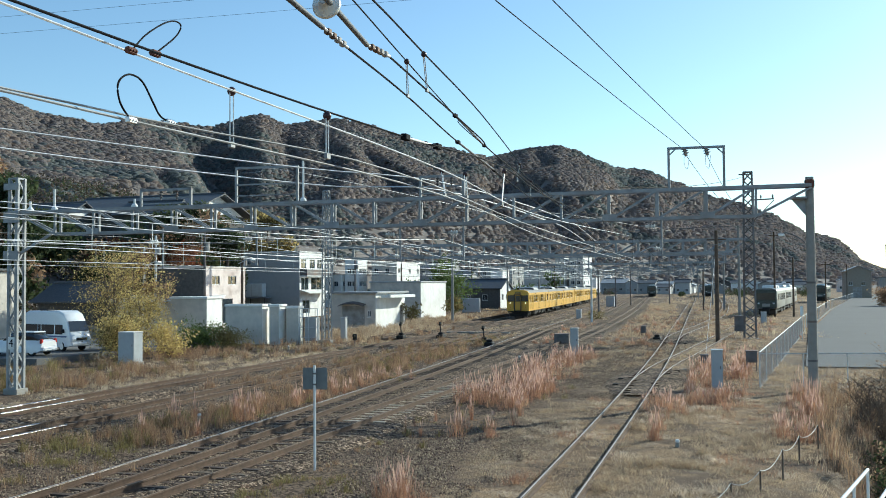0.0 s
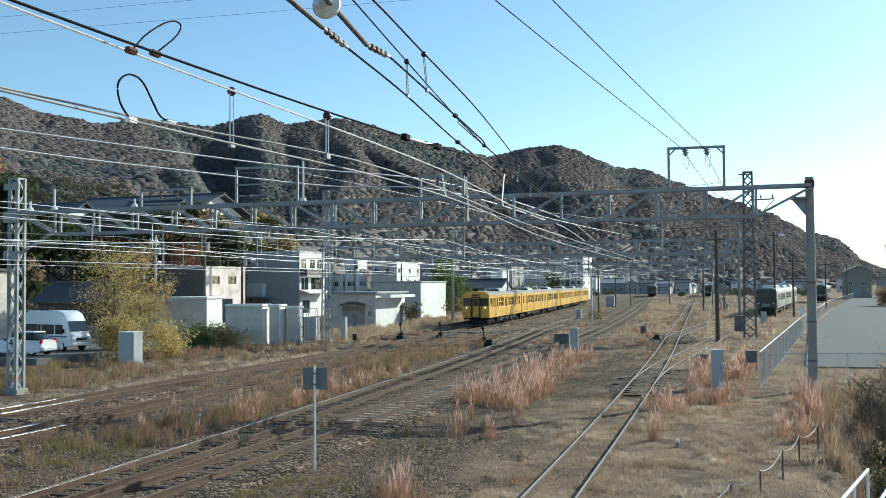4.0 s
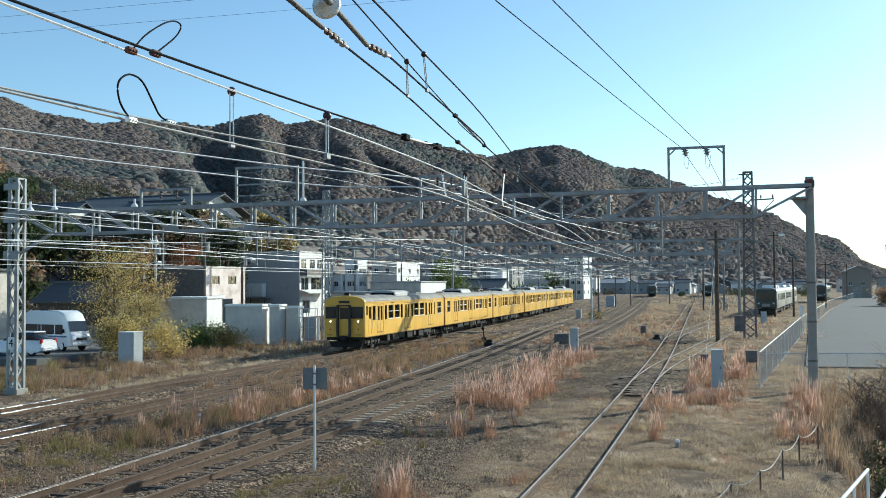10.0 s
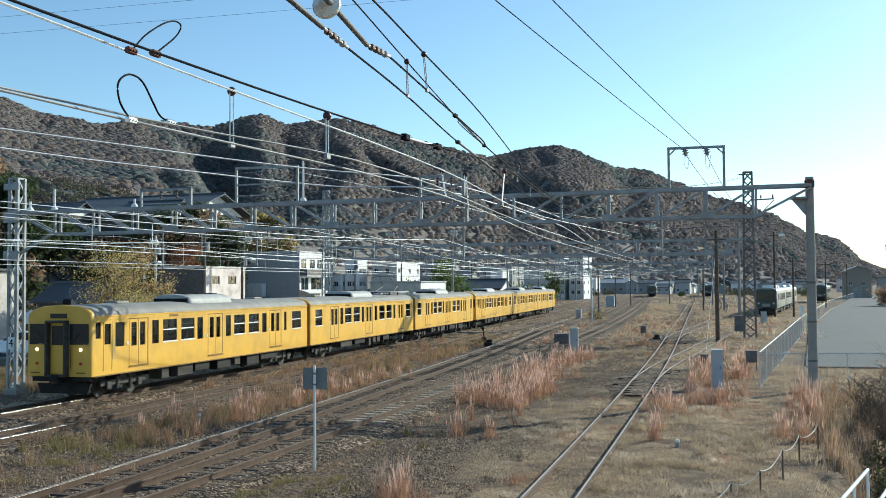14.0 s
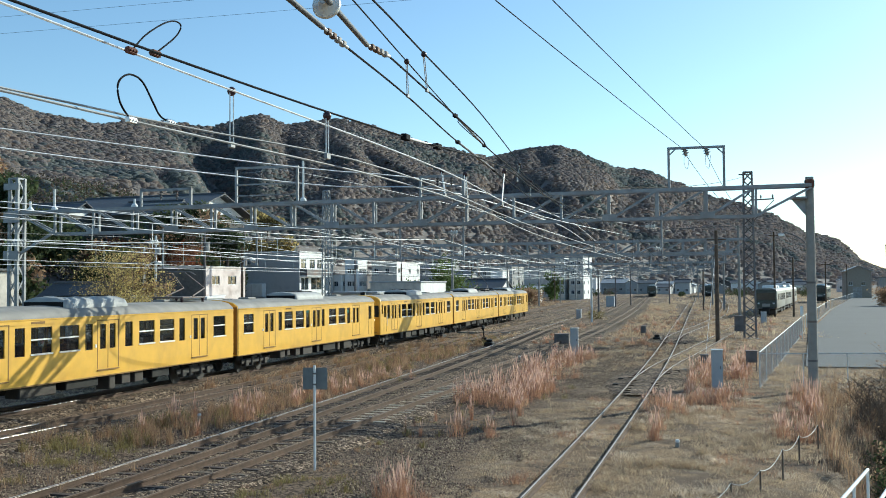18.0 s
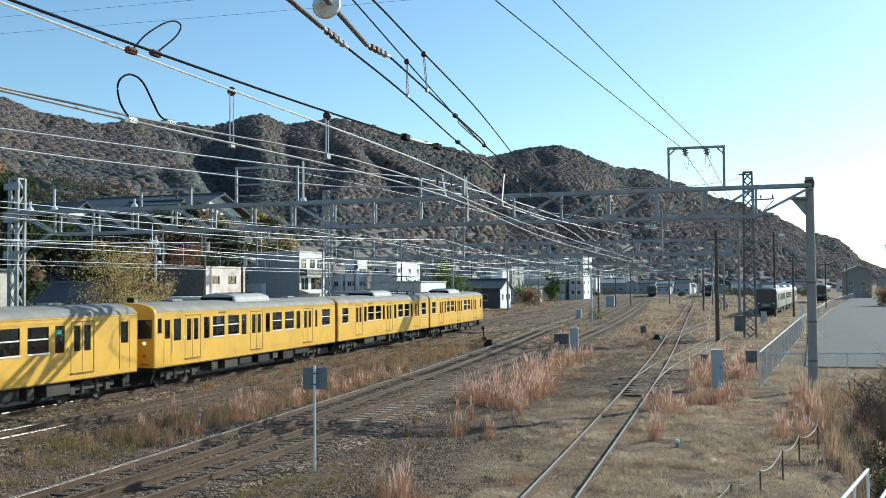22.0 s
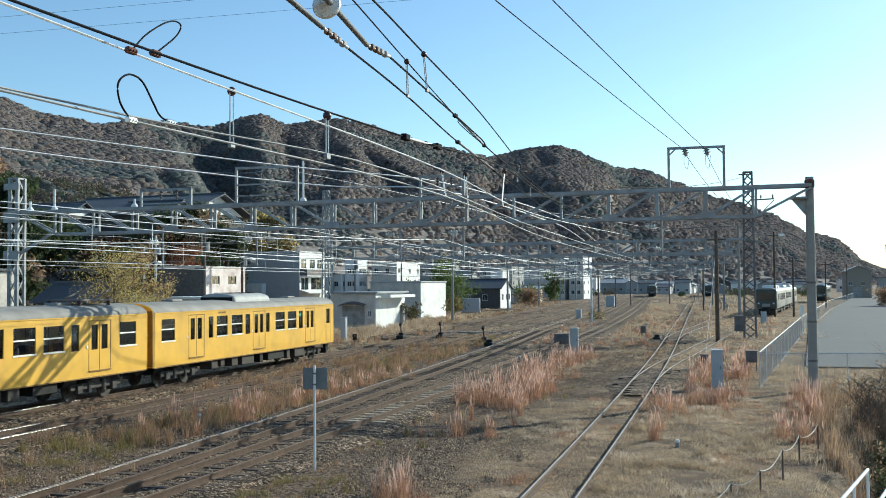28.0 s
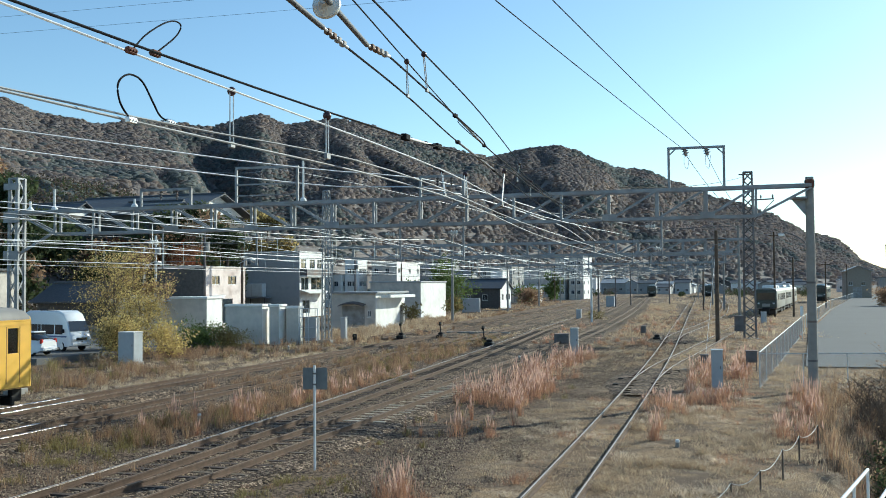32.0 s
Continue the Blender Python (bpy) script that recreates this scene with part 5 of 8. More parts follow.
part("windscreen", MB().add([(2.13, -0.68, 2.03), (2.13, 0.68, 2.03), (2.41, 0.74, 1.36), (2.41, -0.74, 1.36), (2.08, -0.68, 2.0), (2.08, 0.68, 2.0), (2.36, 0.74, 1.33), (2.36, -0.74, 1.33)], [(0, 1, 2, 3), (7, 6, 5, 4), (0, 4, 5, 1), (3, 2, 6, 7)]), CARGLASS, van)
part("stripe", MB().bbox(-2.35, 2.2, -0.892, -0.872, 0.95, 1.05, 0.004), BLUESTRIPE, van, "dark blue side stripe")
part("roof_vent", MB().bbox(-1.5, -0.6, -0.3, 0.3, 2.7, 2.8, 0.02), BLACKP, van)
part("grille", MB().bbox(2.6, 2.67, -0.42, 0.42, 0.74, 0.92, 0.02), BLACKP, van)
part("bumper", MB().bbox(2.5, 2.72, -0.8, 0.8, 0.35, 0.6, 0.05), CARWHITE, van)
for s in (-1, 1):
    part("headlight", MB().bbox(2.56, 2.68, s * 0.62 - 0.14, s * 0.62 + 0.14, 0.72, 0.9, 0.03), ALU, van)
    part("mirror", MB().bbox(1.85, 2.0, s * 0.98 - 0.1, s * 0.98 + 0.1, 1.25, 1.5, 0.03), BLACKP, van)
    for x in (-1.6, 1.65):
        wheel(van, x, s * 0.86, 0.33, s)
car = thing("car", pose(-46.0, 51.6, 0.02, 0, 0, 4), "white hatchback parked with its tail to the line", "car")
part("body", body_loft([(-2.05, 0.7, 0.66, 0.35, 0.75), (-1.95, 0.82, 0.74, 0.25, 0.88), (-1.0, 0.85, 0.76, 0.22, 1.0), (0.9, 0.85, 0.76, 0.22, 1.05), (1.75, 0.84, 0.74, 0.24, 1.02), (2.02, 0.78, 0.7, 0.35, 0.92)]), CARWHITE, car, smooth=True)
part("cabin", body_loft([(-0.85, 0.72, 0.70, 0.95, 1.05), (-0.35, 0.74, 0.6, 0.98, 1.42), (0.6, 0.75, 0.62, 1.0, 1.5), (1.3, 0.74, 0.6, 1.0, 1.42), (1.75, 0.70, 0.64, 0.98, 1.08)]), CARGLASS, car, "dark cabin glass", smooth=True)
part("roof", MB().bbox(-0.35, 1.35, -0.58, 0.58, 1.44, 1.53, 0.04), CARWHITE, car)
for s in (-1, 1):
    part("tail_light", MB().bbox(1.86, 2.02, s * 0.68 - 0.1, s * 0.68 + 0.1, 0.78, 1.06, 0.03), REDLENS, car)
    for x in (-1.3, 1.3):
        wheel(car, x, s * 0.83, 0.3, s)
part("bumper", MB().bbox(1.9, 2.1, -0.75, 0.75, 0.3, 0.55, 0.05), CARWHITE, car)
lot = solo("car_park", MB().bbox(-75, -42.6, 49.0, 70, -0.6, 0.02, 0.02), ASPHALT, "worn grey asphalt of the car park", "pavement", kind="structure")
wl = thing("boundary_wall", pose(-60, 60.5, -0.35), "low pale concrete block wall behind the car park", "wall")
for i in range(9):
    part("panel", MB().bbox(-10 + i * 1.6, -8.42 + i * 1.6, 13, 13.15, 0, 1.3, 0.02), CONCRETE, wl)

# ---- the right side: asphalt yard, fences, waiting train ----
solo("asphalt_yard", MB().add([(1.2, 55, -0.05), (60, 57, -0.05), (70, 380, -0.05), (26, 380, -0.05), (8.0, 172, -0.05), (2.3, 92, -0.05)], [(0, 1, 2, 3, 4, 5)]), ASPHALT, "grey asphalt yard behind the fence", "pavement", kind="structure")
GALV = mat("galvanised_pipe", (0.55, 0.56, 0.57), 0.45, 0.5, var=0.1)
MESHM = mat("chain_link", (0.42, 0.43, 0.44), 0.5, 0.6)


def mesh_fence(pts, h, label, gap=1.9):
    t = thing("wire_fence", pose(*pts[0]), label, "fence", "fences of the yard")
    o = Vector(pts[0])
    for a, b in zip(pts, pts[1:]):
        a, b = Vector(a) - o, Vector(b) - o
        n = max(1, round((b - a).length / gap))
        for i in range(n + 1):
            p = a + (b - a) * i / n
            part("post", MB().tube([p - Vector((0, 0, 0.2)), p + Vector((0, 0, h))], 0.028, 8), GALV, t)
        part("top_rail", MB().tube([a + Vector((0, 0, h)), b + Vector((0, 0, h))], 0.024, 8), GALV, t, "bright pipe rail")
        part("kerb", MB().bar(a + Vector((0, 0, 0.02)), b + Vector((0, 0, 0.02)), 0.14, 0.22), CONCRETE, t)
        L = (b - a).length
        mb, cell = MB(), (0.11 if L < 12 else 0.22)
        d = (b - a) / L
        k = -h
        while k < L and L < 60:
            for s in (1, -1):
                u0, u1 = (k, k + h) if s > 0 else (k + h, k)
                z0, z1 = 0.1, h - 0.03
                lo, hi = sorted((u0, u1))
                c0, c1 = max(lo, 0), min(hi, L)
                if c1 > c0:
                    f = lambda u: z0 + (z1 - z0) * ((u - u0) / (u1 - u0))
                    mb.bar(a + d * c0 + Vector((0, 0, f(c0))), a + d * c1 + Vector((0, 0, f(c1))), 0.004, 0.004)
            k += cell
        if mb.v:
            tagged(part("chain_link", mb, MESHM, t), kind="stuff")
    return t


mesh_fence([(-0.87, 44.3, -0.25), (4.4, 45.5, -0.25), (9.5, 46.7, -0.25)], 1.55, "grey wire mesh fence with a dull pipe rail")
mesh_fence([(-0.87, 44.35, -0.25), (1.75, 91, -0.25)], 1.6, "wire mesh fence with a sunlit pipe rail", 3.9)
mesh_fence([(1.75, 91.2, -0.25), (7.8, 175, -0.25), (24, 345, -0.25)], 1.6, "long fence with outward-leaning post tops", 4.0)

GREYTRAIN = mat("stainless_train", (0.25, 0.25, 0.25), 0.4, 0.5, var=0.08, scale=1)
DKGREEN = mat("dark_front", (0.045, 0.055, 0.05), 0.4, var=0.2)


def parked_train(m, cars, label, dark=False):
    """A waiting train seen end-on; its front is at y = 0."""
    t = thing("parked_train", m, label, "train", "waiting trains")
    prof = body_profile()
    for i in range(cars):
        y0 = i * 20.0
        b = part("car_body", MB().loft([[Vector((x * k, y0 + dy, z)) for x, z in prof] for dy, k in ((0.0, 0.93), (0.25, 1.0), (19.4, 1.0), (19.6, 0.96))]), DKGREEN if dark else GREYTRAIN, t, smooth=True)
        for s in (-1, 1):
            for k in range(6):
                part("window", MB().box(*sorted((s * 1.445, s * 1.458)), y0 + 2 + k * 2.9, y0 + 3.7 + k * 2.9, 1.95, 2.85), PANE, b)
        part("roof_box", MB().bbox(-0.9, 0.9, y0 + 6, y0 + 10, 3.5, 3.95, 0.12), WHITEP, b, "white roof unit")
        part("roof_box", MB().bbox(-0.8, 0.8, y0 + 13, y0 + 16, 3.5, 3.9, 0.12), WHITEP, b, "white roof unit")
        for y in (3, 16.5):
            part("bogie", MB().bbox(-1.1, 1.1, y0 + y - 1.5, y0 + y + 1.5, 0.05, 0.8, 0.08), BOGIE, t)
        part("underframe", MB().box(-1.0, 1.0, y0 + 5, y0 + 14.6, 0.35, 0.95), BLACKP, t)
    part("front", MB().bbox(-1.33, 1.33, -0.08, 0.05, 1.0, 3.45, 0.05), DKGREEN, t, "dark front end")
    part("windscreen", MB().bbox(-1.15, 1.15, -0.12, -0.06, 2.0, 3.0, 0.03), SCREEN, t)
    part("coupler", MB().bbox(-0.45, 0.45, -0.7, 0.1, 0.35, 1.0, 0.06), BLACKP, t)
    for s in (-1, 1):
        part("headlight", MB().bbox(s * 0.95 - 0.13, s * 0.95 + 0.13, -0.12, -0.06, 1.5, 1.68, 0.03), WHITEP, t)
    part("front_panel", MB().bbox(-0.5, 0.5, -0.11, -0.07, 1.15, 1.55, 0.01), GREYTRAIN, t)
    return t


parked_train(pose(-1.75, 139, -0.02, 0, 0, -3.2), 3, "stainless electric train waiting on a siding")
parked_train(pose(T4(330) + 1.0, 330, 0, 0, 0, 6), 2, "dark train far down the yard", True)
parked_train(pose(T5(330) + 4.5, 332, 0, 0, 0, 6), 2, "dark locomotive-hauled train far down the yard", True)
parked_train(pose(8.6, 240, 0, 0, 0, -5), 1, "dark rail car beside the engine shed", True)


RODGREY = mat("insulator_grey", (0.10, 0.10, 0.105), 0.4, var=0.1)
BROWNM = mat("brown_fitting", (0.16, 0.10, 0.07), 0.7, 0.3)


# ---- overhead wires ----
def sag_points(a, b, sag, n=10):
    a, b = Vector(a), Vector(b)
    return [a + (b - a) * (i / n) - Vector((0, 0, 4 * sag * (i / n) * (1 - i / n))) for i in range(n + 1)]


def smooth_points(pts, n=6):
    """A smooth curve through a few points."""
    p = [Vector(q) for q in pts]
    p = [p[0] * 2 - p[1]] + p + [p[-1] * 2 - p[-2]]
    out = []
    for i in range(1, len(p) - 2):
        for k in range(n):
            t = k / n
            out.append(0.5 * ((2 * p[i]) + (p[i + 1] - p[i - 1]) * t + (2 * p[i - 1] - 5 * p[i] + 4 * p[i + 1] - p[i + 2]) * t * t + (3 * p[i] - p[i - 1] - 3 * p[i + 1] + p[i + 2]) * t ** 3))
    return out + [p[-2]]


def wire(pts, r, material, label, name="overhead_wire"):
    return solo(name, MB().tube(pts, r, 5), material, label, "wire", "overhead wires", smooth=True)


def insulator(t, p, axis, r=0.07, length=0.3, m=None, name="insulator"):
    """A ribbed insulator along axis from p."""
    axis = Vector(axis).normalized()
    prof = [(0.3, 0.0), (0.45, 0.04), (1, 0.12), (0.45, 0.2), (0.45, 0.3), (1, 0.4), (0.45, 0.48), (0.45, 0.58), (1, 0.68), (0.45, 0.76), (0.35, 1.0)]
    q = Vector((0, 0, 1)).rotation_difference(axis).to_matrix().to_4x4()
    mb = MB().lathe((0, 0, 0), [(a * r, b * length) for a, b in prof], 10)
    mm = Matrix.Translation(p) @ q
    mb.v = [tuple(mm @ Vector(v)) for v in mb.v]
    return part(name, mb, m or PORCELAIN, t, smooth=True)


def beam_point(x, L, R, dz=0.0):
    u = (x - L[0]) / (R[0] - L[0])
    return Vector(L) + (Vector(R) - Vector(L)) * u + Vector((0, 0, dz))


# more beams down the line
BEAMS = [(B1L, B1R), (B2L, B2R)]
for k, yy in enumerate((121.0, 162.0, 203.0, 246.0, 290.0)):
    cx = line_x(yy)
    L, R = (cx - 8.5, yy - 3.5, 7.5), (cx + 25.5, yy + 4.5, 7.8)
    BEAMS.append((L, R))
    truss_beam(L, R, 14, 0.95, 0.95, 7, "distant grey truss beam over the yard")
    for p in (L, R):
        concrete_pole((p[0], p[1], -0.3), 9.5 if k % 2 else 11.5, 0.18, 0.14, "slim grey portal pole far down the yard")

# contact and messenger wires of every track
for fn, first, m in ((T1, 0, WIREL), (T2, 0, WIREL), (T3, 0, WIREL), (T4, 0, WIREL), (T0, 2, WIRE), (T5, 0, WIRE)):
    ys = [-4.0]
    for L, R in BEAMS:
        ymid = L[1] + (R[1] - L[1]) * 0.5
        x = fn(max(10, ymid))
        ys.append(L[1] + (R[1] - L[1]) * (x - L[0]) / (R[0] - L[0]))
    ys = ys[first:]
    mess, cont = [], []
    for i, (a, b) in enumerate(zip(ys, ys[1:])):
        z1 = 6.25
        seg = sag_points((fn(max(a, 7)), a, z1), (fn(b), b, z1), 0.55, 10)
        for p in seg:
            p.x = fn(max(p.y, 7))
        mess += seg if not mess else seg[1:]
    cont = [Vector((p.x, p.y, 5.15)) for p in mess]
    if fn is T5:
        mess, cont = [p for p in mess if p.y > 36], [p for p in cont if p.y > 36]
    w = thing("catenary_line", pose(0, 0, 0), "contact line with its messenger wire, sun glint in their colour" if m is WIREL else "dark contact line with its messenger wire", "wire", "overhead wires")
    part("messenger_wire", MB().tube(mess, 0.010, 5), m, w)
    part("contact_wire", MB().tube(cont, 0.009, 5), m, w)
    y = mess[0].y + 2.5
    k = 0
    while y < 170:
        while k < len(mess) - 2 and mess[k + 1].y < y:
            k += 1
        f = (y - mess[k].y) / (mess[k + 1].y - mess[k].y)
        a, b = mess[k].lerp(mess[k + 1], f), cont[k].lerp(cont[k + 1], f)
        part("dropper", MB().bar(a, b, 0.009, 0.009), m, w)
        y += 5.0

# cross-span wires along the beams
for bi, (L, R) in enumerate(BEAMS):
    for dz, f0, f1 in ((-1.55, 0.03, 0.97), (-2.3, 0.05, 0.9)):
        a, b = Vector(L), Vector(R)
        wire(sag_points(a.lerp(b, f0) + Vector((0, 0.15, dz)), a.lerp(b, f1) + Vector((0, 0.15, dz)), 0.12, 8), 0.009, STEEL, "grey cross-span wire below a truss beam")
for off, z, r in ((-4.2, 7.2, 0.009), (-3.4, 6.6, 0.008), (0.6, 7.0, 0.009), (4.6, 6.95, 0.009), (7.6, 6.6, 0.008)):
    pts = []
    for i, (a, b) in enumerate(zip((-6, 38, 78, 121, 162, 203), (38, 78, 121, 162, 203, 246))):
        seg = [p for p in sag_points((line_x(a) + off, a, z), (line_x(b) + off, b, z), 0.3, 6)]
        pts += seg if not pts else seg[1:]
    wire(pts, r, STEEL if off < 2 else WIREL, "thin feeder wire running along the tracks")

# drop posts and arms under the beams
for bi, (L, R) in enumerate(BEAMS[:4]):
    for fn in (T1, T2, T3, T4, T5):
        x = fn(L[1] + (R[1] - L[1]) * 0.5)
        p = beam_point(x, L, R)
        t = thing("drop_post", pose(p.x + 0.9, p.y, p.z), "steel drop post holding a contact wire arm", "bracket", "drop posts")
        part("post", MB().tube([(0, 0, -0.9), (0, 0, -2.65)], 0.045, 8), STEEL, t)
        part("arm", MB().tube([(0, 0, -1.5), (-0.9, 0, -1.45)], 0.025, 6), STEEL, t)
        part("steady_arm", MB().tube([(0, 0, -2.45), (-0.45, 0, -2.35), (-0.9, 0, -2.55)], 0.018, 6), ALU, t)
        insulator(t, (-0.25, 0, -1.5), (-1, 0, 0.06), 0.12, 0.42, PORCELAINW)
        insulator(t, (0, 0, -2.45), (-1, 0, 0.2), 0.10, 0.34, PORCELAINW)

# white bell-footed insulator posts standing on the first beam
for x, h in ((-30.5, 1.0), (-19.5, 1.85), (-26.9, 0.45), (-31.6, 0.5)):
    p = beam_point(x, B1L, B1R)
    t = thing("insulator_post", pose(*p), "white post insulator standing on the truss beam", "insulator", "post insulators")
    part("rod", MB().tube([(0, 0, 0.1), (0, 0, h)], 0.05, 8), WHITEP, t)
    part("bell", MB().lathe((0, 0, 0.06), [(0.15, 0), (0.14, 0.1), (0.06, 0.2)], 10), WHITEP, t)
# frames on top of the first beam
for x0, x1, h in ((-22.4, -19.75, 1.62), (-14.5, -12.7, 0.95), (-4.3, -2.1, 1.75), (-26.6, -24.4, 0.8)):
    p = beam_point(x0, B1L, B1R)
    q = beam_point(x1, B1L, B1R) - p
    t = thing("feeder_frame", pose(*p), "grey steel frame on the truss beam carrying feeder wires", "frame", "feeder frames")
    part("post", MB().bar((0, 0, 0.05), (0, 0, h), 0.1, 0.1), STEEL, t)
    part("post", MB().bar(q + Vector((0, 0, 0.05)), q + Vector((0, 0, h)), 0.1, 0.1), STEEL, t)
    part("crossbar", MB().bar((-0.05, 0, h), q + Vector((0.05, 0, h)), 0.1, 0.1), STEEL, t)
    if x0 == -4.3:
        for f in (0.28, 0.67):
            insulator(t, q * f + Vector((0, 0, h + 0.02)), (0.25, 0.3, -1), 0.16, 0.38, GREYBOX)
            part("jumper_loop", MB().tube(smooth_points([q * f + Vector((0, 0.05, h - 0.25)), q * f + Vector((0.0, 0.1, h - 0.7)), q * f + Vector((0.12, 0.15, h - 0.85)), q * f + Vector((0.2, 0.2, h - 0.3))], 5), 0.012, 5), GALV, t)
        for f in (0.0, 1.0):
            part("corner_plate", MB().bbox(-0.02, 0.02, -0.06, -0.05, h - 0.28, h - 0.02, 0.004, Matrix.Translation(q * f)).bar(q * f + Vector((0, 0, h - 0.3)), q * f + Vector((0.28 if f == 0 else -0.28, 0, h - 0.03)), 0.05, 0.05), STEEL, t)
    else:
        part("rail", MB().bar((0, 0, h * 0.55), q + Vector((0, 0, h * 0.55)), 0.06, 0.06), STEEL, t)
        part("rail", MB().bar((0, 0, h * 0.25), q + Vector((0, 0, h * 0.25)), 0.05, 0.05), STEEL, t)
        for f in (0.4, 0.72):
            insulator(t, q * f + Vector((0, 0, h - 0.05)), (0, 0, -1), 0.09, 0.4, STEELD)

# feeders on the right: over the frame and down to the tower
for k, xb in ((0.0576, -3.69), (0.0506, -2.84)):
    yb = 42.4
    a = Vector((xb - (yb + 6) * k, -6, 10.0))
    wire(sag_points(a, (xb, yb, 9.9), 0.17, 12), 0.012, WIRE, "thin dark feeder wire along the siding")
    wire(sag_points((xb, yb, 9.8), (-2.3 + (xb + 3.2) * 0.3, 83.6, 9.6), 0.6, 12), 0.012, WIRE, "thin dark feeder wire to the tower")
# feeders crossing to the first beam, sun glare put into their colour and thickness
wire(smooth_points([(-29.5, 2, 9.2), (-21.65, 23.3, 9.0), (-19.26, 31.55, 9.0), (-17.58, 36.05, 9.0), (-14.5, 43.3, 9.0), (-13.5, 62, 8.7), (-15, 82, 8.4), (-26, 165, 8.3)]), 0.028, GLAREWIRE, "feeder wire over the tracks, sun glare put into its colour")
wire(smooth_points([(-28.5, 8, 9.2), (-24.62, 26.5, 9.0), (-22.96, 33.4, 9.0), (-19.85, 42.5, 9.0), (-15.8, 46.3, 9.0), (-15, 64, 8.7), (-16, 82, 8.4), (-27, 165, 8.3)]), 0.03, GLAREWIRE, "feeder wire over the tracks, sun glare put into its colour")
wire(smooth_points([(-52, 30.4, 10.3), (-32.2, 34.8, 9.62), (-22.4, 38.0, 9.26), (-19.8, 38.6, 9.26), (-16.5, 58, 8.6), (-17, 82, 8.3)]), 0.010, WIREL, "thin wire on the first beam, sun glint in its colour")
wire(smooth_points([(-60, 30, 8.6), (-31.6, 35.9, 8.1), (-12, 40.4, 7.6), (-6, 60, 7.4)]), 0.010, STEEL, "thin bright wire along the first beam")
# near lines above the siding
wire(smooth_points([(-3.15, -6, 5.62), (-2.96, 3.24, 5.48), (-2.80, 7.35, 5.48), (-2.72, 8.04, 5.48), (-2.89, 10.78, 5.6), (-3.7, 18, 5.75), (-5.3, 41.5, 6.3)]), 0.0075, WIRE, "dark messenger wire close overhead")
wire(smooth_points([(-3.0, -6, 5.7), (-3.23, 3.48, 5.56), (-3.47, 10.17, 5.56), (-4.6, 20, 5.7), (-5.9, 41.5, 6.3)]), 0.007, GLAREWIRE, "messenger wire close overhead, sun glare put into its colour")
wire(smooth_points([(-3.6, -6, 5.2), (-3.29, 3.54, 5.2), (-2.87, 7.31, 5.2), (-3.6, 16, 5.17), (-5.2, 41.5, 5.15)]), 0.006, STEEL, "grey contact wire close overhead")
wire(smooth_points([(-3.5, -6, 5.2), (-3.34, 3.59, 5.2), (-3.18, 9.32, 5.2), (-4.3, 20, 5.17), (-5.6, 41.5, 5.15)]), 0.0075, STEEL, "grey contact wire close overhead")
wire(smooth_points([(-3.4, 7.55, 6.3), (-3.69, 9.73, 6.3), (-4.23, 13.16, 6.3), (-4.9, 18.2, 6.3), (-6.6, 31.9, 6.3), (-8.2, 46, 6.3), (-12, 80, 6.3)]), 0.010, WIRE, "dark tensioned wire close overhead")
wire(smooth_points([(-3.19, 7.98, 6.3), (-3.39, 9.52, 6.3), (-3.83, 12.92, 6.3), (-4.25, 15.8, 6.3), (-6.1, 32, 6.3), (-8.0, 50, 6.3)]), 0.010, WIRE, "dark tensioned wire close overhead")
wire(smooth_points([(-2.9, 5.2, 6.62), (-3.21, 7.25, 6.6), (-3.58, 9.43, 6.6), (-4.13, 12.74, 6.6), (-4.58, 15.67, 6.6), (-6.6, 34, 6.5), (-8.6, 50, 6.4)]), 0.007, WIRE, "thin dark messenger wire close overhead")
wire(smooth_points([(-2.9, 5.5, 6.6), (-3.06, 7.31, 6.6), (-3.3, 9.19, 6.6), (-3.75, 12.65, 6.6), (-4.64, 18.27, 6.6), (-5.17, 21.36, 6.6), (-7.4, 42, 6.6), (-9.5, 60, 6.5)]), 0.009, WIRE, "dark messenger wire close overhead")
# far thin wires high in the sky
for z in (27.9, 26.4):
    wire(sag_points((-150, 72, z + 3.5), (70, 68, z - 2.5), 0.6, 12), 0.012, WIRE, "thin high power line crossing the sky")

# jumper loops and hangers on the near lines
def bent(name, pts, r, label):
    t = thing(name, pose(*pts[0]), label, "jumper wire", "jumper loops")
    o = Vector(pts[0])
    part("cable", MB().tube(smooth_points([Vector(p) - o for p in pts], 6), r, 7), WIRE, t, smooth=True)
    for p in (pts[0], pts[-1]):
        q = Vector(p) - o
        cl = part("clamp", MB().bbox(-0.014, 0.014, -0.035, 0.035, -0.016, 0.016, 0.004, Matrix.Translation(q)), RUSTY if pts[0][2] > 5.4 else ALU, t)
        for dy in (-0.022, 0.0, 0.022):
            part("bolt", MB().tube([q + Vector((-0.022, dy, 0)), q + Vector((0.022, dy, 0))], 0.006, 6), RUSTY if pts[0][2] > 5.4 else ALU, cl)
    return t


bent("jumper_loop", [(-3.05, 4.16, 5.483), (-3.05, 4.28, 5.592), (-3.05, 4.437, 5.69), (-3.05, 4.541, 5.728), (-3.05, 4.594, 5.713), (-3.05, 4.541, 5.642), (-3.05, 4.363, 5.514)], 0.0045, "dark cable loop joining two overhead wires")
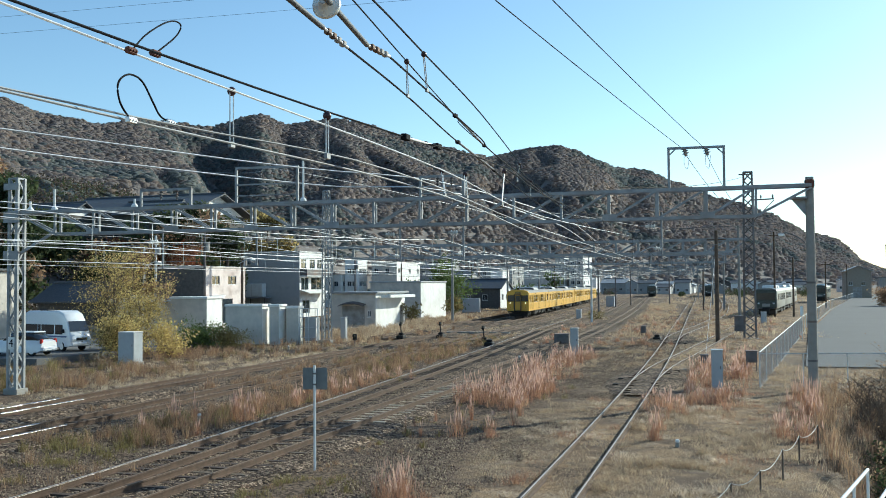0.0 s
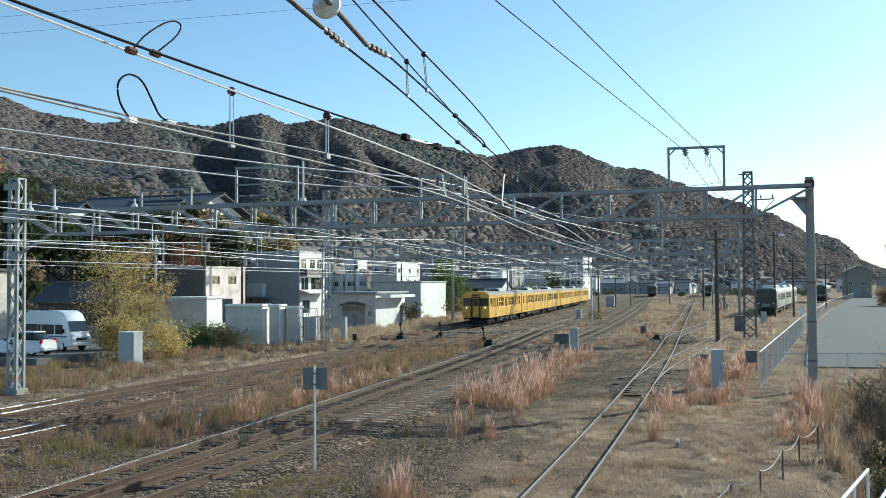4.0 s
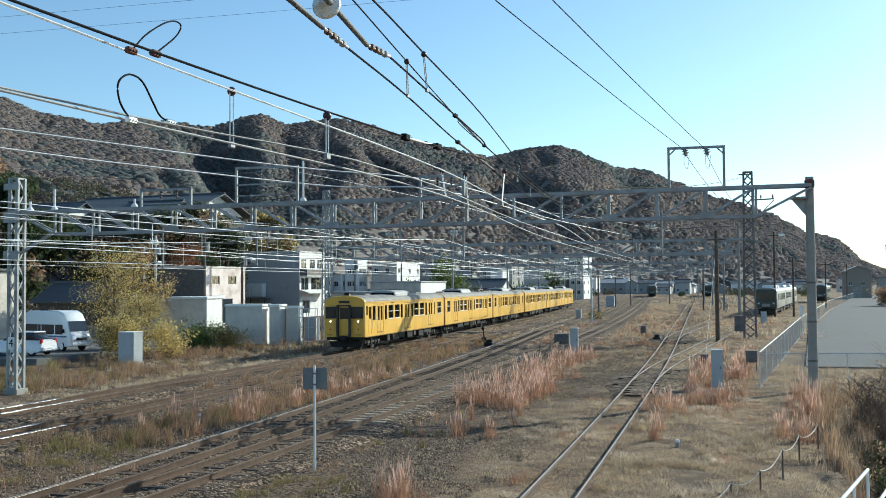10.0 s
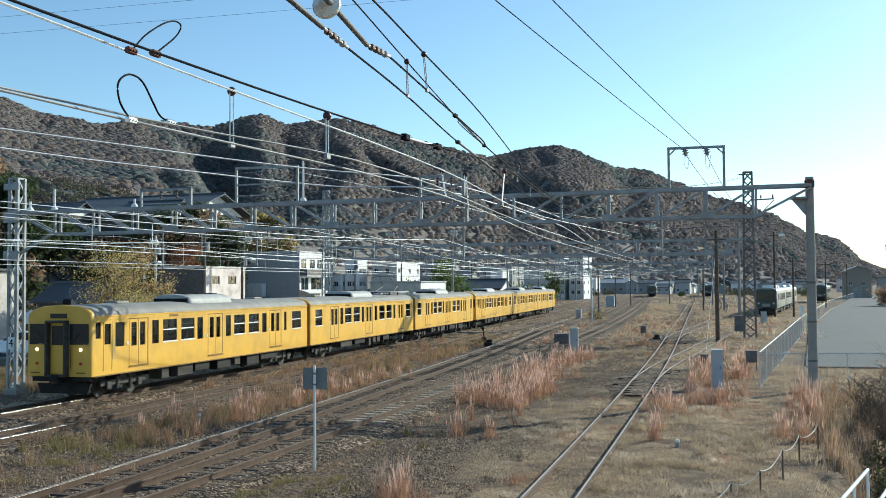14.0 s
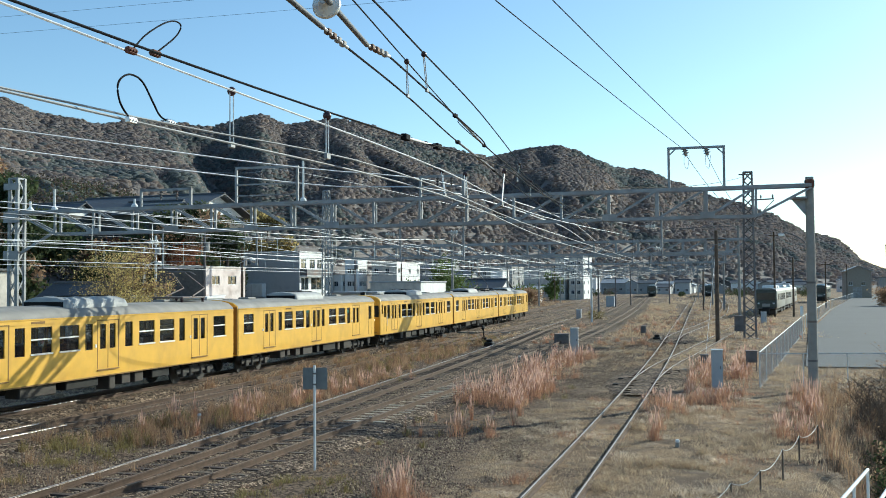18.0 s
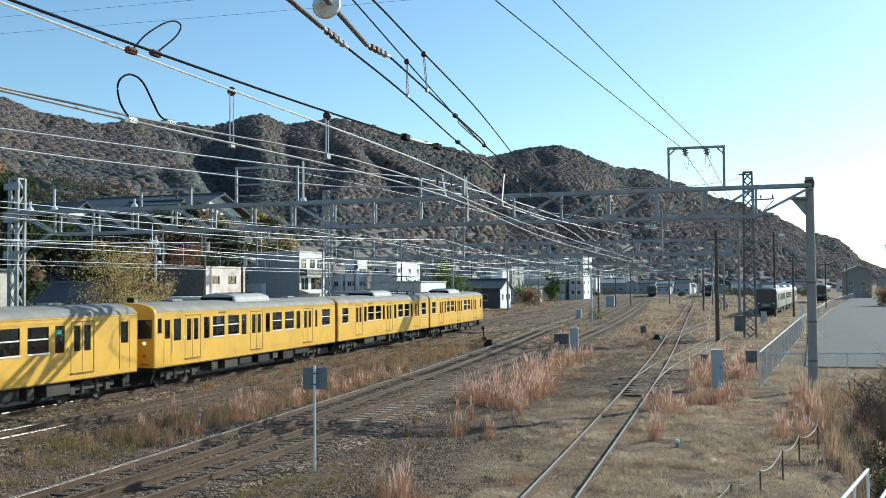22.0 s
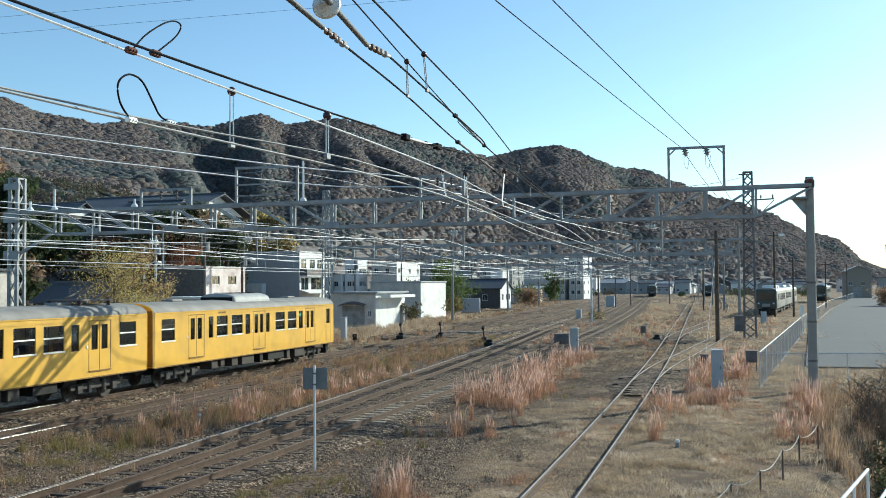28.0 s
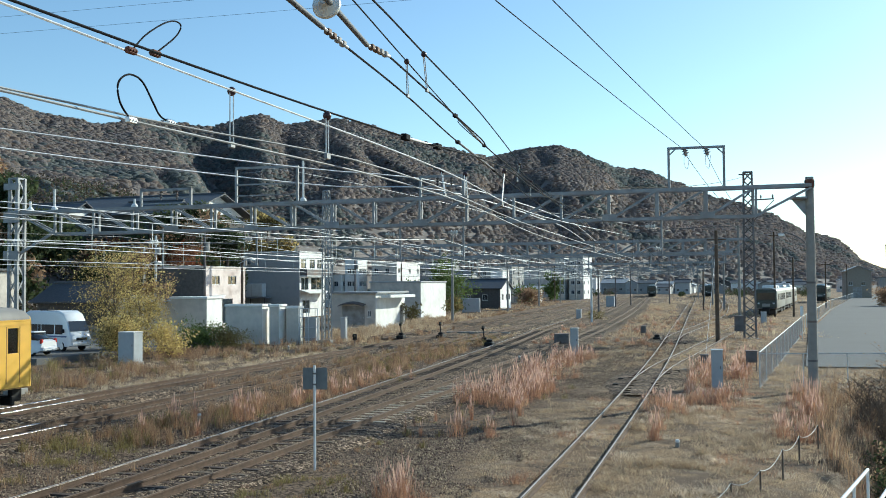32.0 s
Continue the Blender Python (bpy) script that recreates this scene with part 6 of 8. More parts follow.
bent("jumper_loop", [(-3.2, 4.367, 5.175), (-3.2, 4.281, 5.244), (-3.2, 4.253, 5.327), (-3.2, 4.285, 5.383), (-3.2, 4.365, 5.416), (-3.2, 4.463, 5.396), (-3.2, 4.554, 5.306), (-3.2, 4.621, 5.24), (-3.2, 4.712, 5.217)], 0.0055, "dark cable loop joining two contact wires")
for a, b, g in (((-3.4, 5.709, 5.596), (-3.4, 5.709, 5.232), 0.022), ((-2.85, 6.008, 5.448), (-2.85, 6.008, 5.167), 0.018), ((-3.303, 9.19, 6.6), (-3.39, 9.52, 6.3), 0.02), ((-3.575, 9.43, 6.6), (-3.68, 9.73, 6.3), 0.02),
                ((-3.6, 10.6, 5.6), (-3.5, 10.4, 5.3), 0.02), ((-3.45, 11.0, 5.6), (-3.4, 10.9, 5.32), 0.03), ((-4.64, 18.27, 6.6), (-4.7, 18.3, 6.28), 0.02), ((-5.17, 21.36, 6.6), (-5.2, 21.4, 6.28), 0.02),
                ((-2.95, 10.9, 5.6), (-2.9, 10.6, 5.2), 0.01)):
    a, b = Vector(a), Vector(b)
    t = thing("wire_hanger", pose(*a), "double rod hanger between two overhead wires", "hanger", "wire hangers")
    m = WHITEP if a.z < 6 else WIREL
    for s in (-1, 1):
        part("rod", MB().tube([(0, s * g, -0.02), (b - a) + Vector((0, s * g, 0.02))], 0.0045, 6), m, t)
    part("saddle", MB().lathe((0, 0, -0.03), [(0.008, -0.008), (0.024, 0.004), (0.03, 0.022), (0.024, 0.04), (0.008, 0.052)], 10), PORCELAIN, t, "black round saddle", smooth=True)
    part("clamp", MB().bbox(-0.012, 0.012, -0.03, 0.03, -0.02, 0.02, 0.004, Matrix.Translation(b - a)), STEEL, t)

# strain insulators close above
for a, b, c in (((-3.12, 5.6, 6.3), (-3.31, 6.9, 6.3), (-3.4, 7.57, 6.3)), ((-2.93, 6.1, 6.3), (-3.21, 7.54, 6.3), (-3.19, 7.99, 6.3))):
    a, b, c = Vector(a), Vector(b), Vector(c)
    t = thing("strain_insulator", pose(*a), "grey strain insulator rod with clamps", "insulator", "strain insulators")
    part("rod", MB().tube([(0, 0, 0), b - a], 0.022, 10), RODGREY, t, smooth=True)
    part("clevis", MB().tube([b - a, c - a], 0.013, 8), GALV, t)
    for k in range(4):
        p = (b - a).lerp(c - a, 0.2 + 0.2 * k)
        part("clamp", MB().bbox(-0.024, 0.024, -0.03, 0.03, -0.024, 0.024, 0.008, Matrix.Translation(p)), BROWNM if k < 2 else GREYBOX, t)
dt = thing("disc_insulator", pose(-3.02, 6.36, 6.30, 78, 0, 10), "pale grey porcelain disc insulator", "insulator")
part("disc", MB().lathe((0, 0, 0), [(0.02, -0.03), (0.085, -0.028), (0.105, -0.01), (0.1, 0.015), (0.05, 0.05), (0.035, 0.09)], 20), PORCELAINW, dt, smooth=True)
part("pin", MB().tube([(0, 0, -0.05), (0, 0, 0.2)], 0.012, 8), STEEL, dt)
for a, b in (((-4.13, 12.74, 6.6), (-4.58, 15.67, 6.6)), ((-4.23, 13.16, 6.3), (-4.68, 16.6, 6.3)), ((-2.80, 7.35, 5.48), (-2.74, 7.95, 5.48))):
    a, b = Vector(a), Vector(b)
    t = thing("section_insulator", pose(*a), "slim section insulator in an overhead wire", "insulator", "section insulators")
    part("rod", MB().tube([(0, 0, 0), b - a], 0.016 if a.z > 6 else 0.009, 8), RODGREY if a.z > 6 else WHITEP, t)
    for q in (Vector((0, 0, 0)), b - a):
        part("end_cap", MB().bbox(-0.025, 0.025, -0.05, 0.05, -0.025, 0.025, 0.006, Matrix.Translation(q)), WIRE, t)

# ---- poles ----
WOODP = mat("pole_wood", (0.12, 0.085, 0.06), 0.9, var=0.3, scale=3, bump=0.3)
wp = concrete_pole((-4.5, 77.8, -0.3), 8.6, 0.17, 0.12, "leaning brown wooden pole with a guy wire", "wooden_pole", WOODP)
part("crossarm", MB().bar((-0.7, 0, 7.9), (0.7, 0, 7.9), 0.1, 0.1), WOODP, wp)
part("guy_wire", MB().tube([(-0.1, 0, 6.6), (0.56, -22, 0.05)], 0.012, 5), GALV, wp)
part("guy_guard", MB().tube([(0.5, -20.2, 0.55), (0.555, -21.9, 0.1)], 0.04, 8), WHITEP, wp, "white plastic guy guard")
lp = pr
part("lamp_arm", MB().tube(smooth_points([(0.04, 0, 5.77), (-0.32, 0, 6.35), (-0.86, 0, 6.65), (-1.09, 0, 6.63)], 6), 0.025, 6), STEEL, lp)
part("lamp_head", MB().bbox(-1.25, -1.0, -0.1, 0.1, 6.5, 6.64, 0.04), ALU, lp)
for x, y, h, mat_, lab in ((-0.64, 141, 11.5, WOODP, "tall dark pole with crossarms"), (1.73, 141, 8.0, WOODP, "dark pole by the waiting train"), (-12.1, 171, 6.8, WOODP, "short dark pole in the yard"),
                           (-21.5, 119, 6.4, GALV, "slim galvanised pole between tracks"), (-24.3, 140, 6.5, STEELD, "slim grey pole between tracks"), (-29.7, 190, 7.2, STEELD, "slim grey pole between tracks"),
                           (-30.5, 216, 8.7, STEELD, "grey pole far down the yard"), (-22.2, 215, 8.0, STEELD, "grey pole far down the yard"), (34.6, 300, 11, WOODP, "dark pole beyond the asphalt yard"),
                           (30, 320, 16, WOODP, "tall dark pole beyond the asphalt yard"), (7.8, 190, 8.3, WOODP, "dark pole along the fence"), (17, 285, 9.2, WOODP, "dark pole along the fence"),
                           (-58, 150, 10.5, WOODP, "dark pole behind the signal building"), (-53.0, 84, 10.0, STEELD, "dark pole beside the pink house"), (-57.2, 82, 9.6, GALV, "grey pole among the yellow leaves"),
                           (-57.1, 80, 8.4, GALV, "grey pole among the yellow leaves"), (-51.2, 88, 8.6, WOODP, "dark pole beside the pink house"), (-63, 205, 10, WOODP, "dark pole among the houses"), (-60, 136, 9.0, STEELD, "grey pole by the equipment building"),
                           (-72, 218, 11, WOODP, "dark pole among the houses"), (-64, 250, 11, WOODP, "dark pole among the houses"), (-55, 252, 9.5, WOODP, "dark pole by the shed"), (-60, 300, 9, WOODP, "dark pole among the houses")):
    t = concrete_pole((x, y, -0.3), h, 0.15, 0.11, lab, "utility_pole", mat_)
    if h > 7:
        part("crossarm", MB().bar((-0.75, 0, h - 0.5), (0.75, 0, h - 0.5), 0.09, 0.09), WOODP, t)
        for k in (-0.6, 0.0, 0.6):
            insulator(t, (k, 0, h - 0.45), (0, 0, 1), 0.06, 0.2, PORCELAINW)
    if x < -50:
        part("transformer", MB().tube([(0.32, 0, h - 1.9), (0.32, 0, h - 1.1)], 0.2, 10), GREYBOX, t)
for i, (a, b, z) in enumerate((((-0.64, 141), (1.0, 250), 11.0), ((-0.9, 141), (0.8, 250), 10.6), ((-57.2, 82), (-58, 150), 9.4), ((-53, 84), (-58, 150), 9.8), ((-58, 150), (-63, 205), 10.0), ((-57.2, 82), (-53, 84), 8.8), ((-63, 205), (-64, 250), 10))):
    wire(sag_points((*a, z), (*b, z), 0.7, 8), 0.014, WIRE, "dark service wire between poles")
tw = thing("tower_bracket", pose(-2.3, 83.8, 0), "steel bracket arms on the lattice tower", "bracket")
part("top_bar", MB().bar((-0.7, 0, 13.1), (0.4, 0, 13.1), 0.1, 0.1), STEELD, tw)
part("side_arm", MB().bar((0.2, 0, 11.0), (2.0, 0, 11.05), 0.1, 0.1), STEELD, tw)
for k in (1.0, 1.9):
    insulator(tw, (k, 0, 11.1), (0, 0, 1), 0.1, 0.3)
part("brace", MB().bar((0.3, 0, 9.2), (2.0, 0, 10.95), 0.06, 0.06), STEELD, tw)
for z in (12.9, 12.2):
    wire(sag_points((-2.6, 83.6, z), (-6.5 if z > 12.5 else -5.6, 42, 8.4), 0.3, 8), 0.014, WIRE, "dark stay wire from the tower to the first beam")

# ---- small trackside things ----
SIGNBACK = mat("sign_back", (0.19, 0.20, 0.20), 0.7, var=0.1)
sg = thing("track_sign", pose(-10.94, 22.3, -0.28, 0, 0, 14), "back of a grey square sign on a white post", "sign")
part("post", MB().tube([(0, 0, -0.2), (0, 0, 2.62)], 0.032, 10), WHITEP, sg, "slim white post")
part("plate", MB().bbox(-0.31, 0.31, 0.035, 0.05, 2.02, 2.56, 0.006), SIGNBACK, sg, "dull grey plate")
for z in (2.15, 2.42):
    part("bolt", MB().bbox(-0.05, 0.05, -0.04, 0.035, z - 0.02, z + 0.02, 0.005), STEELD, sg)


def cabinet(x, y, w, d, h, rz, m, label, legs=0.0, name="trackside_cabinet"):
    t = thing(name, pose(x, y, -0.28, 0, 0, rz), label, "cabinet", "trackside cabinets")
    part("body", MB().bbox(-w / 2, w / 2, -d / 2, d / 2, legs, h, 0.015), m, t)
    part("lid", MB().bbox(-w / 2 - 0.025, w / 2 + 0.025, -d / 2 - 0.025, d / 2 + 0.025, h, h + 0.04, 0.01), WHITEP if m is not STEELD else STEELD, t)
    dr = part("door", MB().bbox(-w / 2 + 0.03, w / 2 - 0.03, -d / 2 - 0.014, -d / 2 + 0.002, legs + 0.08, h - 0.06, 0.005), m, t)
    part("handle", MB().bbox(w / 2 - 0.12, w / 2 - 0.08, -d / 2 - 0.04, -d / 2 - 0.01, h * 0.55, h * 0.55 + 0.12, 0.005), STEELD, dr)
    if legs:
        for sx in (-1, 1):
            part("leg", MB().box(sx * (w / 2 - 0.04) - 0.02, sx * (w / 2 - 0.04) + 0.02, -0.02, 0.02, -0.1, legs), STEELD, t)
    else:
        part("plinth", MB().bbox(-w / 2 - 0.06, w / 2 + 0.06, -d / 2 - 0.06, d / 2 + 0.06, -0.2, 0.08, 0.02), CONCRETE, t)
    return t


PALEGREY = mat("pale_grey_paint", (0.40, 0.42, 0.44), 0.5, var=0.05, stain=(0.3, 0.3, 0.29), stain_amt=0.4)
cabinet(-2.57, 43.6, 0.47, 0.4, 1.75, 4, PALEGREY, "pale grey trackside cabinet in pink grass")
cabinet(-12.5, 62.9, 0.5, 0.45, 1.75, 8, PALEGREY, "pale grey cabinet with a sunlit white side")
cabinet(-37.5, 51.2, 1.2, 0.8, 1.85, -6, PALEGREY, "large pale grey cabinet beside the yellow tree")
cabinet(-35.2, 77.4, 0.45, 0.4, 1.9, 0, PALEGREY, "slim pale grey cabinet beside the lattice mast")
cabinet(-1.4, 52.2, 0.55, 0.35, 1.15, 0, STEELD, "small dark box on two thin legs", 0.6)
cabinet(-3.8, 53.4, 0.4, 0.3, 0.85, 0, STEELD, "small dark box on two thin legs", 0.45)
cabinet(-3.5, 94, 0.9, 0.5, 1.6, 0, STEELD, "dark box in the grass by the tower", 0.2)
cabinet(-11.3, 87.5, 0.45, 0.35, 0.9, 0, STEELD, "small dark box in dry grass", 0.3)
cabinet(-15.7, 74.2, 1.1, 0.6, 0.8, 5, STEELD, "low grey cable box beside the track")
cabinet(-1.7, 113.5, 0.6, 0.5, 1.4, 0, PALEGREY, "pale cabinet by the waiting train")
cabinet(-48.7, 158, 3.0, 0.5, 2.3, 5, PALEGREY, "grey relay box near the houses")
cabinet(-24.8, 128, 0.6, 0.5, 1.3, 0, PALEGREY, "grey box between the tracks")
cabinet(-31.5, 195, 1.6, 0.8, 2.2, 0, PALEGREY, "grey relay box far down the yard")


def point_machine(x, y, rz, label, lever=True):
    t = thing("point_machine", pose(x, y, -0.2, 0, 0, rz), label, "point machine", "point machines")
    part("case", MB().bbox(-0.3, 0.3, -0.55, 0.55, 0.0, 0.32, 0.06), BLACKP, t)
    part("cover", MB().bbox(-0.2, 0.2, -0.2, 0.2, 0.32, 0.5, 0.05), BLACKP, t)
    part("throw_rod", MB().bar((0.3, 0, 0.08), (1.6, 0, 0.08), 0.05, 0.05), STEELD, t)
    if lever:
        part("lever", MB().tube([(0, 0, 0.4), (-0.1, 0.1, 1.25)], 0.05, 8), BLACKP, t)
        part("counterweight", MB().tube([(-0.1, 0.02, 1.15), (-0.1, 0.22, 1.3)], 0.12, 10), BLACKP, t)
    return t


point_machine(-21.45, 72.9, 5, "black hand point lever beside the rails")
point_machine(-27.3, 79.8, 5, "dark point lever in the weeds")
point_machine(-30.4, 78.5, 5, "dark point lever in the weeds")
point_machine(-20.2, 70.0, 5, "low black point machine beside the rails", False)
point_machine(-9.2, 79.5, 0, "dark point machine beside the siding", False)
ds = thing("dwarf_signal", pose(-30.7, 69.5, -0.2), "small black dwarf signal with a white lens", "signal")
part("post", MB().tube([(0, 0, -0.1), (0, 0, 0.35)], 0.05, 8), STEELD, ds)
part("head", MB().bbox(-0.16, 0.16, -0.1, 0.1, 0.35, 0.85, 0.05), BLACKP, ds)
part("hood", MB().tube([(0, -0.1, 0.68), (0, -0.28, 0.68)], 0.1, 10), BLACKP, ds)
part("lens", MB().tube([(0, -0.1, 0.68), (0, -0.13, 0.68)], 0.085, 10), WHITEP, ds)
for x, y in ((-14.7, 57.3), (-18.4, 28.85), (-2.7, 27.6), (-33.2, 63.5)):
    t = thing("marker_post", pose(x, y, -0.3), "short grey marker post with a white top", "marker", "marker posts")
    part("stake", MB().bbox(-0.05, 0.05, -0.05, 0.05, -0.1, 0.3, 0.01), CONCRETE, t)
    part("cap", MB().bbox(-0.055, 0.055, -0.055, 0.055, 0.3, 0.38, 0.02), WHITEP, t)
ls = thing("fence_lamp_post", pose(1.58, 81.5, -0.25), "thin post with a white plate by the fence", "post")
part("post", MB().tube([(0, 0, 0), (0, 0, 2.6)], 0.035, 8), GALV, ls)
part("plate", MB().bbox(-0.12, 0.12, -0.04, 0.0, 2.0, 2.75, 0.01), WHITEP, ls)
part("base", MB().bbox(-0.25, 0.25, -0.2, 0.2, 0, 0.1, 0.02), BLACKP, ls)
# cage beside the huts
cg = thing("wire_cage", pose(-36.65, 72.0, -0.3), "grey pipe cage beside the relay huts", "cage")
for x in (0.0, 0.8, 1.6):
    for y in (0.0, 1.2):
        part("post", MB().tube([(x, y, 0), (x, y, 2.8)], 0.03, 6), GALV, cg)
for z in (0.5, 1.3, 2.1, 2.8):
    part("rail", MB().tube([(0, 0, z), (1.6, 0, z)], 0.025, 6), GALV, cg)
part("box", MB().bbox(0.3, 1.3, 0.3, 1.0, 0.2, 2.1, 0.03), BLUEWALL, cg)
for x, y, rz, ln in ((-49.5, 165, 10, 5.0), (-47.5, 172, 14, 4.0), (-29.5, 88, 4, 6.0)):
    t = thing("concrete_trough", pose(x, y, -0.22, 0, 0, rz), "pale concrete cable trough lying in the grass", "cable trough", "cable troughs")
    for k in range(int(ln)):
        part("cover", MB().bbox(k * 1.0, k * 1.0 + 0.96, -0.22, 0.22, 0, 0.18, 0.02), CONCRETE, t)
# rope along short stakes
BARKPOST = mat("weathered_post", (0.10, 0.08, 0.065), 0.9, var=0.3, scale=12)
rope = thing("rope_barrier", pose(-1.1, 22.0, -0.25), "slack white rope strung on short stakes", "rope barrier")
st = [(-0.45, -1.7, 0.25), (0.05, -0.14, 0.34), (0.64, 0.04, 0.6), (1.09, 1.6, 0.82), (1.48, 4.02, 0.78), (1.99, 6.32, 0.76)]
for x, y, h in st:
    part("stake", MB().tube([(x, y, -0.15), (x, y, h)], 0.02, 8), BARKPOST, rope)
for a, b in zip(st, st[1:]):
    part("rope", MB().tube(sag_points(a, b, 0.14, 8), 0.0065, 6), WHITEP, rope)
# handrail at the near corner
hr = thing("handrail", pose(0.0, 0, 0), "white pipe handrail at the near corner", "handrail")
for dx, dz in ((0.0, 0.0), (0.30, -0.02)):
    a, b = Vector((0.10 + dx, 7.9, 2.32 + dz)), Vector((0.80 + dx * 0.95, 10.84, 2.42 + dz))
    part("top_rail", MB().tube([a, b], 0.018, 10), WHITEP, hr, smooth=True)
    part("lower_rail", MB().tube([a - Vector((0, 0, 0.4)), b - Vector((0, 0, 0.4))], 0.014, 10), WHITEP, hr)
    for k in range(5):
        q = a.lerp(b, k / 4)
        part("baluster", MB().tube([q, Vector((q.x, q.y, 0.9))], 0.014, 8), WHITEP, hr)
part("deck", MB().bbox(-0.3, 2.4, 7.6, 10.95, 0.6, 0.9, 0.03), CONCRETE, hr, "concrete landing edge")
rsw = random.Random(15)
# dark ballast showing round the switches, with long switch timbers
for fa, fb, y0, y1, w in ((T5, T6, 39.5, 52, 1.9), (T5, T7, 74, 88, 1.9)):
    rings = []
    for k in range(13):
        y = y0 + (y1 - y0) * k / 12
        q = w * math.sin(math.pi * (k + 0.6) / 13.2) ** 0.5 + 0.35 * noise.noise((y * 0.9, 3.0, 1.0))
        mid, half = (fa(y) + fb(y)) / 2, abs(fb(y) - fa(y)) / 2
        rings.append([Vector((mid + a * (half + q), y, z)) for a, z in ((-1.25, -0.35), (-0.85, -0.075), (0.0, -0.06), (0.85, -0.075), (1.25, -0.35))])
    solo("switch_ballast", MB().loft(rings, close=False, cap=False), BALLAST, "dark crushed stone round the switch", "gravel", kind="structure", smooth=True)
    y = y0 + 0.8
    while y < y1 - 0.5:
        mid, half = (fa(y) + fb(y)) / 2, abs(fb(y) - fa(y)) / 2
        tm = thing("switch_timber", pose(mid + rsw.uniform(-0.15, 0.15), y, -0.052 - rsw.uniform(0, 0.012), 0, 0, rsw.uniform(-2, 2) - math.degrees(math.atan2(fa(y + 0.5) - fa(y - 0.5), 1.0))), "long dark weathered switch timber", "sleeper", "switch timbers")
        part("beam", MB().bbox(-rsw.uniform(0.8, 1.15) - half, rsw.uniform(0.8, 1.15) + half, -0.1, 0.1, -0.14, 0.0, 0.015), WOODSL, tm)
        for sx in (-1, 1):
            part("rail_chair", MB().bbox(sx * (0.53 + half) - 0.16, sx * (0.53 + half) + 0.16, -0.08, 0.08, 0.0, 0.03, 0.008), RAILSIDE, tm)
        y += rsw.uniform(0.66, 1.3)
# rods across the switches
for y, x in ((43.4, T5(43.4)), (70.5, T5(70.5)), (73.0, T5(73.0)), (46.0, T5(46.0))):
    t = thing("switch_rod", pose(x, y, -0.12), "dark steel throw rod between switch rails", "switch rod", "switch rods")
    part("bar", MB().bar((-1.1, 0, 0), (1.0, 0.05, 0), 0.06, 0.03), STEELD, t)
    part("crank", MB().bbox(-1.25, -1.0, -0.12, 0.12, -0.03, 0.1, 0.02), BLACKP, t)
    part("tie", MB().bar((-0.55, 0.35, 0.0), (0.6, 0.4, 0.0), 0.05, 0.03), STEELD, t)


# ---- grass, weeds and shrubs ----
STRAW = mat("dry_straw", (0.54, 0.42, 0.295), 0.9, var=0.2, scale=0.6, island=0.35, spec=0.15, trans=0.45)
PALESTRAW = mat("bleached_straw", (0.70, 0.575, 0.44), 0.9, var=0.15, scale=0.8, island=0.25, spec=0.15, trans=0.45)
PINKGRASS = mat("pampas_stem", (0.42, 0.24, 0.16), 0.9, var=0.2, scale=0.5, island=0.35, spec=0.15, trans=0.45)
PLUME = mat("pampas_plume", (0.60, 0.40, 0.32), 0.9, var=0.15, scale=0.5, island=0.25, spec=0.15, trans=0.45)
BROWNWEED = mat("brown_weed", (0.35, 0.23, 0.15), 0.9, var=0.25, scale=0.5, island=0.4, spec=0.15, trans=0.45)
GREENWEED = mat("green_weed", (0.235, 0.19, 0.085), 0.9, var=0.25, scale=0.5, island=0.4, spec=0.15, trans=0.45)
YELLEAF = mat("yellow_leaf", (0.60, 0.46, 0.19), 0.85, var=0.2, scale=0.5, island=0.28, spec=0.2, trans=0.45)
GREENLEAF = mat("green_leaf", (0.13, 0.17, 0.055), 0.8, var=0.2, scale=0.8, island=0.45, spec=0.25, trans=0.45)
DARKLEAF = mat("dark_leaf", (0.07, 0.088, 0.042), 0.8, var=0.2, scale=0.6, island=0.4, spec=0.2, trans=0.45)
REDLEAF = mat("red_leaf", (0.22, 0.085, 0.045), 0.85, var=0.2, scale=0.8, island=0.35, spec=0.2, trans=0.45)
BARK = mat("bark", (0.13, 0.095, 0.07), 0.95, var=0.3, scale=4, bump=0.5)
STONE = mat("ballast_stone", (0.215, 0.152, 0.107), 0.9, var=0.3, scale=4, island=0.75)
rgv = np.random.RandomState(7)


def on_bed(x, y):
    return any(y0 <= y <= y1 and abs(x - fn(y)) < 1.5 for fn, y0, y1 in BEDS)


def density(x, y, sc, seed):
    return noise.noise((x * sc, y * sc, seed))


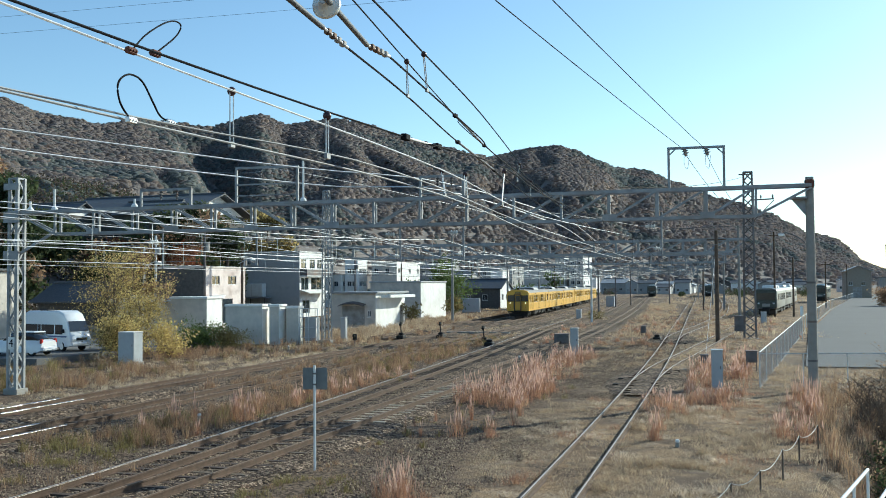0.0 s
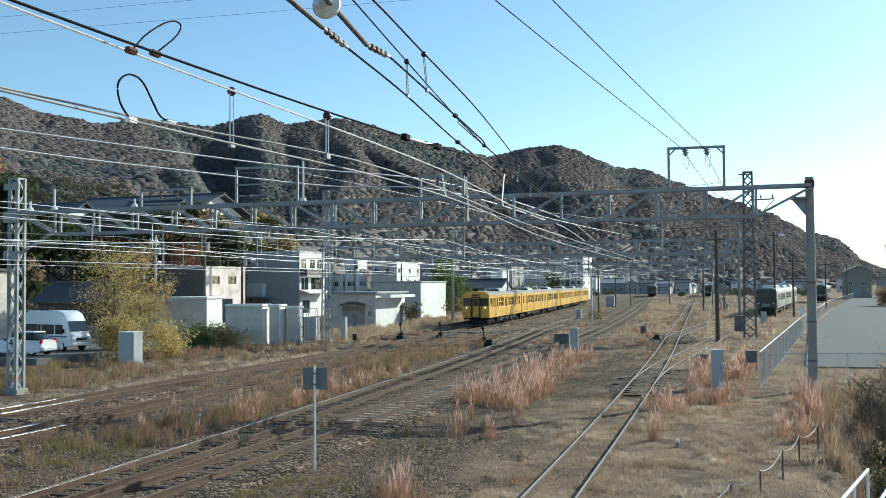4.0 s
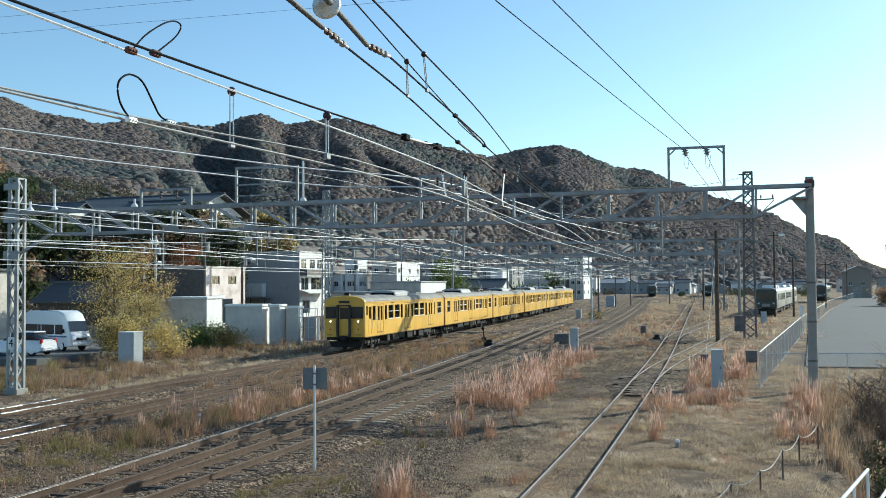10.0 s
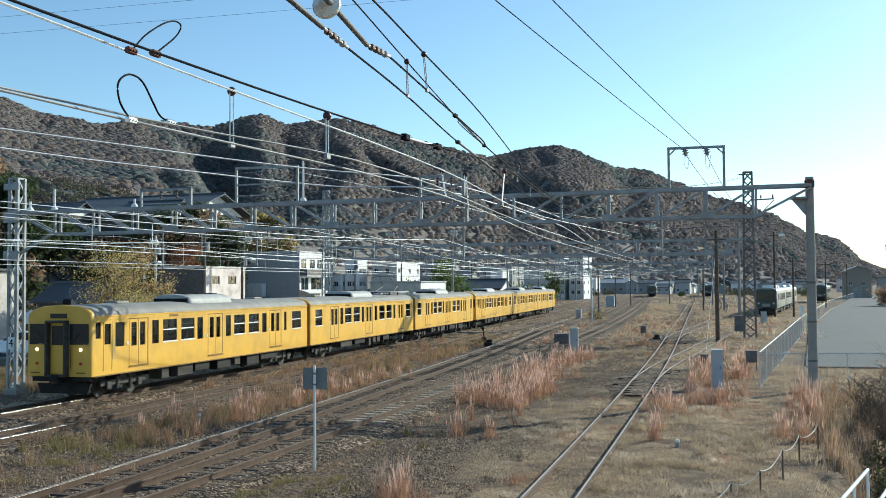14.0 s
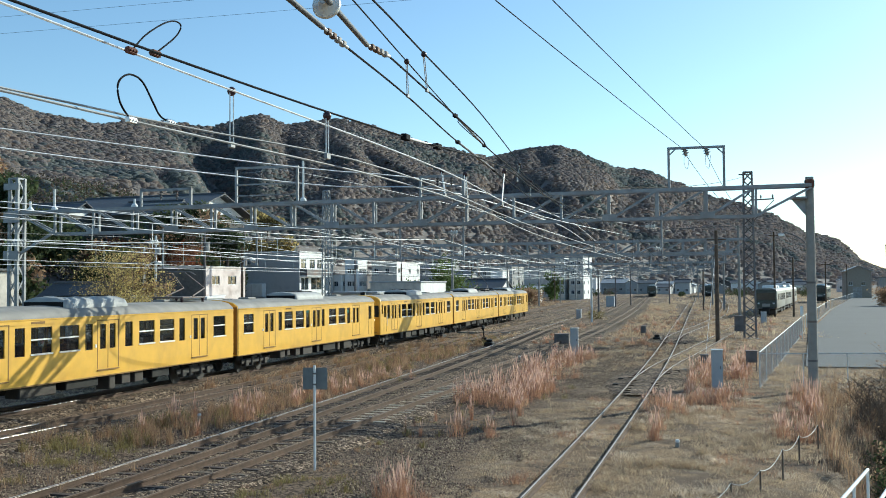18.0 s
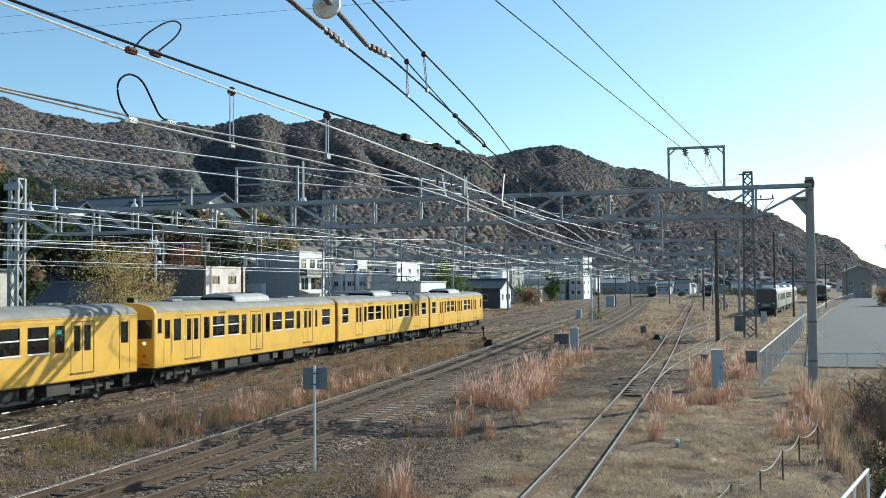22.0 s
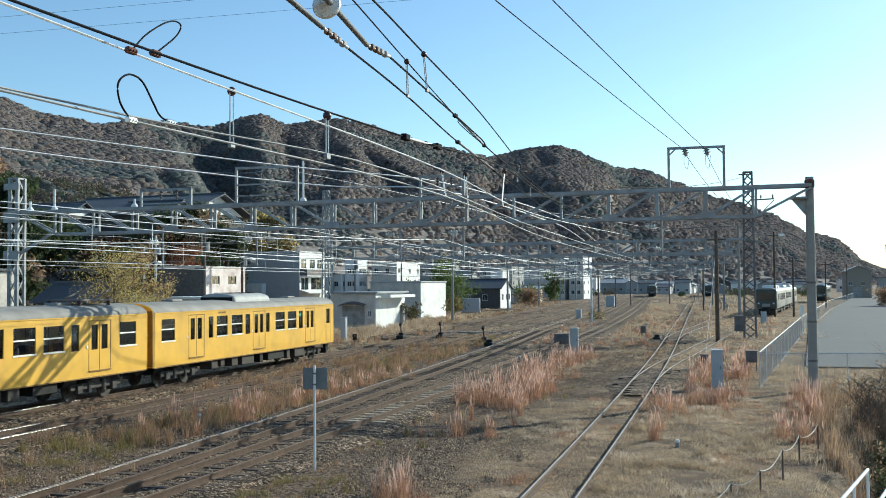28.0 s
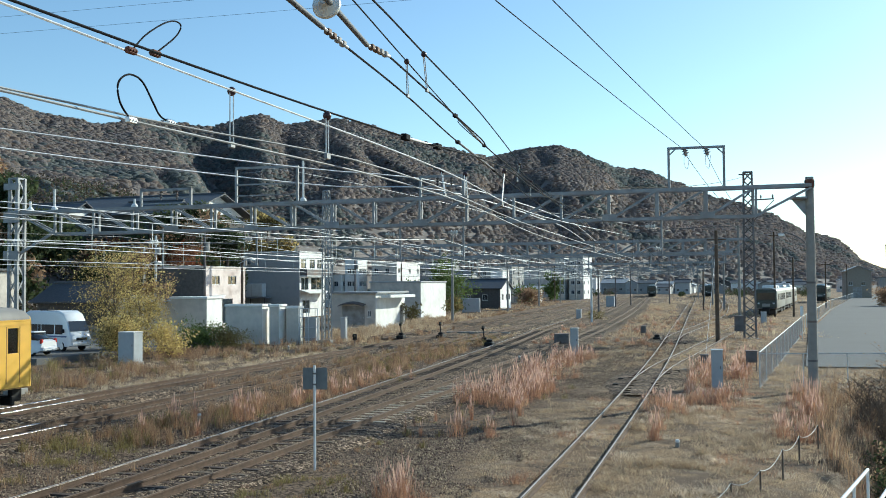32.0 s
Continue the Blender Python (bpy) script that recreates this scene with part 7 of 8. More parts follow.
def blades(xs, ys, h, w, lean, zfun=ground_z, bend=0.35, dz=-0.03):
    """Bent grass blades: two tapering segments each."""
    n = len(xs)
    z = np.array([zfun(a, b) for a, b in zip(xs, ys)]) + dz
    ang = rgv.uniform(0, 2 * math.pi, n)
    u = np.stack([np.cos(ang), np.sin(ang), np.zeros(n)], 1)
    la = rgv.uniform(0, 2 * math.pi, n)
    d = np.stack([np.cos(la), np.sin(la), np.zeros(n)], 1) * (rgv.uniform(0.2, 1.0, n) * lean * h)[:, None]
    base = np.stack([xs, ys, z], 1)
    up = np.array([0, 0, 1.0])
    m = base + d * bend + up * (h * 0.55)[:, None]
    t = base + d + up * (h * (1 - 0.25 * lean))[:, None]
    w = w[:, None] / 2
    v = np.stack([base - u * w, base + u * w, m - u * w * 0.75, m + u * w * 0.75, t], 1).reshape(-1, 3)
    i = np.arange(n)[:, None] * 5
    f = np.concatenate([i + np.array([[0, 1, 3]]), i + np.array([[0, 3, 2]]), i + np.array([[2, 3, 4]])], 1).reshape(-1, 3)
    return v, f


def scatter(n, x0, x1, y0, y1, keep=None, clump=0.0, clumps=0, tilt=None):
    """Random places in a patch, gathered into clumps when asked; tilt(y) shifts the patch sideways with distance."""
    if clumps:
        cx, cy = rgv.uniform(x0, x1, clumps), rgv.uniform(y0, y1, clumps)
        k = rgv.randint(0, clumps, n)
        xs, ys = cx[k] + rgv.normal(0, clump, n), cy[k] + rgv.normal(0, clump, n)
    else:
        xs, ys = rgv.uniform(x0, x1, n), rgv.uniform(y0, y1, n)
    if tilt:
        xs = xs + np.array([tilt(y) for y in ys])
    if keep:
        ok = np.array([keep(a, b) for a, b in zip(xs, ys)])
        xs, ys = xs[ok], ys[ok]
    return xs, ys


off_rail = lambda fn, d: (lambda x, y: abs(abs(x - fn(y)) - 0.53) > d)
curve = lambda y: line_x(y) - line_x(25)
in_switch = lambda x, y: 39.5 < y < 52 and abs(x - (T5(y) + T6(y)) / 2) < 1.8 or 74 < y < 88 and abs(x - (T5(y) + T7(y)) / 2) < 1.8
clear5 = lambda x, y: not in_switch(x, y) and abs(abs(x - T5(y)) - 0.53) > 0.12 and not on_bed(x, y) and (y < 44 or abs(abs(x - T6(y)) - 0.53) > 0.12) and (y < 71 or abs(abs(x - T7(y)) - 0.53) > 0.14)
gravelly = lambda x, y: y < 50 and x < -7.7 - 0.085 * (y - 25) + 1.6 * density(x, y, 0.35, 77) or 38 < y < 64 and abs(x + 8.6 + 0.02 * (y - 40)) < 1.7 + 1.5 * density(x, y, 0.3, 78)
tufted = lambda s, sc=0.5, lim=-0.05: (lambda x, y: density(x, y, sc, s) > lim and clear5(x, y) and not gravelly(x, y))
def clumped(clumps, per, x0, x1, y0, y1, rad, h0, h1, w, lean, keep=None, tilt=None):
    """Tufts: each with its own height, thinning outwards."""
    X, Y, H = [], [], []
    for _ in range(clumps):
        cx, cy = rgv.uniform(x0, x1), rgv.uniform(y0, y1)
        if tilt:
            cx += tilt(cy)
        if keep and not keep(cx, cy):
            continue
        n = int(per * rgv.uniform(0.3, 1.4))
        r = rad * rgv.uniform(0.5, 1.5)
        d = np.abs(rgv.normal(0, 1, n))
        a = rgv.uniform(0, 2 * math.pi, n)
        px, py = cx + np.cos(a) * d * r, cy + np.sin(a) * d * r
        hh = rgv.uniform(h0, h1) * np.clip(1.05 - 0.28 * d, 0.3, 1) * rgv.uniform(0.65, 1.1, n)
        if keep:
            ok = np.array([keep(u, v) for u, v in zip(px, py)], bool)
            px, py, hh = px[ok], py[ok], hh[ok]
        X.append(px), Y.append(py), H.append(hh)
    return np.concatenate(X), np.concatenate(Y), np.concatenate(H), None, w, lean


def grass(name, patches, material, label):
    vs, fs, n = [], [], 0
    for xs, ys, h0, h1, w, lean in patches:
        if not len(xs):
            continue
        h = h0 if h1 is None else rgv.uniform(h0, h1, len(xs))
        v, f = blades(xs, ys, h, rgv.uniform(0.6, 1.3, len(xs)) * w, lean)
        vs.append(v)
        fs.append(f + n)
        n += len(v)
    return soup(name, np.concatenate(vs), np.concatenate(fs), material, label, "grass")


# short dry grass over the right half of the yard
left_of_main = lambda x, y: x < T1(y) - 2.0
weedy = lambda x, y: abs(abs(x - T2(y)) - 0.53) > 0.15 and T1(y) + 1.3 < x < T3(y) - 1.3
grass("dry_grass", [
    (*scatter(85000, -10.5, 3.5, 16, 46, tufted(1, 0.45, -0.22)), 0.05, 0.17, 0.009, 1.8),
    clumped(420, 115, -11.3, 1.5, 16, 45, 0.36, 0.08, 0.32, 0.0085, 1.7, tufted(1, 0.45, -0.15)),
    (*scatter(30000, -13, 0.5, 45, 80, tufted(2, 0.4, -0.1), tilt=lambda y: -0.04 * (y - 45)), 0.06, 0.2, 0.016, 1.3),
    clumped(420, 40, -13, 0.5, 45, 80, 0.22, 0.12, 0.36, 0.017, 1.2, tufted(2, 0.3, -0.2), lambda y: -0.04 * (y - 45)),
    clumped(380, 30, -22, 0, 80, 150, 0.4, 0.15, 0.5, 0.035, 1.1, lambda x, y: not on_bed(x, y)),
    clumped(200, 60, -41.5, -32.5, 76, 100, 0.4, 0.5, 1.25, 0.026, 0.7, left_of_main),
    clumped(90, 50, -46, -38.5, 104, 132, 0.5, 0.5, 1.3, 0.034, 0.7, lambda x, y: x < T1(y) - 7.6),
    clumped(220, 44, -40, -28.4, 60, 100, 0.35, 0.2, 0.6, 0.026, 0.9, left_of_main),
    clumped(240, 40, -47, -31, 100, 160, 0.5, 0.3, 0.8, 0.045, 0.9, lambda x, y: x < T1(y) - 7.6),
    clumped(200, 40, -37, -28.2, 34, 60, 0.25, 0.12, 0.4, 0.018, 1.1, left_of_main),
    clumped(330, 44, -0.4, 14, 45.0, 54.6, 0.3, 0.15, 0.5, 0.015, 0.9),
    clumped(200, 40, -29.4, -27.6, 30, 80, 0.22, 0.1, 0.35, 0.016, 1.0, None, curve),
    clumped(230, 44, -24.6, -23.0, 26, 84, 0.25, 0.08, 0.28, 0.014, 1.2, lambda x, y: abs(abs(x - T1(y)) - 0.53) > 0.15 and abs(abs(x - T2(y)) - 0.53) > 0.15, curve),
    clumped(120, 44, -36, -28.2, 34, 60, 0.3, 0.2, 0.55, 0.018, 1.0, left_of_main),
    clumped(60, 40, 0.3, 3.6, 22, 43, 0.25, 0.3, 0.8, 0.011, 0.8),
    clumped(130, 260, -4.6, 1.0, 19, 36, 0.36, 0.15, 0.45, 0.0085, 1.6, tufted(21, 0.35, 0.0)),
    clumped(260, 34, 13.3, 18.6, 84, 230, 0.7, 0.2, 0.7, 0.05, 0.9, None, line_x),
    clumped(260, 34, -18, -7.8, 100, 260, 0.8, 0.25, 0.8, 0.055, 0.8, None, line_x),
    clumped(110, 30, 0.1, 1.1, 84, 210, 0.35, 0.12, 0.45, 0.04, 0.9, None, line_x),
    clumped(240, 34, 21.2, 31, 84, 230, 0.7, 0.2, 0.7, 0.05, 0.9, None, line_x),
    clumped(420, 22, -50, 12, 225, 420, 1.6, 0.3, 0.9, 0.11, 0.8, lambda x, y: not on_bed(x, y)),
    clumped(120, 30, 4.5, 5.6, 60, 200, 0.4, 0.15, 0.5, 0.04, 0.9, None, line_x),
    clumped(150, 60, -11.5, -4.8, 46, 66, 0.3, 0.15, 0.4, 0.014, 1.4, clear5),
], STRAW, "short dry straw-coloured grass in tufts over the yard")
grass("pale_grass", [
    clumped(190, 170, -7.5, 0.8, 18, 40, 0.32, 0.12, 0.38, 0.0085, 1.7, tufted(41, 0.4, 0.02)),
    clumped(120, 70, -12, -2.5, 40, 70, 0.35, 0.12, 0.4, 0.016, 1.5, tufted(43, 0.3, 0.05)),
    clumped(70, 60, -28.6, -27.6, 30, 60, 0.2, 0.1, 0.3, 0.016, 1.2, None, curve)], PALESTRAW, "bleached matted grass in loose patches")
# reddish pampas-like stands
pk = [clumped(110, 70, -7.0, 0.8, 21, 42, 0.4, 0.12, 0.36, 0.011, 1.2, tufted(31, 0.3, 0.1)),
      clumped(60, 34, 13.4, 18.4, 80, 200, 0.6, 0.2, 0.6, 0.04, 0.7, None, line_x),
      clumped(46, 34, 21.4, 30, 80, 200, 0.6, 0.2, 0.6, 0.04, 0.7, None, line_x),
      clumped(190, 62, -12.8, -8.9, 34, 47, 0.28, 0.35, 1.15, 0.011, 0.6, lambda x, y: density(x, y, 0.28, 61) > -0.08 and clear5(x, y)),
      clumped(90, 66, -14.0, -10.8, 46, 60, 0.30, 0.45, 1.2, 0.014, 0.5, clear5),
      clumped(9, 60, -9.3, -7.9, 27, 33, 0.14, 0.35, 0.8, 0.010, 0.55, clear5),
      clumped(58, 66, -4.7, -1.3, 34, 43, 0.34, 0.25, 0.62, 0.011, 0.65, clear5),
      clumped(24, 60, -0.2, 1.3, 29, 37, 0.22, 0.4, 0.9, 0.010, 0.5, clear5),
      clumped(15, 66, -8.2, -6.9, 18.0, 20.6, 0.12, 0.4, 0.9, 0.008, 0.5, clear5),
      clumped(34, 66, -4.0, -1.4, 43, 52, 0.3, 0.4, 0.9, 0.013, 0.5, clear5),
      clumped(12, 60, -3.8, -3.1, 28, 38, 0.14, 0.4, 1.1, 0.009, 0.5, clear5),
      clumped(26, 60, -4.4, -1.4, 46, 62, 0.26, 0.5, 1.2, 0.015, 0.45, clear5),
      clumped(28, 44, -13, -6, 70, 110, 0.35, 0.25, 0.7, 0.028, 0.6, clear5, lambda y: -0.05 * (y - 66)),
      clumped(30, 44, -19.2, -15.5, 66, 110, 0.35, 0.25, 0.7, 0.028, 0.6, clear5, lambda y: -0.06 * (y - 62)),
      clumped(7, 44, -11.4, -9.4, 27.5, 32.5, 0.08, 0.4, 0.9, 0.009, 0.35, clear5),
      clumped(36, 60, -19.2, -16.8, 24.5, 46, 0.15, 0.5, 1.1, 0.011, 0.4),
      clumped(9, 60, 0.4, 1.6, 33, 40, 0.16, 0.7, 1.4, 0.011, 0.4)]
grass("reddish_grass", pk, PINKGRASS, "tall dry reddish grass stands between the tracks")


def plumes():
    vs, fs, n = [], [], 0
    for xs, ys, hs, _, w, lean in pk:
        k = (rgv.rand(len(xs)) < 0.4) & (hs > 0.45)
        x, y, h = xs[k], ys[k], hs[k] * 1.08
        m = len(x)
        z = np.array([ground_z(a, b) for a, b in zip(x, y)])
        la = rgv.uniform(0, 2 * math.pi, m)
        d = rgv.uniform(0.05, 0.3, m) * h * lean
        dx, dy = np.cos(la) * d, np.sin(la) * d
        a = rgv.uniform(0, math.pi, m)
        p0 = np.stack([x + dx * 0.6, y + dy * 0.6, z + h * 0.62], 1)
        p1 = np.stack([x + dx * 0.9 + np.cos(a) * w * 1.25, y + dy * 0.9 + np.sin(a) * w * 1.25, z + h * 0.8], 1)
        p2 = np.stack([x + dx * 0.9 - np.cos(a) * w * 1.25, y + dy * 0.9 - np.sin(a) * w * 1.25, z + h * 0.8], 1)
        p3 = np.stack([x + dx * 1.4, y + dy * 1.4, z + h * 1.0], 1)
        vs.append(np.stack([p0, p1, p2, p3], 1).reshape(-1, 3))
        i = np.arange(m)[:, None] * 4
        fs.append(np.concatenate([i + np.array([[0, 1, 2]]), i + np.array([[1, 3, 2]])], 1).reshape(-1, 3) + n)
        n += 4 * m
    soup("grass_plumes", np.concatenate(vs), np.concatenate(fs), PLUME, "pale pinkish seed plumes of the tall grass", "grass")


plumes()
grass("brown_weeds", [
    clumped(170, 36, -18, -7.8, 100, 260, 0.8, 0.3, 1.0, 0.055, 0.7, None, line_x),
    clumped(90, 34, -4.4, -3.2, 84, 220, 0.35, 0.15, 0.6, 0.04, 0.8, None, line_x),
    clumped(90, 70, -41, -31, 36, 50, 0.3, 0.4, 1.15, 0.015, 0.6, left_of_main),
    clumped(70, 70, -42, -36, 52, 66, 0.3, 0.3, 0.9, 0.018, 0.8, left_of_main),
    clumped(150, 56, -40, -28.6, 56, 100, 0.35, 0.35, 1.1, 0.024, 0.6, left_of_main),
    clumped(70, 70, -19.6, -16.8, 26, 44, 0.28, 0.25, 0.8, 0.012, 0.6),
    clumped(26, 60, -22, -18.6, 23.5, 27, 0.22, 0.3, 0.9, 0.011, 0.6, lambda x, y: abs(abs(x - T2(y)) - 0.53) > 0.2),
    clumped(52, 56, -19.3, -16.6, 24, 33, 0.16, 0.3, 0.95, 0.011, 0.45, None, lambda y: -0.03 * (y - 24)),
    clumped(50, 56, -19.8, -17.2, 33, 46, 0.2, 0.3, 0.85, 0.013, 0.45),
    clumped(150, 56, -24.5, -20.2, 38, 66, 0.24, 0.35, 0.95, 0.016, 0.5, weedy, lambda y: -0.03 * (y - 40)),
    clumped(210, 56, -24.5, -18.5, 44, 84, 0.26, 0.25, 0.95, 0.02, 0.55, weedy, lambda y: -0.045 * (y - 45)),
    clumped(120, 40, -26, -22.5, 30, 84, 0.22, 0.15, 0.5, 0.016, 0.7, lambda x, y: T1(y) + 1.3 < x < T2(y) - 0.8, curve),
    clumped(200, 44, -14, -1, 56, 130, 0.35, 0.12, 0.5, 0.028, 0.8, lambda x, y: clear5(x, y) and abs(x - T6(y)) > 0.7, lambda y: -0.06 * (y - 60)),
    clumped(330, 44, -11.5, 1.5, 17, 50, 0.24, 0.05, 0.2, 0.012, 1.4, tufted(51, 0.35, 0.05)),
    clumped(60, 64, 1.0, 4.4, 23, 43, 0.2, 0.6, 1.5, 0.010, 0.45),
    clumped(70, 60, -36.5, -28.9, 36, 48, 0.2, 0.3, 0.8, 0.013, 0.55, left_of_main),
    clumped(36, 50, -19.5, -14.9, 14.5, 21, 0.2, 0.3, 0.8, 0.010, 0.6),
    clumped(200, 26, -12.5, -9.4, 18, 50, 0.12, 0.06, 0.25, 0.010, 1.0, clear5)],
    BROWNWEED, "dry brown weeds along the tracks")
grass("green_weeds", [
    clumped(34, 70, -41, -32, 36, 49, 0.3, 0.4, 1.2, 0.015, 0.6, left_of_main),
    clumped(46, 60, -20.3, -17.2, 22.5, 30, 0.25, 0.25, 0.8, 0.012, 0.6),
    clumped(40, 50, -19.6, -16.8, 30, 46, 0.24, 0.2, 0.6, 0.013, 0.6),
    clumped(110, 46, -23.8, -18.8, 46, 82, 0.24, 0.25, 0.75, 0.02, 0.6, weedy, lambda y: -0.045 * (y - 45)),
    clumped(70, 44, -12.8, -8, 16.5, 21, 0.15, 0.12, 0.4, 0.010, 0.9, clear5),
    clumped(46, 40, -19, -15.7, 15, 24, 0.2, 0.15, 0.45, 0.011, 0.8),
    clumped(26, 36, -11.5, -8, 24, 42, 0.14, 0.15, 0.5, 0.011, 0.8, clear5),
    clumped(60, 40, -42, -30, 45, 70, 0.3, 0.2, 0.6, 0.02, 0.7, left_of_main)],
    GREENWEED, "yellowish green weeds among the dry grass")


# crushed stones strewn over the near beds
def stones():
    n = 54000
    xs, ys = rgv.uniform(-20.5, -8, n), rgv.uniform(14, 44, n)
    ok = np.array([(on_bed(a, b) or density(a, b, 0.25, 12) > -0.12 and a < -8.6) for a, b in zip(xs, ys)])
    xs, ys = xs[ok], ys[ok]
    for m, x0, x1, y0, y1 in ((12000, -9.4, -6.2, 17, 31), (10000, -8.2, -3.6, 38, 52), (22000, -10.4, -6.6, 38, 66), (4200, -10.2, -6.0, 63, 79), (5200, -14.5, -9.5, 56, 76), (3600, -24, -18, 44, 70), (11000, -29, -19.5, 22, 48)):
        a, b = rgv.uniform(x0, x1, m), rgv.uniform(y0, y1, m)
        k = np.array([density(u, v, 0.4, 15) > -0.22 for u, v in zip(a, b)])
        xs, ys = np.concatenate([xs, a[k]]), np.concatenate([ys, b[k]])
    n = len(xs)
    z = np.array([max(ground_z(a, b), -0.17 if on_bed(a, b) else -1) for a, b in zip(xs, ys)])
    octa = np.array([(1, 0, -0.3), (-1, 0, -0.3), (0, 1, -0.3), (0, -1, -0.3), (0, 0, 1)], float)
    tri = np.array([(0, 2, 4), (2, 1, 4), (1, 3, 4), (3, 0, 4)])
    r = rgv.uniform(0.015, 0.036, n) * (1 + np.maximum(0, ys - 40) / 60)
    v = octa[None] * (rgv.uniform(0.55, 1.2, (n, 5, 1))) * r[:, None, None] + np.stack([xs, ys, z + r * 0.3], 1)[:, None]
    v += rgv.normal(0, 0.25, (n, 5, 3)) * r[:, None, None]
    soup("loose_ballast", v.reshape(-1, 3), (tri[None] + np.arange(n)[:, None, None] * 5).reshape(-1, 3), STONE, "loose crushed stones of the track bed", "gravel")


stones()


# ---- trees and bushes ----
def leaf_cloud(centres, radii, count, size, flat=0.8):
    k = rgv.randint(0, len(centres), count)
    c, r = np.array(centres)[k], np.array(radii)[k]
    d = rgv.normal(0, 1, (count, 3))
    d /= np.linalg.norm(d, axis=1)[:, None]
    p = c + d * (r * rgv.uniform(0.35, 1.0, count) ** 0.5)[:, None] * np.array([1, 1, flat])
    a, b = rgv.normal(0, 1, (count, 3)), rgv.normal(0, 1, (count, 3))
    a /= np.linalg.norm(a, axis=1)[:, None]
    b = np.cross(a, b)
    b /= np.linalg.norm(b, axis=1)[:, None]
    s = size * rgv.uniform(0.6, 1.3, count)[:, None]
    v = np.stack([p - a * s, p + b * s * 0.55, p + a * s, p - b * s * 0.55], 1).reshape(-1, 3)
    i = np.arange(count)[:, None] * 4
    return v, np.concatenate([i + np.array([[0, 1, 2]]), i + np.array([[0, 2, 3]])], 1).reshape(-1, 3)


def tree(base, h, spread, label, leafm, seed, leaves=4500, leaf=0.11, name="tree", trunks=1, low=0.3, clump=0.55, second=None):
    rg = random.Random(seed)
    t = thing(name, pose(*base), label, "tree" if name == "tree" else "bush", "trees and bushes")
    tips = []
    for k in range(trunks):
        a = 2 * math.pi * k / max(1, trunks) + rg.uniform(0, 1)
        lean = spread * (0.16 if trunks == 1 else 0.34)
        top = Vector((math.cos(a) * lean, math.sin(a) * lean, h * rg.uniform(0.75, 0.92)))
        pts = [Vector((0.12 * k, 0.08 * k, -0.1)), top * 0.35 + Vector((rg.uniform(-0.2, 0.2), rg.uniform(-0.2, 0.2), 0)), top * 0.7 + Vector((rg.uniform(-0.3, 0.3), rg.uniform(-0.3, 0.3), 0)), top]
        sp = smooth_points(pts, 4)
        r = 0.022 * h / (1 if trunks == 1 else 1.6)
        part("trunk", MB().tube(sp, r, 8, r * 0.25), BARK, t, smooth=True)
        for j in range(10 if trunks == 1 else 9):
            f = rg.uniform(low, 1.0)
            s = sp[min(len(sp) - 1, int(f * (len(sp) - 1)))]
            b = rg.uniform(0, 2 * math.pi)
            ln = spread * rg.uniform(0.35, 1.0) * (1.15 - 0.6 * f)
            e = s + Vector((math.cos(b) * ln, math.sin(b) * ln, ln * rg.uniform(0.25, 0.8)))
            mid = s.lerp(e, 0.5) + Vector((0, 0, ln * 0.08))
            part("limb", MB().tube(smooth_points([s, mid, e], 3), r * 0.38, 6, r * 0.08), BARK, t)
            tips += [(e, rg.uniform(0.7, 1.15)), (mid, rg.uniform(0.55, 0.9)), (s.lerp(e, 0.78) + Vector((rg.uniform(-0.5, 0.5), rg.uniform(-0.5, 0.5), rg.uniform(-0.3, 0.4))), rg.uniform(0.5, 0.95))]
        tips.append((top, 0.9))
    cs, rs_ = [tuple(c) for c, _ in tips], [q * clump * spread * 0.5 for _, q in tips]
    for nm, m, n in (("crown", leafm, leaves),) + ((("crown", second, leaves // 2),) if second else ()):
        v, f = leaf_cloud(cs, rs_, n, leaf)
        ob = soup(nm, v, f, m, "", "", "", t)
        ob["label"] = "crown of small leaves"
    return t


tree((-54.2, 72.0, -0.4), 8.0, 4.4, "yellow-leaved tree with thin bare limbs beside the car park", YELLEAF, 5, 5600, 0.075, trunks=5, low=0.15, clump=0.75, second=GREENWEED)
tree((-48.5, 68.0, -0.4), 4.2, 2.6, "low yellowing shrub tree beside the cabinet", YELLEAF, 6, 3600, 0.07, trunks=4, low=0.05, clump=0.75, second=GREENWEED)
tree((-43.6, 58.5, -0.4), 2.6, 2.2, "yellow-green shrub beside the van", GREENWEED, 7, 3600, 0.08, "bush", trunks=4, low=0.05, clump=0.8, second=YELLEAF)
tree((-40.9, 54.5, -0.4), 2.2, 2.0, "yellow shrub by the grey cabinet", YELLEAF, 8, 3000, 0.08, "bush", trunks=4, low=0.05, clump=0.8, second=GREENWEED)
tree((-39.0, 57.0, -0.4), 2.0, 1.8, "yellow shrub by the grey cabinet", YELLEAF, 18, 2600, 0.08, "bush", trunks=4, low=0.05, clump=0.8)
tree((-41.5, 65.5, -0.4), 1.3, 2.2, "dark green bush in front of the huts", GREENLEAF, 9, 4600, 0.08, "bush", trunks=5, low=0.05, clump=0.8)
tree((-39.0, 65.0, -0.4), 1.1, 1.6, "yellow-green low bush in front of the huts", GREENWEED, 10, 2600, 0.07, "bush", trunks=4, low=0.05, clump=0.85)
tree((-58.5, 88, -0.4), 9.6, 3.2, "reddish autumn tree behind the yellow one", REDLEAF, 11, 2400, 0.11, clump=0.6, second=BROWNWEED)
tree((-57.5, 78, -0.4), 8.2, 3.6, "ochre autumn tree behind the car park", BROWNWEED, 21, 3000, 0.13, clump=0.7, second=YELLEAF)
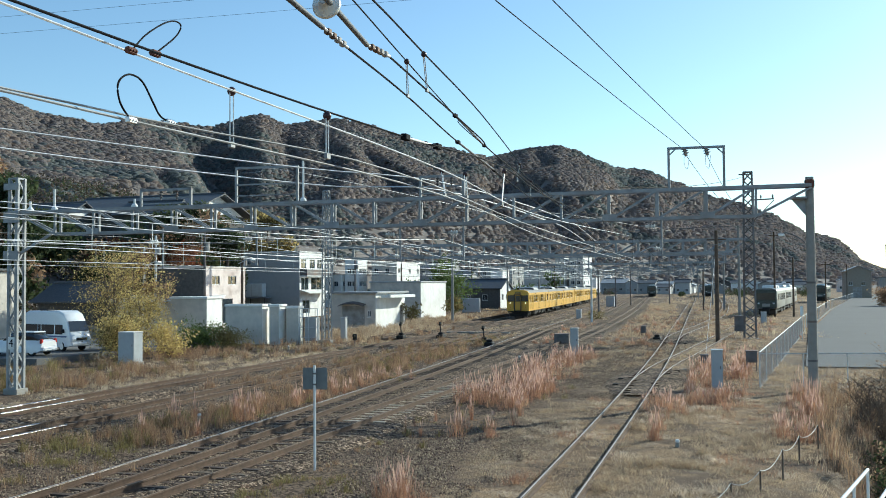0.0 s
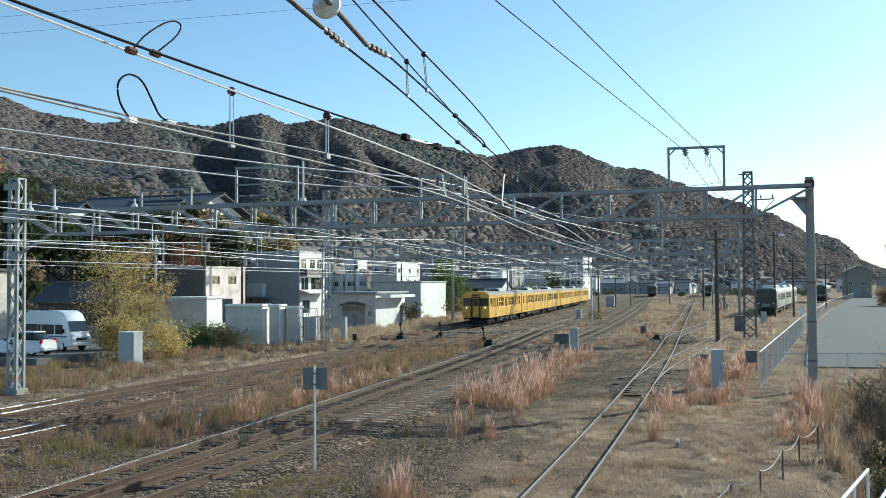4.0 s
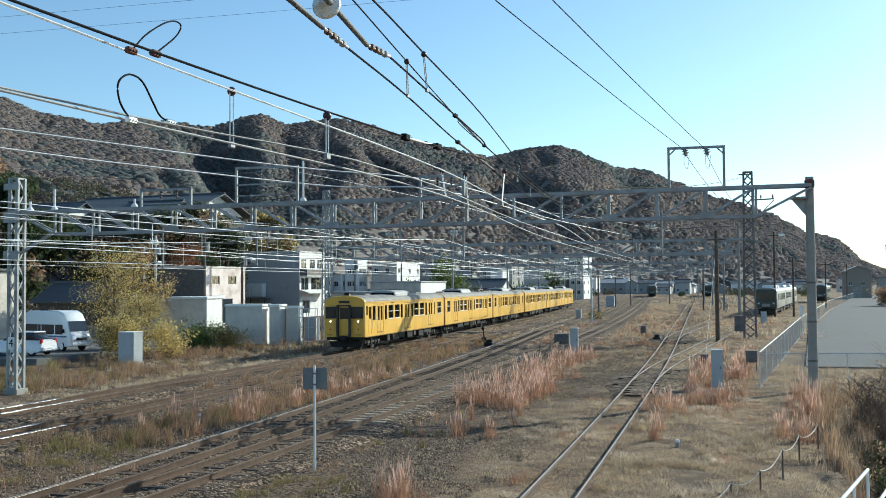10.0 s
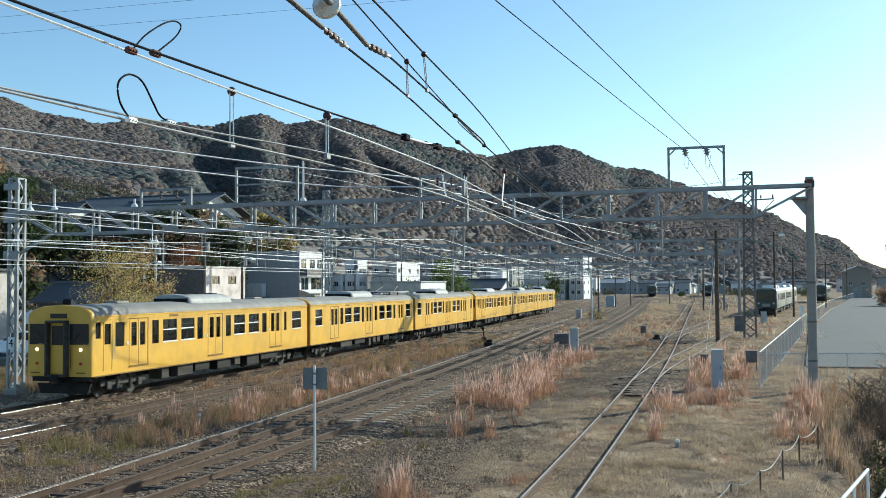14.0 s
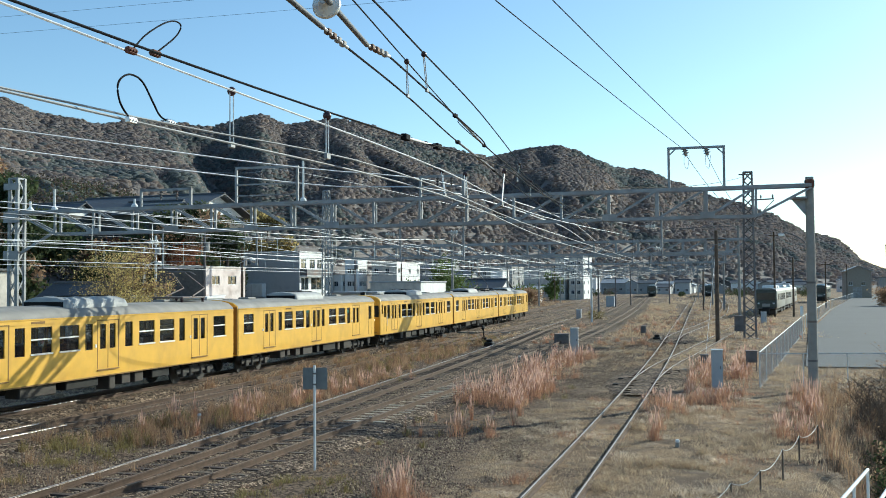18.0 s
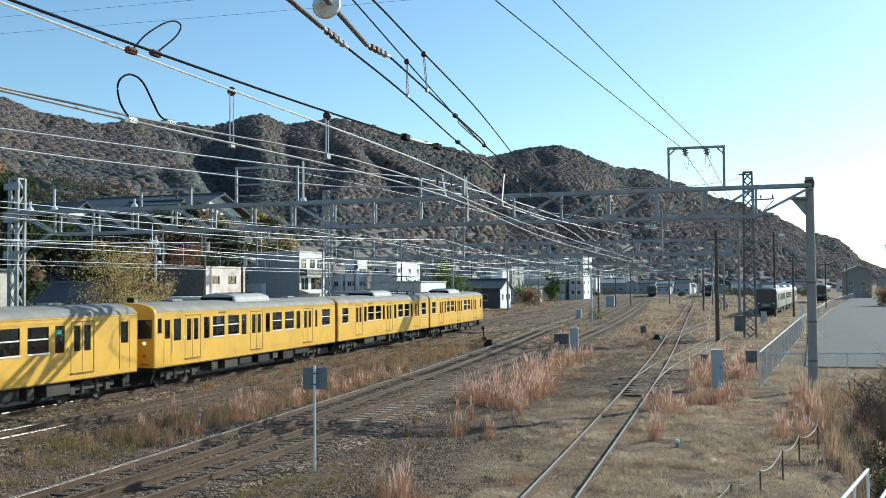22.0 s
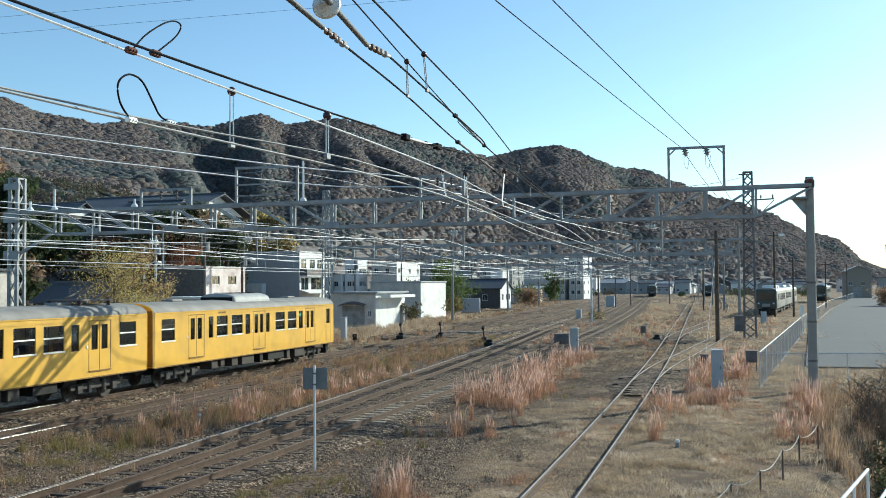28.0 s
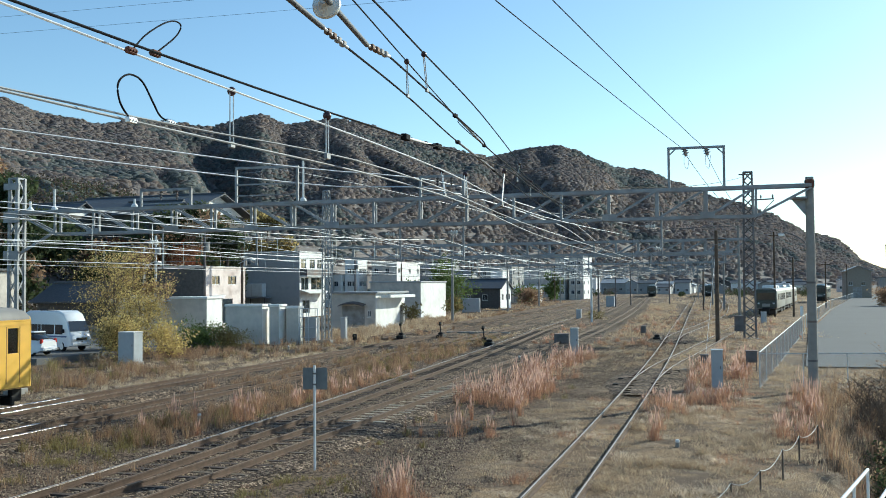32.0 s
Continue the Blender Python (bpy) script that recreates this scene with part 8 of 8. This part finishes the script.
for i, (x, y, h, s) in enumerate(((-92, 108, 15, 6), (-84, 112, 10.5, 5), (-99, 118, 16, 6), (-78, 100, 9, 5), (-86, 114, 10.5, 5), (-75, 118, 10, 5), (-108, 122, 17, 6), (-70, 104, 8, 4.5), (-80, 128, 10, 5))):
    tree((x, y, -0.4), h, s, "dark evergreen tree on the wooded slope", DARKLEAF, 30 + i, 5200, 0.34, low=0.25, clump=0.75)
for i, (x, y, h, s, m) in enumerate(((-87, 110, 12.5, 4.5, 0), (-82, 108, 11.5, 4, 1), (-78, 110, 12, 4.2, 0), (-74, 112, 11, 4, 1), (-81, 117, 15.5, 4.5, 0), (-71, 112, 9.5, 4, 2), (-66, 100, 8, 3.6, 1), (-77, 115, 18, 5, 2), (-72.5, 115, 17.5, 5, 0), (-68, 112, 15, 4.5, 2), (-80, 112, 17, 5, 2))):
    tree((x, y, -0.4), h, s, ("brown autumn tree below the temple halls", "reddish autumn tree below the temple halls", "dark green tree below the temple halls")[m], (BROWNWEED, REDLEAF, DARKLEAF)[m], 130 + i, 3400, 0.24, low=0.15, clump=0.8)
tree((-93, 150, 6), 16, 6.0, "yellow-green tree on the slope", GREENWEED, 41, 4200, 0.32, clump=0.7, second=YELLEAF)
tree((-86, 155, 6), 13, 5.0, "yellow-green tree on the slope", GREENWEED, 42, 3600, 0.32, clump=0.7, second=YELLEAF)
tree((-57.5, 165, -0.4), 9.0, 5.0, "green tree beside the dark house", GREENLEAF, 43, 3600, 0.2, clump=0.8, low=0.1)
tree((-52, 160, -0.4), 6.5, 4.0, "green shrub beside the dark house", GREENLEAF, 44, 2600, 0.18, "bush", trunks=3, clump=0.8, low=0.05)
tree((-52.5, 215, -0.4), 3.6, 3.0, "brown shrub near the white house", BROWNWEED, 45, 2000, 0.2, "bush", trunks=3, clump=0.85, low=0.05)
tree((-58.5, 262, -0.4), 8.5, 3.8, "green tree beyond the shed", GREENLEAF, 46, 2600, 0.3, clump=0.85, low=0.1)
tree((-60, 240, -0.4), 4, 3.5, "green shrub by the shed", GREENLEAF, 47, 1800, 0.25, "bush", trunks=3, clump=0.85, low=0.05)
tree((-41.0, 108.5, -0.4), 2.6, 1.4, "leafy sapling by the signal building", GREENWEED, 48, 700, 0.13, "bush", trunks=2, clump=0.7, low=0.3)
tree((-43.8, 134, -0.4), 3.2, 1.8, "leafy sapling by the equipment building", GREENWEED, 49, 800, 0.16, "bush", trunks=2, clump=0.7, low=0.3)
tree((-22.6, 128, -0.4), 1.3, 1.2, "small yellow-green shrub by a pole", GREENWEED, 50, 500, 0.1, "bush", trunks=2, clump=0.8, low=0.1)
for i, (x, y, h) in enumerate(((19, 196, 3.2), (23, 200, 3.8), (27, 205, 3.0))):
    tree((x, y, -0.4), h, 3.0, "dark brown hedge shrub beyond the yard", BROWNWEED, 60 + i, 2400, 0.2, "bush", trunks=4, clump=0.85, low=0.05)
for i, (x, y, h, s) in enumerate(((3.3, 31, 2.0, 1.4), (3.6, 35, 2.2, 1.5), (4.3, 41, 2.0, 1.5), (2.6, 37.5, 1.6, 1.1))):
    tree((x, y, -0.35), h, s, "tangled brown shrub with bare twigs", BROWNWEED, 70 + i, 260, 0.04, "bush", trunks=8, clump=0.7, low=0.1)
TWIG = mat("dark_twigs", (0.13, 0.102, 0.082), 0.9, var=0.25, scale=3, island=0.3, spec=0.1, trans=0.3)
for i, (x, y, h, s) in enumerate(((3.4, 26.0, 1.5, 1.2), (3.9, 29, 1.9, 1.3), (3.3, 31.5, 1.9, 1.2), (2.7, 33.5, 1.6, 1.1), (4.2, 34, 2.0, 1.3))):
    tree((x, y, ground_z(x, y) - 0.1), h, s, "dark tangle of bare brown twigs beside the ditch", TWIG, 90 + i, 160, 0.035, "bush", trunks=12, clump=0.8, low=0.05)
for i, (x, y, h, s) in enumerate(((3.9, 26.5, 1.2, 1.1), (2.6, 26.0, 1.3, 0.9), (2.9, 28.2, 1.4, 0.9))):
    tree((x, y, ground_z(x, y) - 0.1), h, s, "dark green bush by the near path", DARKLEAF, 80 + i, 2600, 0.05, "bush", trunks=5, clump=0.85, low=0.05, second=BROWNWEED)
grass("bare_twigs", [clumped(60, 90, 2.4, 4.6, 25, 36, 0.3, 0.5, 1.6, 0.012, 0.6), clumped(22, 60, 1.0, 2.6, 25, 33, 0.25, 0.3, 0.8, 0.010, 0.7)], TWIG, "dark bare twigs and stalks beside the ditch")
rt = random.Random(9)
for i in range(9):
    a, r = radians(rt.uniform(-46, -41.5)), rt.uniform(112, 170)
    h = rt.uniform(7, 13)
    zz = hill_z(math.degrees(a), r)
    tree((r * math.sin(a), r * math.cos(a), max(-0.4, zz - 0.3)), h, h * 0.42, "evergreen tree on the wooded slope" if i % 3 else "brown autumn tree on the wooded slope", DARKLEAF if i % 3 else BROWNWEED, 100 + i, 2600, 0.36, low=0.15, clump=0.85)


def slope_shrubs():
    """Low dense growth on the foot of the hill."""
    cs, rr = [], []
    for _ in range(900):
        a, r = rgv.uniform(-50, -27), rgv.uniform(112, 262)
        z = hill_z(a, r)
        if z > -0.5:
            cs.append((r * math.sin(radians(a)), r * math.cos(radians(a)), z + 0.5))
            rr.append(rgv.uniform(1.6, 3.6))
    v, f = leaf_cloud(cs, rr, 62000, 0.3, 0.7)
    k = len(f) // 6 * 2
    for nm, part_f, m, lab in (("slope_shrubs", f[:k], DARKLEAF, "dense dark undergrowth at the foot of the hill"), ("slope_shrubs", f[k:], TWIG, "brown undergrowth at the foot of the hill")):
        used = np.unique(part_f)
        lut = np.zeros(len(v), np.int64)
        lut[used] = np.arange(len(used))
        soup(nm, v[used], lut[part_f], m, lab, "undergrowth")


slope_shrubs()


def far_shrubs():
    """Dull thickets and garden trees between the end of the yard and the far houses."""
    for nm, m, lab, k in (("far_thicket", TWIG, "dull brown thickets at the end of the yard", 70), ("far_thicket", DARKLEAF, "dark garden trees among the far houses", 60)):
        cs, rr = [], []
        for _ in range(k):
            x, y = rgv.uniform(-78, 14), rgv.uniform(335, 470)
            if min(abs(x - fn(y)) for fn in (T1, T2, T4, T5, T7)) < 4 or abs(x - T4(y)) < 6:
                continue
            q = rgv.uniform(0.8, 2.4)
            cs.append((x, y, q * 0.6 - 0.3))
            rr.append(q)
        v, f = leaf_cloud(cs, rr, len(cs) * 420, 0.15, 0.8)
        soup(nm, v, f, m, lab, "thicket")


far_shrubs()


# ---- sleepers, laid last ----
def sleeper_mesh(name, w, ln, h, material):
    me = MB().bbox(-ln / 2, ln / 2, -w / 2, w / 2, -h, 0.0, 0.012).mesh(name)
    me.materials.append(material)
    return me


SL_WOOD, SL_CONC = sleeper_mesh("sleeper", 0.2, 2.1, 0.16, WOODSL), sleeper_mesh("sleeper", 0.17, 1.9, 0.16, CONCSL)
rs = random.Random(2)
near = sorted(SLEEPERS, key=lambda q: abs(q[0].y - 30) + abs(q[0].x + 10))
for p, a, conc, t in near:
    if p.y < 8 or p.x < -24 and p.y < 20:
        continue
    ob = new("sleeper", SL_CONC if conc and 30 < p.y < 45 else SL_WOOD)
    ob.parent = t
    ob.matrix_basis = Matrix.Translation(p + Vector((rs.uniform(-0.05, 0.05), 0, rs.uniform(-0.03, 0.0) + (0.016 if p.x < -11.5 else -0.01)))) @ Matrix.Rotation(-a + rs.uniform(-0.02, 0.02), 4, 'Z')


motions()
